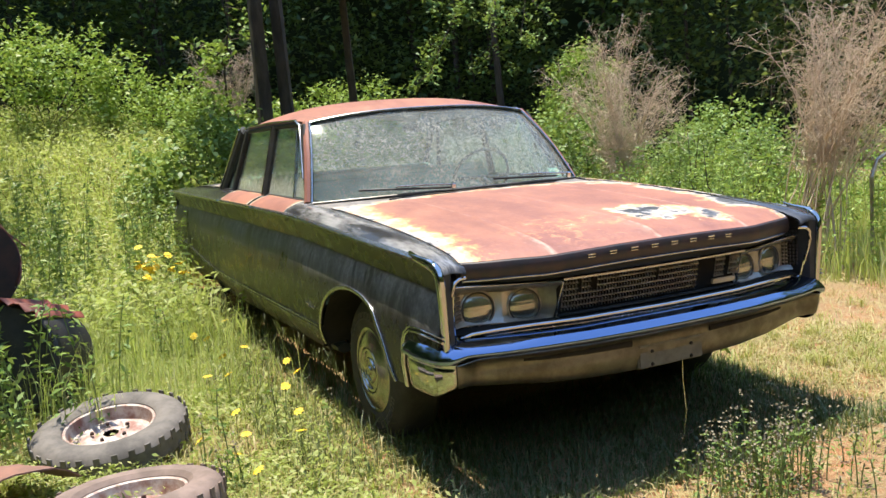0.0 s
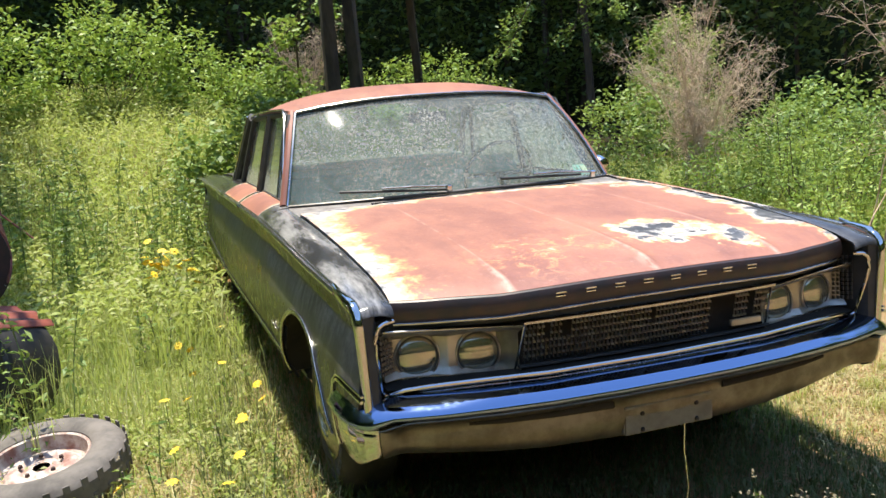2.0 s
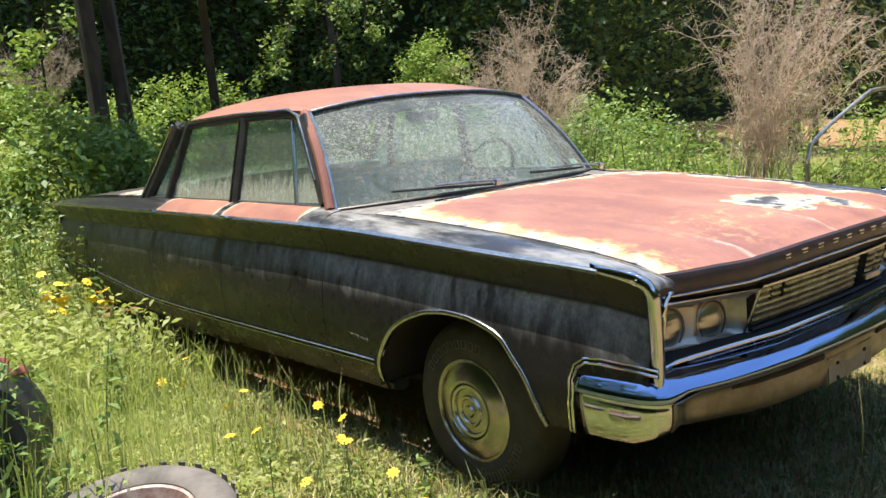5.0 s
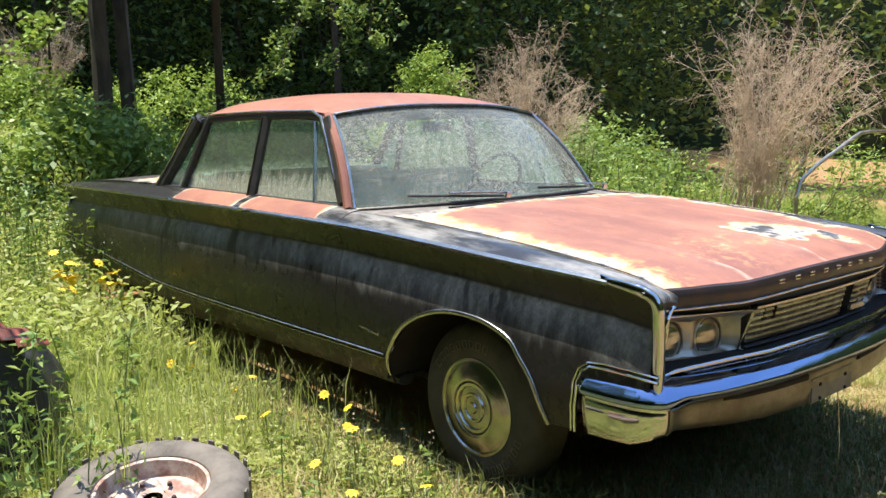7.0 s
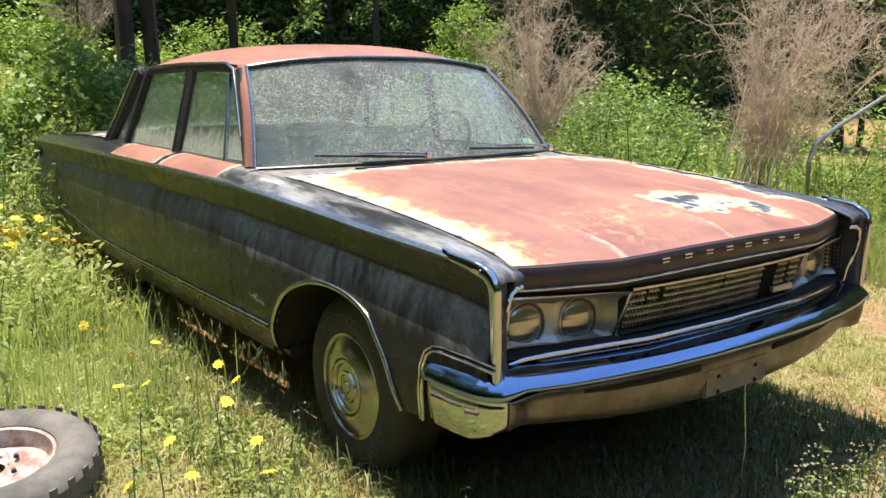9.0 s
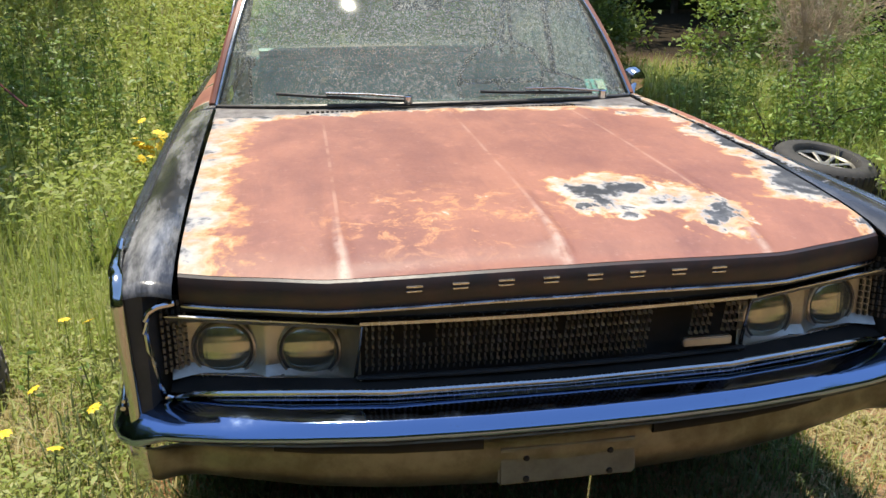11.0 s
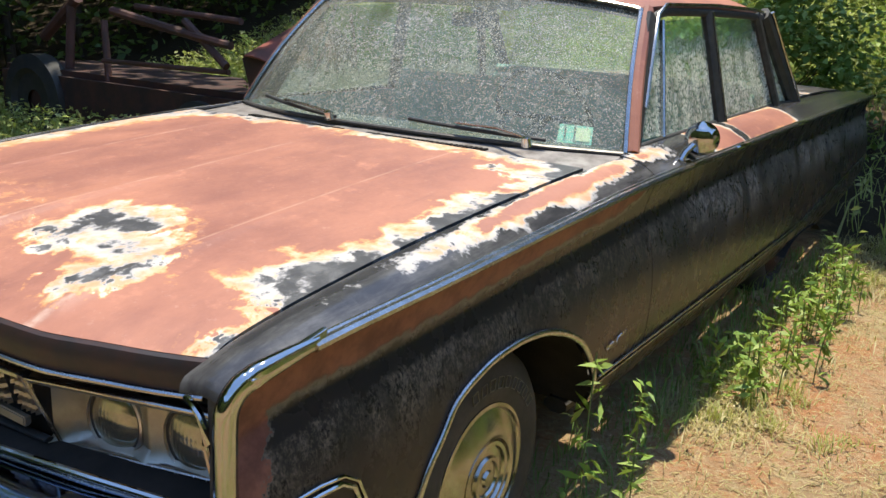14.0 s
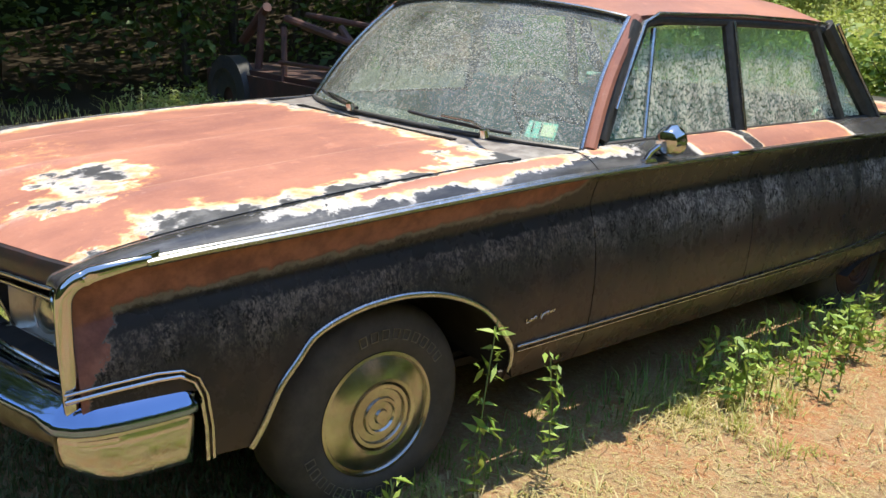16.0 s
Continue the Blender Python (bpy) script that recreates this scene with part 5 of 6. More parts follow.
def tube_arrays(seg):
    """Three-sided tapered twigs from rows of (p0, p1, r0, r1)."""
    p0 = np.array([s[0] for s in seg], dtype=float)
    p1 = np.array([s[1] for s in seg], dtype=float)
    r0 = np.array([s[2] for s in seg])[:, None]
    r1 = np.array([s[3] for s in seg])[:, None]
    d = unit(p1 - p0)
    a = unit(np.cross(d, np.where(np.abs(d[:, 2:3]) > 0.9, (1.0, 0, 0), (0, 0, 1.0))))
    b = np.cross(d, a)
    v = np.empty((len(seg), 6, 3))
    for k in range(3):
        c, s = math.cos(k * 2.094), math.sin(k * 2.094)
        v[:, k] = p0 + (a * c + b * s) * r0
        v[:, 3 + k] = p1 + (a * c + b * s) * r1
    base = np.arange(len(seg))[:, None] * 6
    idx = np.concatenate([base + np.array(q) for q in ((0, 1, 4, 3), (1, 2, 5, 4), (2, 0, 3, 5))], axis=0)
    return v.reshape(-1, 3), idx


def twigs(name, seg, material, parent=None):
    v, i = tube_arrays(seg)
    ob = new(name, raw_mesh(name, v, 4, i, material))
    for p in ob.data.polygons:
        p.use_smooth = True
    ob.parent = parent
    return ob


def blades_mesh(name, x, y, h, w, material, lean=0.35, label="", z=None):
    """Bent grass blades, each a tapered strip of two pieces."""
    n = len(x)
    z = np.array([ground_z(a, b) for a, b in zip(x, y)]) - 0.01 if z is None else z
    ang = rng.uniform(0, 2 * np.pi, n)
    bend = rng.uniform(0.1, 1.0, n) * lean * h
    dx, dy = np.cos(ang) * bend, np.sin(ang) * bend
    sx, sy = -np.sin(ang + rng.normal(0, 0.5, n)) * w / 2, np.cos(ang) * w / 2
    v = np.empty((n, 5, 3))
    v[:, 0] = np.stack([x - sx, y - sy, z], 1)
    v[:, 1] = np.stack([x + sx, y + sy, z], 1)
    v[:, 2] = np.stack([x + dx * 0.3 + sx * 0.9, y + dy * 0.3 + sy * 0.9, z + h * 0.55], 1)
    v[:, 3] = np.stack([x + dx * 0.3 - sx * 0.9, y + dy * 0.3 - sy * 0.9, z + h * 0.55], 1)
    v[:, 4] = np.stack([x + dx, y + dy, z + h * np.maximum(0.45, 1 - 0.25 * lean)], 1)
    base = np.arange(n)[:, None] * 5
    idx = np.concatenate([base + np.array(q) for q in ((0, 1, 2), (0, 2, 3), (3, 2, 4))], axis=0)
    ob = new(name, raw_mesh(name, v.reshape(-1, 3), 3, idx, material))
    return tagged(ob, label, "grass", kind="stuff")


def scatter(n, x0, x1, y0, y1, keep):
    x, y = rng.uniform(x0, x1, n), rng.uniform(y0, y1, n)
    k = np.array([rng.random() < keep(a, b) for a, b in zip(x, y)])
    return x[k], y[k]


def patchy(x, y, s=0.8, seed=0.0):
    return 0.5 + 0.5 * noise.noise((x * s, y * s, seed))


def off_car(x, y):
    return not (abs(x) < 0.93 and 0.0 < y < 5.3)


# ---------------------------------------------------------------- grass
def glade(x, y):
    """Bare ground below the shade tree, its soil colour darkened for the shade."""
    return ((x - 1.7) / 1.8) ** 2 + ((y - 7.2) / 2.7) ** 2 < 1.0


def meadow_keep(x, y):
    if not off_car(x, y):
        return 0.0
    d = max(0.0, min(1.0, (-0.95 - x) / 0.35)) if y < 5.3 else max(0.0, min(1.0, (3.5 - x) / 1.0 + 0.35))
    if glade(x, y):
        return 0.06
    bare = patchy(x, y, 1.3, 2.0)
    thin = 1.0 if y > 2.2 else max(0.22, min(1.0, (bare - 0.27) * 4.0))
    return d * thin


x, y = scatter(90000, -4.2, -0.9, -1.4, 3.2, meadow_keep)
h = (0.035 + 0.085 * rng.random(len(x)) ** 1.5) * (0.7 + 0.9 * np.clip(y / 3, 0, 1))
blades_mesh("short_grass", x, y, h, 0.0045 + 0.003 * rng.random(len(x)), M_grass, 1.2, "short patchy green grass beside the car")
x, y = scatter(30000, -4.2, -0.9, -1.4, 3.4, lambda a, b: 0.85 if off_car(a, b) else 0.0)
blades_mesh("straw_grass", x, y, 0.04 + 0.09 * rng.random(len(x)), 0.004 + 0.002 * rng.random(len(x)), M_dry, 1.4, "dry straw among short grass")
x, y = scatter(80000, -7.0, 5.0, 2.8, 12.5, lambda a, b: meadow_keep(a, b))
h = 0.16 + 0.30 * rng.random(len(x)) ** 1.4 + 0.05 * np.clip((y - 3) / 4, 0, 1)
blades_mesh("tall_grass", x, y, h, 0.007 + 0.006 * rng.random(len(x)), M_grass, 1.15, "tall lush green meadow grass")
x, y = scatter(6500, -3.6, -0.95, 1.6, 6.0, lambda a, b: meadow_keep(a, b) * (0.4 + patchy(a, b, 1.1, 5.0)))
blades_mesh("grass_stalk", x, y, 0.25 + 0.28 * rng.random(len(x)), 0.004, M_grass, 0.5, "thin tall grass stalks")


def drive_keep(x, y):
    if not off_car(x, y) and y > 0.25:
        return 0.0
    if x < -0.9:
        return 0.0
    if abs(x) < 1.15 and -0.35 < y < 0.3:
        return 0.04
    p = patchy(x, y, 1.0, 9.0)
    return max(0.10, min(1.0, (p - 0.37) * 4.5)) * (1.0 if x > 1.15 or y < 0.3 else 0.6)


x, y = scatter(170000, -0.9, 4.2, -1.8, 5.2, drive_keep)
blades_mesh("dry_grass", x, y, 0.02 + 0.075 * rng.random(len(x)) ** 1.6, 0.003 + 0.003 * rng.random(len(x)), M_dry, 1.8, "short dry yellow grass on bare soil")
tx, ty = scatter(2600, -0.85, 4.2, -1.8, 5.2, lambda a, b: drive_keep(a, b) * max(0.15, min(1.0, (patchy(a, b, 1.2, 3.0) - 0.38) * 5)))
x, y = np.repeat(tx, 38) + rng.normal(0, 0.030, len(tx) * 38), np.repeat(ty, 38) + rng.normal(0, 0.030, len(ty) * 38)
tuft_h = np.repeat(rng.uniform(0.035, 0.12, len(tx)), 38) * rng.uniform(0.5, 1.15, len(x))
blades_mesh("green_tufts", x, y, tuft_h, 0.0035 + 0.002 * rng.random(len(x)), M_tuft, 1.1, "low yellow-green tufts in dry ground")
# darkened blades deepen the car's shade in front and under the sill
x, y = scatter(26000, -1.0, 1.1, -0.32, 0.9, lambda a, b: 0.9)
blades_mesh("shade_grass", x, y, 0.02 + 0.08 * rng.random(len(x)) ** 2, 0.005, M_shade, 1.0, "thin grass in the car's shade, coloured darker for it")
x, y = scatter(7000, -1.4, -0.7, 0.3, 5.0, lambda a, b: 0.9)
blades_mesh("shade_grass", x, y, 0.05 + 0.16 * rng.random(len(x)) ** 1.6, 0.005, M_shade, 1.0, "grass under the car's sill, coloured darker for its shade")
x, y = scatter(2600, 0.75, 1.06, 0.4, 4.6, lambda a, b: 0.8)
blades_mesh("sill_grass", x, y, 0.04 + 0.14 * rng.random(len(x)) ** 2, 0.005, M_leaf, 1.0, "thin green grass along the sill")
x, y = scatter(42000, 1.6, 9.0, 3.2, 9.0, lambda a, b: 1.0 if b > 3.6 + 0.9 * noise.noise((a, 0, 3)) and (a > 3.4 or b > 7.0) and not glade(a, b) else 0.0)
blades_mesh("field_grass", x, y, 0.2 + 0.35 * rng.random(len(x)), 0.008 + 0.006 * rng.random(len(x)), M_grass, 0.6, "tall green grass by the shrubs")
x, y = scatter(16000, 2.8, 9.0, 0.4, 4.2, lambda a, b: 1.0 if a > 3.3 + 0.7 * noise.noise((0, b, 3)) else 0.0)
blades_mesh("edge_grass", x, y, 0.15 + 0.35 * rng.random(len(x)), 0.007, M_grass, 0.6, "tall grass at the clearing edge")
# mats of dry grass lying on the soil
mx, my = scatter(3000, 0.7, 4.2, -1.6, 5.2, lambda a, b: 0.25 + 0.75 * (patchy(a, b, 1.4, 7.0) > 0.45) if off_car(a, b) else 0.0)
x, y = np.repeat(mx, 40) + rng.normal(0, 0.05, len(mx) * 40), np.repeat(my, 40) + rng.normal(0, 0.05, len(my) * 40)
blades_mesh("dry_mats", x, y, 0.010 + 0.024 * rng.random(len(x)), 0.0016 + 0.0014 * rng.random(len(x)), M_dry, 3.6, "matted dry yellow grass on soil")
# broad low leaves among the grass
x, y = scatter(60000, -4.2, -0.85, -1.2, 3.2, lambda a, b: meadow_keep(a, b) * (0.3 + 0.7 * (patchy(a, b, 2.0, 6.0) > 0.45)))
z = np.array([ground_z(a, b) for a, b in zip(x, y)]) + 0.01 + 0.09 * rng.random(len(x)) ** 1.6
tagged(leaves("low_leaves", np.stack([x, y, z], 1), 0.032, M_grass, slim=0.45, up=1.2), "small green leaves close to the soil", "weeds", kind="stuff")
x, y = scatter(95000, -7.0, 4.0, 3.0, 12.5, meadow_keep)
z = np.array([ground_z(a, b) for a, b in zip(x, y)]) + 0.08 + 0.34 * rng.random(len(x)) ** 0.8
tagged(leaves("meadow_leaves", np.stack([x, y, z], 1), 0.06, M_grass, slim=0.4, up=1.0), "green leaves among tall meadow grass", "weeds", kind="stuff")
x, y = scatter(16000, 1.0, 4.5, -1.5, 5.2, lambda a, b: drive_keep(a, b) * (patchy(a, b, 2.3, 4.0) > 0.5))
z = np.array([ground_z(a, b) for a, b in zip(x, y)]) + 0.008 + 0.03 * rng.random(len(x))
tagged(leaves("path_leaves", np.stack([x, y, z], 1), 0.022, M_dry, slim=0.5, up=1.5), "small yellowing leaves on dry soil", "weeds", kind="stuff")
# clods and pebbles of the bare soil
x, y = scatter(5200, -1.6, 4.8, -2.0, 5.2, lambda a, b: 1.0 if off_car(a, b) else 0.15)
clod = 0.004 + 0.016 * rng.random(len(x)) ** 4
cv = np.array([(1, 0, -0.4), (-0.5, 0.87, -0.4), (-0.5, -0.87, -0.4), (0.1, 0.1, 0.7)])
cz = np.array([ground_z(a, b) for a, b in zip(x, y)])
turn = rng.uniform(0, 6.28, len(x))
vv = np.empty((len(x), 4, 3))
for k in range(4):
    j = 1 + 0.35 * rng.normal(0, 1, len(x))
    vv[:, k, 0] = x + clod * j * (cv[k, 0] * np.cos(turn) - cv[k, 1] * np.sin(turn))
    vv[:, k, 1] = y + clod * j * (cv[k, 0] * np.sin(turn) + cv[k, 1] * np.cos(turn))
    vv[:, k, 2] = cz + clod * (cv[k, 2] + 0.35)
base = np.arange(len(x))[:, None] * 4
ci = np.concatenate([base + np.array(q) for q in ((0, 1, 3), (1, 2, 3), (2, 0, 3))], axis=0)
tagged(new("soil_clods", raw_mesh("soil_clods", vv.reshape(-1, 3), 3, ci, M_soil)), "small reddish clods and pebbles on soil", "soil", kind="stuff")
# thinner growth further out in the clearing
x, y = scatter(20000, -9.0, 9.0, -9.0, 3.0, lambda a, b: (0.9 if a < -0.9 else 0.5) if (a < -4.1 or b < -1.3 or a > 4.8) else 0.0)
blades_mesh("clearing_grass", x, y, 0.06 + 0.12 * rng.random(len(x)), 0.008, M_grass, 1.0, "thin grass across the open clearing")
x, y = scatter(16000, -9.0, 9.0, -9.0, 3.0, lambda a, b: 0.8 if (a < -4.1 or b < -2.0 or a > 4.8) else 0.0)
blades_mesh("clearing_straw", x, y, 0.04 + 0.08 * rng.random(len(x)), 0.008, M_dry, 1.5, "dry straw grass across the open clearing")
# straw litter lying flat
x, y = scatter(16000, -0.9, 5.0, -2.2, 5.0, lambda a, b: 1.0 if off_car(a, b) else 0.0)
blades_mesh("straw_litter", x, y, 0.010 + 0.010 * rng.random(len(x)), 0.0032, M_dry, 7.0, "loose dry straw lying on soil")


# ---------------------------------------------------------------- weeds and flowers
def stalk_points(x, y, h, lean=0.12, n=6, r=None):
    r = r or rng
    a = r.uniform(0, 2 * np.pi)
    z = ground_z(x, y) - 0.02
    return [np.array((x + math.cos(a) * lean * h * t * t, y + math.sin(a) * lean * h * t * t, z + h * t)) for t in np.linspace(0, 1, n)]


def weed_parts(x, y, h, leaf, density=26, slim=0.28, stem_r=0.0035, crowd=0.06, r=None):
    r = r or rng
    pts = stalk_points(x, y, h, r=r)
    seg = [(a, b, stem_r, stem_r * 0.7) for a, b in zip(pts, pts[1:])]
    c = []
    for k in range(max(3, int(density * h))):
        t = 0.12 + 0.88 * (k + r.random()) / max(3, int(density * h))
        i = min(len(pts) - 2, int(t * (len(pts) - 1)))
        p = pts[i] + (pts[i + 1] - pts[i]) * (t * (len(pts) - 1) - i)
        for _ in range(3):
            a = r.uniform(0, 2 * np.pi)
            c.append(p + np.array((math.cos(a), math.sin(a), 0.15)) * crowd * r.uniform(0.35, 1.0) * (1.15 - 0.6 * t))
    return seg, np.array(c), leaf


def weed_plant(label, x, y, h, leaf, mat=M_bright, group="", **kw):
    seg, c, s = weed_parts(x, y, h, leaf, **kw)
    w = thing("weed_plant", label, "weed", group)
    twigs("stem", seg, M_stem, w)
    leaves("foliage", c, s, mat, w, slim=kw.get("slim", 0.28))
    return w


def weed_patch(name, label, spots, mat, stem=M_stem, white=False, size=0.06, slim=0.3):
    """Many weeds nobody could count, as one mass with stems, leaves and pale heads."""
    top = thing(name, label, "weeds", kind="stuff")
    seg, cs, heads = [], [], []
    for x, y, h, leaf in spots:
        s, c, _ = weed_parts(x, y, h, leaf, crowd=leaf * 0.9)
        seg += s
        cs.append(c)
        if white:
            tip = s[-1][1]
            for _ in range(6 if white is True else 14):
                heads.append(tip + rng.normal(0, 0.03, 3) * ((1, 1, 0.5) if white is True else (0.3, 0.3, 1.3)))
    tagged(twigs("stems", seg, stem, top), kind="stuff")
    leafs = np.concatenate(cs)
    tagged(leaves("leaves", leafs, size, mat, top, slim=slim), kind="stuff")
    if heads:
        tagged(leaves("flower_heads", np.array(heads), 0.013, M_pale if white is True else M_seed, top, slim=0.7), kind="stuff")
    return top


M_seed = simple("brown_seed_heads", (0.20, 0.16, 0.10), (0.30, 0.25, 0.16), 0.8, 40)
M_pale = simple("pale_blossom", (0.50, 0.52, 0.42), (0.60, 0.60, 0.52), 0.7, 40)
weed_plant("leafy green weed beside the front wheel", 1.07, 1.16, 0.60, 0.07, group="weeds by the wheel", crowd=0.06, density=26, slim=0.24)
weed_plant("smaller leafy green weed beside the sill", 1.11, 1.45, 0.46, 0.062, group="weeds by the wheel", crowd=0.055, density=28, slim=0.24)
weed_plant("low weed with slender leaves by the tyre", 1.10, 0.80, 0.24, 0.06, group="weeds by the wheel", crowd=0.05)
spots = []
for _ in range(60):
    yy = rng.uniform(2.35, 4.4)
    spots.append((rng.normal(1.13, 0.09) + 0.05 * (yy - 2.3), yy, rng.uniform(0.08, 0.32), 0.07))
weed_patch("sill_weeds", "bright green weeds growing along the sill", spots, M_bright)
spots = []
for _ in range(150):
    xx, yy = rng.uniform(-3.2, -1.0), rng.uniform(0.6, 5.6)
    if patchy(xx, yy, 1.5, 8.0) > 0.45 and (xx + 2.0) ** 2 + (yy - 1.4) ** 2 > 0.2:
        spots.append((xx, yy, rng.uniform(0.12, 0.45) * (0.6 + 0.15 * yy), 0.06))
weed_patch("meadow_weeds", "mixed leafy weeds standing in the grass", spots, M_leaf, white="seed", size=0.045)
spots = [(rng.normal(-1.25, 0.22), rng.uniform(4.2, 6.2), rng.uniform(0.5, 0.95), 0.08) for _ in range(34)]
weed_patch("tail_weeds", "tall white-flowered weeds by the car's tail", spots, M_leaf, white=True)
spots = [(-2.55 + rng.normal(0, 0.22), 1.9 + rng.normal(0, 0.30), rng.uniform(0.35, 0.7), 0.10) for _ in range(38)]
weed_patch("dark_weeds", "dense dark green weeds round rusty junk", spots, M_leaf)
spots = [(rng.normal(0.02, 0.16), rng.normal(-0.50, 0.10), rng.uniform(0.10, 0.30), 0.045) for _ in range(70)]
spots += [(rng.uniform(-0.9, 1.0), rng.uniform(-0.8, -0.3), rng.uniform(0.06, 0.18), 0.04) for _ in range(50)]
weed_patch("front_weeds", "thin seeding weeds in front of the bumper", spots, M_leaf, white="seed", size=0.026, slim=0.35)
spots = []
for _ in range(210):
    xx, yy = rng.uniform(2.2, 6.5), rng.uniform(3.4, 6.5)
    if (yy > 3.7 + 0.25 * abs(xx - 3.0) or xx > 3.6) and not glade(xx, yy):
        spots.append((xx, yy, rng.uniform(0.5, 1.15), 0.10))
weed_patch("tall_weeds", "tall leafy weeds at the edge of the clearing", spots, M_leaf, white=True)
spots = [(rng.uniform(3.3, 5.5), rng.uniform(0.8, 3.2), rng.uniform(0.5, 1.1), 0.09) for _ in range(80)]
weed_patch("fern_weeds", "feathery green weeds at the clearing edge", spots, M_bright)
spots = [(rng.uniform(-3.9, -1.7), rng.uniform(4.0, 6.5), rng.uniform(0.6, 1.2), 0.08) for _ in range(90)]
weed_patch("blossom_weeds", "white-topped tall weeds near the rusty machine", spots, M_leaf, white=True)

FLOWERS = [(-1.10, 1.72, 0.2), (-1.08, 1.53, 0.19), (-1.21, 1.37, 0.17), (-1.50, 1.17, 0.16), (-1.14, 2.94, 0.2), (-1.34, 2.53, 0.2), (-1.41, 1.66, 0.2), (-1.33, 0.70, 0.17), (-1.51, 0.89, 0.15),
           (-1.50, 1.70, 0.2), (-1.36, 2.02, 0.2), (-1.59, 0.42, 0.16), (-1.61, 0.65, 0.16), (-1.20, 2.15, 0.2), (-1.22, 1.32, 0.18), (-1.40, 2.65, 0.2), (-1.25, 0.95, 0.17), (-1.7, 0.95, 0.15)]


def flower(x, y, h, big=False):
    f = thing("yellow_flower", "small bright yellow wild flower on a thin stem" if not big else "tall cluster of orange-yellow wild flowers", "flower", "yellow flowers")
    pts = stalk_points(x, y, h + 0.02, 0.06)
    twigs("stem", [(a, b, 0.002, 0.0015) for a, b in zip(pts, pts[1:])], M_stem, f)
    tip = Vector(pts[-1])
    heads = [tip] if not big else [tip + Vector(rng.normal(0, 0.045, 3)) for _ in range(9)]
    for hd in heads:
        bm = bmesh.new()
        r = 0.027 if not big else 0.034
        tilt = Euler((rng.normal(0, 0.4), rng.normal(0, 0.4), 0)).to_matrix()
        for k in range(8):
            a = k * math.pi / 4
            pts4 = [(0.15 * r, 0, 0.002), (0.6 * r, 0.32 * r, 0.003), (r, 0.0, -0.001), (0.6 * r, -0.32 * r, 0.003)]
            vs = []
            for px, py, pz in pts4:
                q = Vector((px * math.cos(a) - py * math.sin(a), px * math.sin(a) + py * math.cos(a), pz))
                vs.append(bm.verts.new(hd + tilt @ q))
            bm.faces.new(vs)
        m = Matrix.Translation(hd) @ Matrix.Diagonal((1, 1, 0.5, 1))
        bmesh.ops.create_icosphere(bm, subdivisions=1, radius=r * 0.32, matrix=m)
        part("flower_head", bm, M_petal, f, smooth=False)


for x, y, h in FLOWERS:
    flower(x, y, h)
for x, y, h in ((-1.40, 4.02, 0.52), (-1.52, 3.98, 0.44), (-1.27, 3.82, 0.46)):
    flower(x, y, h, True)


# ---------------------------------------------------------------- shrubs, trees, woods
def clump_points(centre, radii, clumps, per, spread, r):
    """Leaf places in clumps over an uneven rounded mass."""
    d = unit(r.normal(0, 1, (clumps, 3)))
    rad = r.uniform(0.55, 1.08, (clumps, 1))
    cc = np.array(centre) + d * rad * np.array(radii)
    pts = cc[:, None, :] + r.normal(0, spread, (clumps, per, 3)) * (1, 1, 0.8)
    return pts.reshape(-1, 3)


def shrub(name, label, centre, radii, mat, clumps=90, per=34, leaf=0.07, spread=0.13, seed=1, category="shrub", slim=0.55):
    r = np.random.default_rng(seed)
    s = thing(name, label, category)
    pts = clump_points(centre, radii, clumps, per, spread, r)
    gz = np.array([ground_z(px, py) for px, py in pts[:, :2]])
    pts = pts[pts[:, 2] > gz]
    leaves("foliage", pts, leaf, mat, s, r=r, slim=slim, up=1.1)
    base = np.array((centre[0], centre[1], ground_z(centre[0], centre[1])))
    seg = []
    for k in range(26):
        tip = pts[r.integers(len(pts))]
        mid = base + (tip - base) * 0.5 + r.normal(0, 0.08, 3)
        b = base + r.normal(0, 0.12, 3) * (1, 1, 0)
        seg += [(b, mid, 0.012, 0.008), (mid, tip, 0.008, 0.003)]
    tagged(twigs("branchwork", seg, M_bark, s), kind="stuff")
    return s


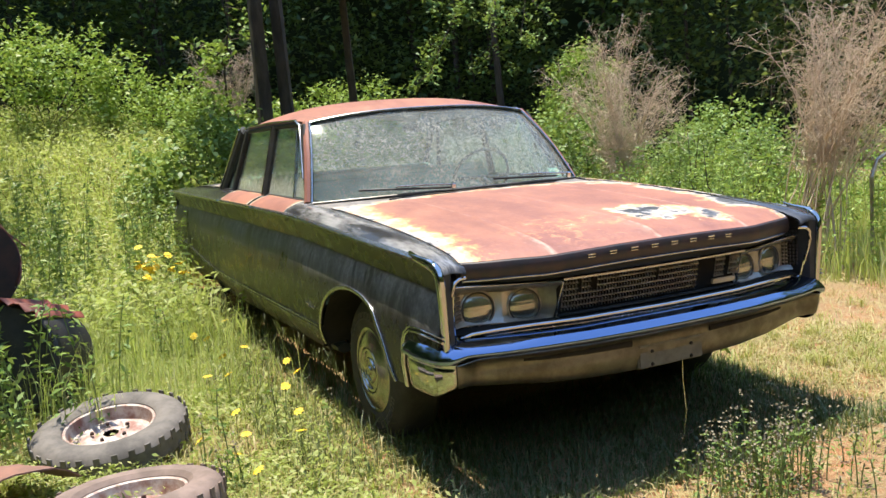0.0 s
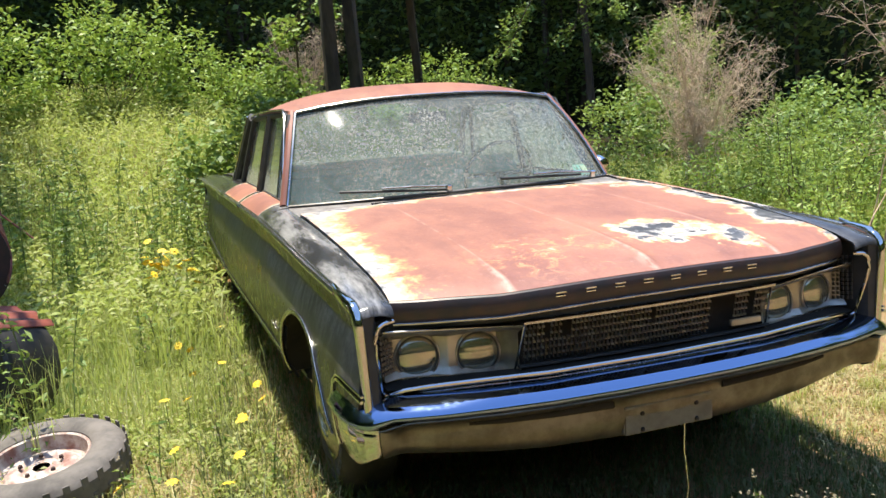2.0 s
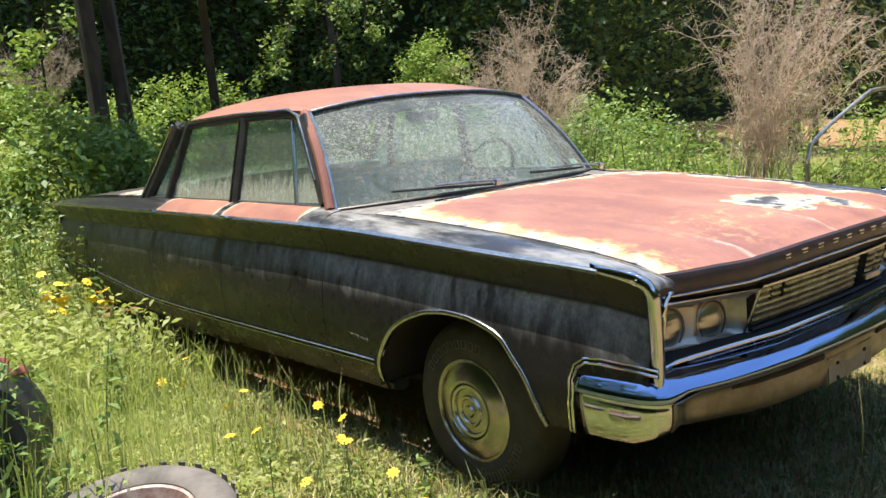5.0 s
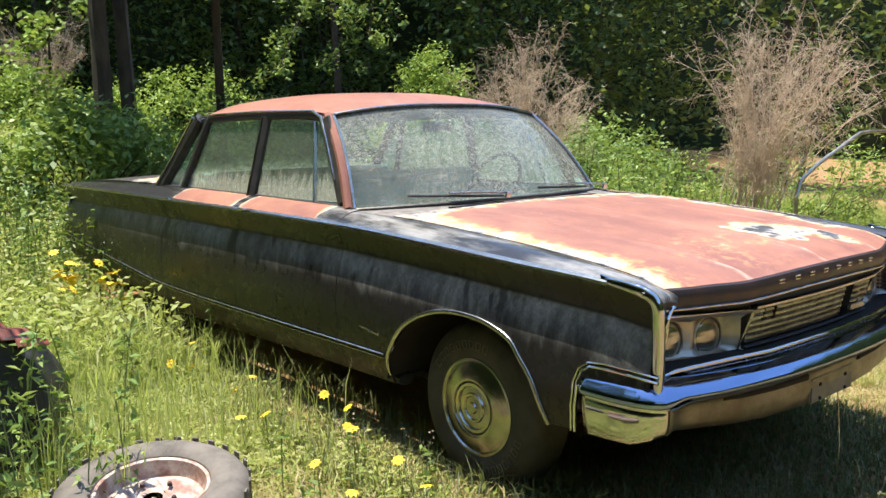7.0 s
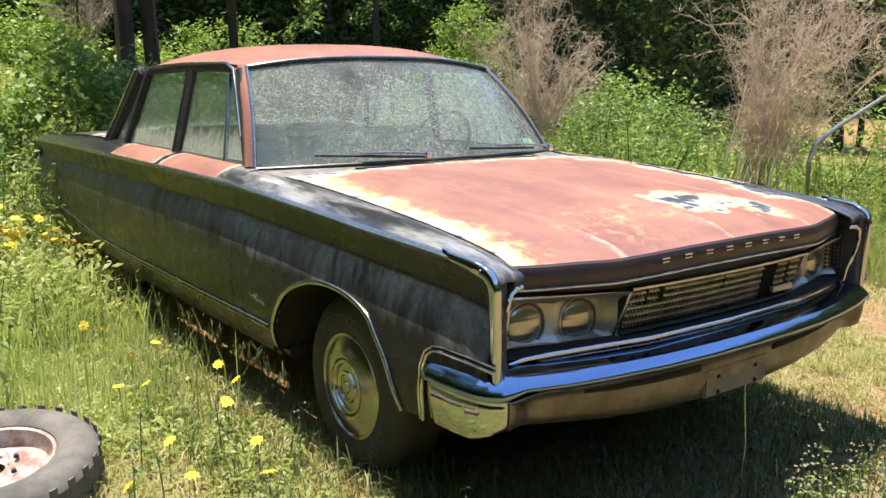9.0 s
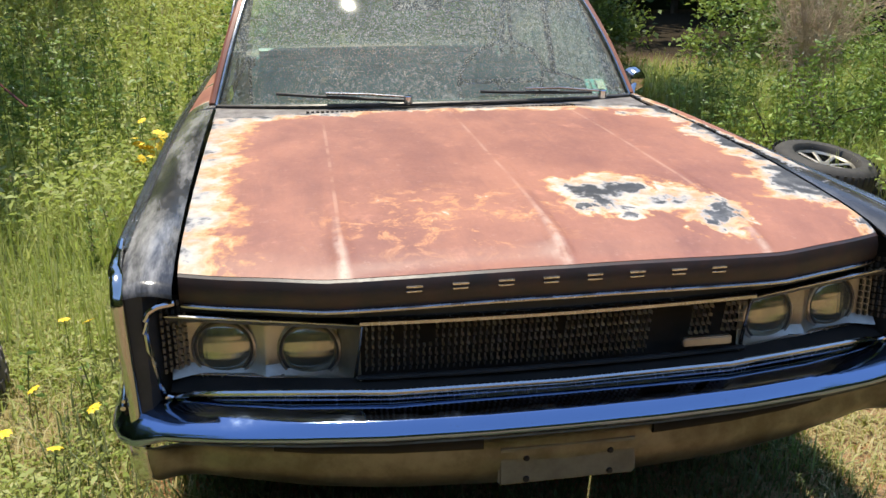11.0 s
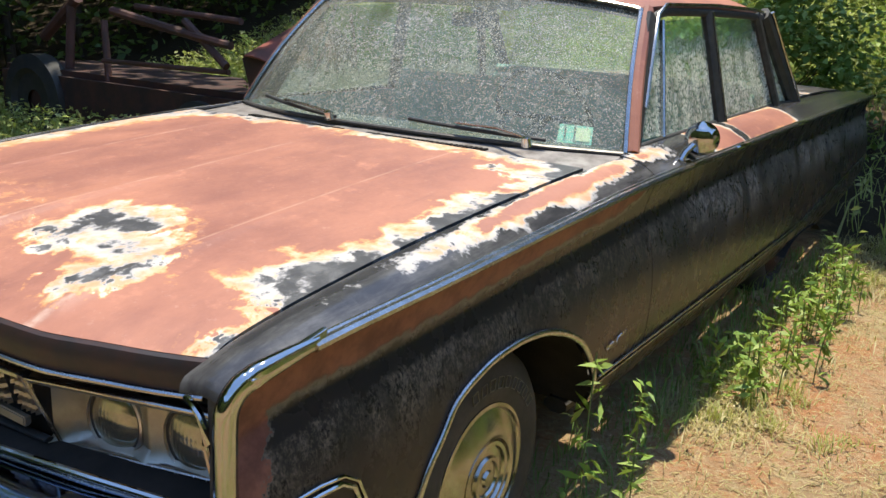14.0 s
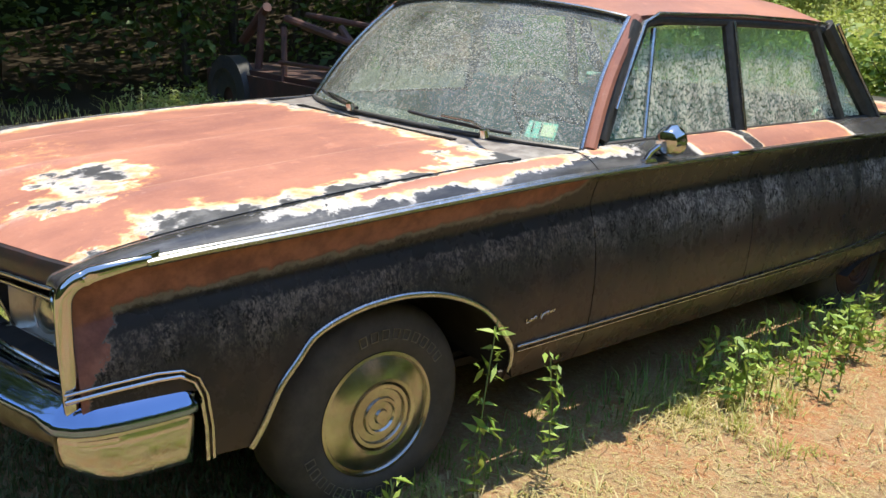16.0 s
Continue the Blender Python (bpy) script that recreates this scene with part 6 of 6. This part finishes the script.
def dead_shrub(label, x, y, height, spread, seed, stems=16, lean=(0.0, 0.0), sprays=15):
    """A vase of bare stems that break into sprays of fine drooping twigs."""
    r = np.random.default_rng(seed)
    s = thing("dead_shrub", label, "dead shrub")
    z = ground_z(x, y) - 0.03
    wood, fine = [], []
    for _ in range(stems):
        a, q = r.uniform(0, 2 * np.pi), math.sqrt(r.random())
        top = np.array((x + lean[0] + math.cos(a) * spread * q, y + lean[1] + math.sin(a) * spread * q, z + height * r.uniform(0.72, 1.0) * (1 - 0.16 * q)))
        foot = np.array((x + r.normal(0, 0.17), y + r.normal(0, 0.17), z))
        pull = np.array((x + lean[0] * 0.3, y + lean[1] * 0.3, z + height * 0.42)) + r.normal(0, 0.10, 3)
        pts = [foot * (1 - t) ** 2 + pull * 2 * t * (1 - t) + top * t * t + r.normal(0, 0.012, 3) * (t > 0) for t in np.linspace(0, 1, 9)]
        wood += [(p, q2, 0.0085 - 0.0008 * i, 0.0077 - 0.0008 * i) for i, (p, q2) in enumerate(zip(pts, pts[1:]))]
        for _ in range(sprays):
            t = r.uniform(0.38, 1.0)
            i = min(7, int(t * 8))
            p = pts[i] + (pts[i + 1] - pts[i]) * (t * 8 - i)
            along = pts[i + 1] - pts[i]
            d = along / np.linalg.norm(along) * 0.7 + r.normal(0, 0.55, 3) + np.array((0, 0, 0.35))
            d /= np.linalg.norm(d)
            ln = r.uniform(0.16, 0.40)
            mid, tip = p + d * ln * 0.5, p + d * ln + np.array((0, 0, -0.03))
            fine += [(p, mid, 0.0026, 0.0021), (mid, tip, 0.0021, 0.0016)]
            for _ in range(9):
                u = r.uniform(0.2, 1.0)
                o = p + d * ln * u
                w = d * 0.5 + r.normal(0, 0.7, 3)
                w /= np.linalg.norm(w)
                m2 = r.uniform(0.05, 0.13)
                k = o + w * m2
                fine += [(o, k, 0.0016, 0.0013), (k, k + (w * 0.6 + np.array((0, 0, -0.5))) * m2 * 0.7, 0.0013, 0.001)]
    tagged(twigs("stemwood", wood, M_dead, s), kind="stuff")
    tagged(twigs("brushwood", fine, M_dead, s), kind="stuff")
    return s


def tree(label, x, y, height, radius, crown_z, crown_r, mat, seed, clumps=150, per=40, leaf=0.13, lean=(0.0, 0.0), crown=True):
    r = np.random.default_rng(seed)
    t = thing("tree", label, "tree")
    z = ground_z(x, y) - 0.1
    path = [(x + lean[0] * k + 0.05 * math.sin(3 * k + seed), y + lean[1] * k, z + height * k) for k in span(0, 1, 12)]
    part("trunk", sweep(path, radius * 2, radius * 2, taper=lambda k: 1.15 - 0.75 * k + 0.35 * max(0, 0.08 - k) / 0.08, sides=12), M_bark, t)
    if crown:
        top = (x + lean[0], y + lean[1], crown_z)
        pts = clump_points(top, crown_r, clumps, per, 0.28, r)
        leaves("crown", pts, leaf, mat, t, r=r)
        seg = []
        for k in range(22):
            tip = pts[r.integers(len(pts))]
            i = r.integers(6, 12)
            p = np.array(path[i])
            mid = p + (tip - p) * 0.5 + np.array((0, 0, 0.2))
            seg += [(p, mid, 0.05, 0.03), (mid, tip, 0.03, 0.01)]
        twigs("limb", seg, M_bark, t)
    return t


# two slender trunks behind the car
tree("slender straight tree trunk with dark bark behind the car", 1.52, 11.4, 9.0, 0.115, 9.6, (1.6, 1.4, 1.2), M_wood, 21, lean=(0.1, 0.0), leaf=0.16, clumps=70)
tree("slender straight tree trunk with dark bark behind the car", 2.02, 11.55, 9.0, 0.105, 9.8, (1.6, 1.4, 1.2), M_wood, 22, lean=(-0.05, 0.1), leaf=0.16, clumps=70)

SHRUBS = [
    ("dense sunlit green shrub at the meadow's edge", (-1.7, 11.4, 0.75), (1.5, 1.1, 1.05), M_bright, 130, 11),
    ("dense sunlit green shrub at the meadow's edge", (0.0, 12.4, 0.65), (1.4, 1.1, 0.8), M_bright, 130, 12),
    ("dense sunlit green shrub at the meadow's edge", (-4.2, 10.6, 0.95), (1.6, 1.3, 1.35), M_bright, 130, 13),
    ("rounded leafy shrub behind the trunk lid", (-0.2, 7.4, 0.65), (0.95, 0.8, 0.75), M_leaf, 130, 14),
    ("bright green shrub below the slender trees", (3.7, 13.4, 0.9), (2.1, 1.2, 1.0), M_bright, 150, 15),
    ("bright green shrub below the slender trees", (2.1, 12.6, 0.7), (1.3, 0.8, 0.8), M_bright, 110, 16),
    ("bright yellow-green shrub before dark woods", (8.0, 11.7, 1.3), (0.9, 0.8, 1.3), M_bright, 120, 17),
    ("leafy green shrub in front of dark woods", (5.0, 5.3, 0.75), (0.62, 0.6, 0.72), M_leaf, 110, 18),
    ("leafy green shrub in front of dark woods", (6.9, 6.6, 0.8), (1.0, 0.9, 0.8), M_leaf, 100, 19),
    # takes the dark forest leaves so that its colour carries the shade
    ("shrub behind the parked car, shade put into its dark leaves", (2.6, 8.8, 0.8), (1.3, 0.9, 0.9), M_wood, 140, 20),
    ("low leafy shrub near old tyres", (4.2, 4.6, 0.4), (0.6, 0.5, 0.5), M_leaf, 80, 23),
    ("green shrub at the far edge of the clearing", (6.2, 3.2, 0.8), (0.9, 1.0, 0.9), M_bright, 100, 24),
    ("sunlit shrub among grass behind the car", (0.9, 10.2, 0.6), (0.9, 0.7, 0.6), M_bright, 90, 25),
    ("leafy sapling growing through dead brush", (3.45, 4.5, 0.55), (0.55, 0.45, 0.55), M_bright, 60, 27),
    ("leafy sapling growing through dead brush", (4.5, 4.1, 0.6), (0.5, 0.5, 0.65), M_bright, 60, 28),
    ("low sunlit shrub in front of dead brush", (3.55, 3.0, 0.40), (0.45, 0.45, 0.40), M_bright, 50, 29),
    ("pale green shrub before dark woods", (6.0, 9.3, 0.8), (1.3, 0.9, 0.9), M_leaf, 110, 26),
]
for lab, c, rad, mat, n, seed in SHRUBS:
    c = (c[0], c[1], c[2] + ground_z(c[0], c[1]) - 0.25)
    near = c[1] < 5.6
    shrub("shrub", lab, c, rad, mat, clumps=int(n * (0.85 if near else 1.3)), per=42, leaf=0.055 if near else 0.085, spread=0.12, seed=seed, slim=0.4 if near else 0.55)

dead_shrub("tangled dead brown brush with bare twigs", 3.78, 5.02, 2.40, 0.90, 31, stems=28, lean=(-0.1, 0.1), sprays=16)
dead_shrub("tall dead pinkish brown brush with bare twigs", 3.68, 2.52, 2.50, 0.86, 32, stems=30, lean=(0.36, -0.30), sprays=17)
dead_shrub("dead brown brush at the wood's edge", 1.9, 15.4, 2.7, 0.9, 33, stems=22)

# overhanging branch with leaves between the trunks and the brush
def bough_tree(label, foot, fork, lines, mat, seed, leaf=0.11, per=95, trunk_r=0.09):
    """A tree whose long leafy boughs droop along given lines."""
    r = np.random.default_rng(seed)
    t = thing("tree", label, "tree")
    z = ground_z(*foot) - 0.1
    path = [(foot[0] + (fork[0] - foot[0]) * k * k, foot[1] + (fork[1] - foot[1]) * k * k, z + (fork[2] - z) * k) for k in span(0, 1, 10)]
    part("trunk", sweep(path, trunk_r * 2, trunk_r * 2, taper=lambda k: 1.1 - 0.6 * k, sides=10), M_bark, t)
    for line in lines:
        tips = [np.array(fork)] + [np.array(p) for p in line]
        seg, c = [], []
        for i, (p, q) in enumerate(zip(tips, tips[1:])):
            seg.append((p, q, 0.045 / (i + 1), 0.045 / (i + 2)))
            if i == 0:
                continue
            for _ in range(5):
                o = p + (q - p) * r.random()
                d = (q - p) * 0.25 + r.normal(0, 0.34, 3) * (1, 1, 0.6) + np.array((0, 0, -0.06))
                seg.append((o, o + d, 0.010, 0.004))
                u = r.random((per // 2, 1)) ** 0.7
                c.append(o + d * u * 1.25 + r.normal(0, 0.075, (per // 2, 3)))
        ob = twigs("limb", seg, M_bark, t)
        leaves("foliage", np.concatenate(c), leaf, mat, ob, r=r, slim=0.5, up=0.9)
    return t


bough_tree("leafy tree with drooping boughs over the clearing's edge", (8.0, 14.8), (7.3, 14.0, 5.4),
           [[(6.6, 13.2, 4.6), (6.0, 12.8, 3.9), (5.4, 12.4, 3.2), (4.85, 12.1, 2.45)], [(7.0, 13.0, 4.7), (6.7, 12.6, 3.7), (6.4, 12.4, 2.9)], [(6.4, 13.6, 5.4), (5.6, 13.1, 4.9), (5.1, 12.8, 4.3)],
            [(7.7, 13.2, 4.9), (7.6, 12.9, 4.0), (7.3, 12.7, 3.2)]], M_leaf, 41)
bough_tree("young tree with bright yellow-green leaves", (1.3, 12.9), (1.3, 12.8, 2.9), [[(1.35, 12.7, 3.2), (1.4, 12.6, 3.6), (1.25, 12.5, 4.2)], [(1.25, 12.7, 2.9), (1.2, 12.6, 3.1), (1.05, 12.5, 3.0)]], M_bright, 43, leaf=0.13, per=40, trunk_r=0.03)
# added tree, crown out of view, placed to cast shade behind the car
tree("tree added to shade the path beside the car", 2.5, 9.5, 6.5, 0.06, 4.9, (1.75, 2.0, 0.9), M_wood, 42, clumps=900, leaf=0.16, lean=(-0.95, -1.75))


def woods(name, label, centre_line, depth, height, count, leaf, seed, base_gap=0.2):
    """A stretch of thick woods: leaf masses along a line, with trunks, as one far mass."""
    r = np.random.default_rng(seed)
    top = thing(name, label, "woods", kind="stuff")
    line = [Vector(p) for p in centre_line]
    lens = [(b - a).length for a, b in zip(line, line[1:])]
    total = sum(lens)
    pts, seg = [], []
    for _ in range(count):
        d = r.uniform(0, total)
        for (a, b), ln in zip(zip(line, line[1:]), lens):
            if d <= ln:
                break
            d -= ln
        p = a.lerp(b, min(1.0, d / ln))
        t = (b - a).normalized()
        nrm = Vector((t.y, -t.x))
        off = abs(r.normal(0, depth))
        q = p + nrm * off
        z = base_gap + height * r.random() ** 0.75
        pts.append((q.x, q.y, z + 0.06 * max(0.0, q.y)))
    cc = np.array(pts)
    per = 26
    c = (cc[:, None, :] + r.normal(0, 0.36, (count, per, 3))).reshape(-1, 3)
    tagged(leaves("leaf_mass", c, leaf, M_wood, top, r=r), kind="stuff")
    for k in range(int(total / 0.9)):
        d = r.uniform(0, total)
        for (a, b), ln in zip(zip(line, line[1:]), lens):
            if d <= ln:
                break
            d -= ln
        p = a.lerp(b, min(1.0, d / ln))
        t = (b - a).normalized()
        q = p + Vector((t.y, -t.x)) * r.uniform(0.8, depth * 2.5)
        rad = r.uniform(0.04, 0.11)
        z0 = 0.0
        seg.append((np.array((q.x, q.y, z0)), np.array((q.x + r.normal(0, 0.3), q.y + r.normal(0, 0.3), height * 1.05)), rad, rad * 0.6))
    tagged(twigs("trunks", seg, M_bark, top), kind="stuff")
    return top


# lines run so that the woods lie on their right hand side
woods("north_woods", "dense shady green woods behind the clearing", [(12.5, 8.5), (9.5, 14.5), (5.0, 17.2), (-0.5, 17.0), (-7.5, 13.0)], 1.6, 8.0, 2600, 0.18, 51)
woods("west_woods", "dense dark woods beside the rusty machine", [(-7.5, 13.0), (-8.6, 6.0), (-8.2, 0.0), (-9.0, -8.0)], 1.6, 8.0, 2300, 0.16, 52, 0.0)
woods("east_woods", "green woods along the clearing's edge", [(11.0, -9.0), (11.5, 0.0), (12.5, 8.5)], 1.5, 7.0, 900, 0.2, 53)
woods("south_woods", "distant green woods across the clearing", [(-14.0, -14.0), (0.0, -19.0), (14.0, -14.0)], 1.8, 7.0, 700, 0.3, 54)


def canopy(name, label, x0, x1, y0, y1, z, n, leaf, seed, keep=lambda a, b: True):
    r = np.random.default_rng(seed)
    top = thing(name, label, "canopy", kind="stuff")
    c = np.stack([r.uniform(x0, x1, n), r.uniform(y0, y1, n), r.uniform(z, z + 1.6, n)], 1)
    c = c[[keep(a, b) for a, b in c[:, :2]]]
    c = (c[:, None, :] + r.normal(0, 0.3, (len(c), 14, 3))).reshape(-1, 3)
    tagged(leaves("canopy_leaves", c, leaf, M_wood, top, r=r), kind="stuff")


# loose leaves added overhead to darken the woods below
canopy("north_canopy", "high leaf canopy added to shade the woods and ground below", -9, 16, 13, 22, 7.5, 2400, 0.34, 61, lambda a, b: b > 16.9 + 0.8 * math.sin(a) - 0.3 * abs(a - 2))
# its block near x -3 is added out of view to shade machine and meadow
canopy("west_canopy", "high leaf canopy added to shade the woods and ground below", -22, -2.9, -8, 14, 6.6, 3400, 0.34, 62, lambda a, b: a < -6.0 + 0.7 * math.sin(b * 1.3) - (2.2 if b > 7.5 else 0.0) or (a < -2.9 and 3.6 < b < 10.5))

# ring wall that closes the place round, woods' shade put into its dark colour
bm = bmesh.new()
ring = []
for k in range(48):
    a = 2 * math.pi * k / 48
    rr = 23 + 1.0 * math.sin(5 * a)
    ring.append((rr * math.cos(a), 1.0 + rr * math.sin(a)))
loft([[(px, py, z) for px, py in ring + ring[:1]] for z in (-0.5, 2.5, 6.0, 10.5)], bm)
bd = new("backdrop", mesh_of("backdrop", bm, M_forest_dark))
tagged(bd, "dark ring wall painted as gloom between the surrounding trees", "woods", kind="structure")


# ---------------------------------------------------------------- loose tyres and rusty junk
def loose_tyre(name, label, m, R=0.34, width=0.19, rim=None, tread=30, mat=M_oldtyre, spokes=0, white_rim=M_white):
    """A tyre lying flat, axis along its own z."""
    t = thing(name, label, "tyre", "loose tyres", at=m)
    w = width / 2
    prof = [(R * 0.60, -w * 0.75), (R * 0.57, -w * 0.2), (R * 0.57, w * 0.2), (R * 0.60, w * 0.75), (R * 0.66, w * 0.95), (R * 0.80, w), (R * 0.90, w * 0.88), (R * 0.96, w * 0.70), (R, w * 0.45), (R, -w * 0.45), (R * 0.96, -w * 0.7), (R * 0.86, -w), (R * 0.68, -w)]
    part("casing", lathe(prof, (0, 0, 0), (0, 0, 1), seg=56, closed=True), mat, t)
    bm = bmesh.new()
    for k in range(tread * 2):
        a = 2 * math.pi * k / (tread * 2)
        s = 1 if k % 2 else -1
        mm = Matrix.Rotation(a, 4, "Z") @ Matrix.Translation((R * 1.0, 0, s * w * 0.52)) @ Matrix.Diagonal((0.007, 2 * math.pi * R / (tread * 2) * 0.72, w * 0.60, 1))
        bmesh.ops.create_cube(bm, size=1, matrix=mm)
    tagged(part("tread", bm, mat, t, smooth=False), kind="stuff")
    if rim:
        rp = [(R * 0.60, w * 0.62), (R * 0.585, w * 0.72), (R * 0.555, w * 0.66), (R * 0.545, w * 0.2), (R * 0.52, -w * 0.1), (R * 0.47, -w * 0.16), (R * 0.44, -w * 0.05), (R * 0.38, w * 0.16), (R * 0.30, w * 0.20), (R * 0.22, w * 0.02), (R * 0.17, w * 0.10), (R * 0.10, w * 0.12)]
        rm = part("rim", lathe(rp, (0, 0, 0), (0, 0, 1), seg=40), white_rim, t, "chipped white steel rim with rust")
        for k in range(5):
            a = 2 * math.pi * k / 5
            part("wheel_bolt", lathe([(0.0, 0.012), (0.008, 0.012), (0.01, 0.0)], (R * 0.24 * math.cos(a), R * 0.24 * math.sin(a), w * 0.2), (0, 0, 1), seg=8), M_darkrust, rm)
        part("rim_back", lathe([(R * 0.6, -w * 0.3), (0.0, -w * 0.3)], (0, 0, 0), (0, 0, 1), seg=30), M_darkrust, rm)
    if spokes:
        hubm = part("spoked_rim", lathe([(R * 0.6, w * 0.5), (R * 0.57, w * 0.62), (R * 0.53, w * 0.5)], (0, 0, 0), (0, 0, 1), seg=40), M_bezel, t, "grey spoked wheel rim")
        for k in range(spokes):
            a = 2 * math.pi * k / spokes
            part("spoke", sweep([(R * 0.10 * math.cos(a), R * 0.10 * math.sin(a), w * 0.35), (R * 0.55 * math.cos(a), R * 0.55 * math.sin(a), w * 0.5)], 0.03, 0.015), M_bezel, hubm)
        part("hub", lathe([(0.0, w * 0.5), (R * 0.1, w * 0.48), (R * 0.13, w * 0.3)], (0, 0, 0), (0, 0, 1), seg=20), M_bezel, hubm)
        part("rim_back", lathe([(R * 0.57, -w * 0.3), (0.0, -w * 0.3)], (0, 0, 0), (0, 0, 1), seg=30), M_dark, hubm)
    return t


loose_tyre("loose_tyre", "worn grey tyre with chipped white rim lying in grass", pose(-2.02, 1.42, 0.125, 6, -7, 20), 0.345, 0.155, rim=True)
loose_tyre("loose_tyre", "sun-browned tyre with rusty white rim lying in grass", pose(-2.03, 0.52, 0.09, -3, 5, 60), 0.33, 0.18, rim=True, mat=M_pinktyre)
loose_tyre("loose_tyre", "flattened black tyre at the bottom of a heap", pose(2.78, 3.30, 0.13, 3, -4, 0), 0.33, 0.20, mat=M_tyre, tread=44)
loose_tyre("loose_tyre", "thick black tyre with grey spoked wheel on another tyre", pose(2.92, 3.42, 0.34, 13, -3, 40), 0.34, 0.23, mat=M_tyre, spokes=9, tread=42)
loose_tyre("loose_tyre", "black tyre half hidden under a larger tyre", pose(3.2, 3.62, 0.14, 0, 0, 10), 0.36, 0.22, mat=M_tyre, tread=44)

# rusty drum with torn red top, among weeds
drum = thing("rusty_drum", "dark dented steel drum with torn rusty red top", "drum", at=pose(-2.36, 2.35, 0.34, 78, 0, -28))
part("shell", lathe([(0.02, -0.22), (0.30, -0.22), (0.315, -0.20), (0.318, 0.0), (0.315, 0.20), (0.30, 0.22), (0.02, 0.215)], (0, 0, 0), (0, 0, 1), seg=32), M_black, drum)
rows = []
for k in range(14):
    a = radians(45 + 85 * k / 13)
    rr = 0.325 + 0.018 * math.sin(k * 2.3)
    rows.append([(rr * math.cos(a), rr * math.sin(a), z + 0.02 * math.sin(k * 1.7 + z * 9)) for z in (-0.26, -0.12, 0.02, 0.16, 0.26)])
part("torn_top", loft(rows), M_rust, drum, "torn flaking red sheet metal", thick=0.006, angle=80)

# leather-brown bent sheet lying by the tyres
rag = thing("bent_sheet", "bent brown rusty sheet lying on the ground", "scrap", at=pose(-2.45, 0.95, 0.13, 0, 0, 25))
rows = []
for k in range(9):
    t = k / 8
    rows.append([(0.20 * (s - 0.5) * 2 * (1 - 0.3 * t), -0.2 + 0.4 * t, 0.12 * math.sin(math.pi * (0.15 + 0.8 * s)) * (1 - 0.6 * t) + 0.01 * math.sin(9 * s + 5 * t)) for s in span(0, 1, 9)])
part("sheet", loft(rows), simple("brown_sheet", (0.28, 0.13, 0.09), (0.16, 0.09, 0.07), 0.7, 7, bump=0.3), rag, thick=0.006)

# old red farm machine behind the meadow
# bar colour darkened to carry the trees' shade on the machine
M_bar = simple("weathered_shaded_red_bars", (0.12, 0.05, 0.04), (0.06, 0.032, 0.026), 0.7, 6, bump=0.2)
mach = thing("farm_machine", "derelict rusty red farm machine with steel frame", "farm machine")
rows = []
for k in range(17):
    a = radians(-25 + 125 * k / 16)
    rows.append([(-2.62 - 0.20 * v + (0.33 + 0.04 * v) * math.cos(a), 3.5 + 0.85 * v + 0.05 * math.sin(3 * a), 0.77 + 0.20 * v + (0.34 + 0.05 * v) * math.sin(a)) for v in span(0, 1, 7)])
part("curved_hopper", loft(rows), M_rust, mach, "faded red curved sheet hopper", thick=0.012)
part("hopper_side", loft([[(-2.62 + 0.325 * math.cos(radians(a)) * s, 3.505, 0.77 + 0.335 * math.sin(radians(a)) * s) for a in range(-60, 115, 10)] for s in (0.05, 0.5, 1.0)]), M_darkrust, mach, thick=0.008)
part("hopper_lip", sweep([(-2.25, 4.36, 0.80), (-2.44, 4.38, 0.99), (-2.46, 4.38, 1.18), (-2.52, 4.40, 1.40)], 0.03, 0.012), M_rust, mach)
# the darker rust here stands for the shade on the body
part("body_pan", block((-6.2, 3.7, 0.32), (-2.9, 4.7, 0.80), bevel=0.05), M_darkrust, mach, "rusted lower body, its dark colour standing for tree shade")
part("deck_plate", block((-4.4, 3.2, 0.20), (-2.7, 3.75, 0.26), bevel=0.01), M_rust, mach)
for a, b, r in (((-2.95, 3.6, 1.15), (-4.1, 3.65, 1.28), 0.03), ((-2.95, 3.7, 1.32), (-4.2, 3.75, 1.38), 0.025), ((-3.0, 3.6, 1.0), (-3.5, 3.65, 1.30), 0.03), ((-4.3, 3.6, 1.34), (-3.3, 3.65, 1.18), 0.035), ((-3.0, 3.62, 0.96), (-4.6, 3.7, 0.93), 0.02),
                ((-4.6, 3.75, 0.6), (-4.7, 3.8, 1.25), 0.03), ((-5.4, 3.9, 0.7), (-5.3, 3.9, 1.35), 0.04), ((-5.9, 4.0, 1.05), (-5.2, 3.9, 1.42), 0.05)):
    part("frame_bar", rod(a, b, r), M_bar, mach)
for x0, w in ((-3.4, 0.3), (-5.6, 0.42)):
    part("machine_wheel", lathe([(0.1, 0.05), (w * 0.6, 0.06), (w * 0.7, 0.10), (w, 0.08), (w, -0.08), (w * 0.7, -0.1)], (x0, 3.72, ground_z(x0, 3.7) + w), (0, -1, 0), seg=32), M_black, mach)

# bent grey pipe standing in the weeds
pipe = thing("bent_pipe", "bent grey metal pipe among tall weeds", "pipe")
part("tube", sweep([(4.15, 2.2, ground_z(4.15, 2.2) - 0.05), (4.15, 2.2, 0.80), (4.22, 2.2, 0.93), (4.52, 2.2, 1.06), (5.20, 2.2, 1.28), (5.36, 2.2, 1.325), (5.55, 2.2, 1.335), (6.3, 2.2, 1.335), (6.42, 2.2, 1.28), (6.45, 2.2, 1.15), (6.45, 2.2, ground_z(6.45, 2.2) - 0.05)], 0.035, 0.035), M_bezel, pipe)
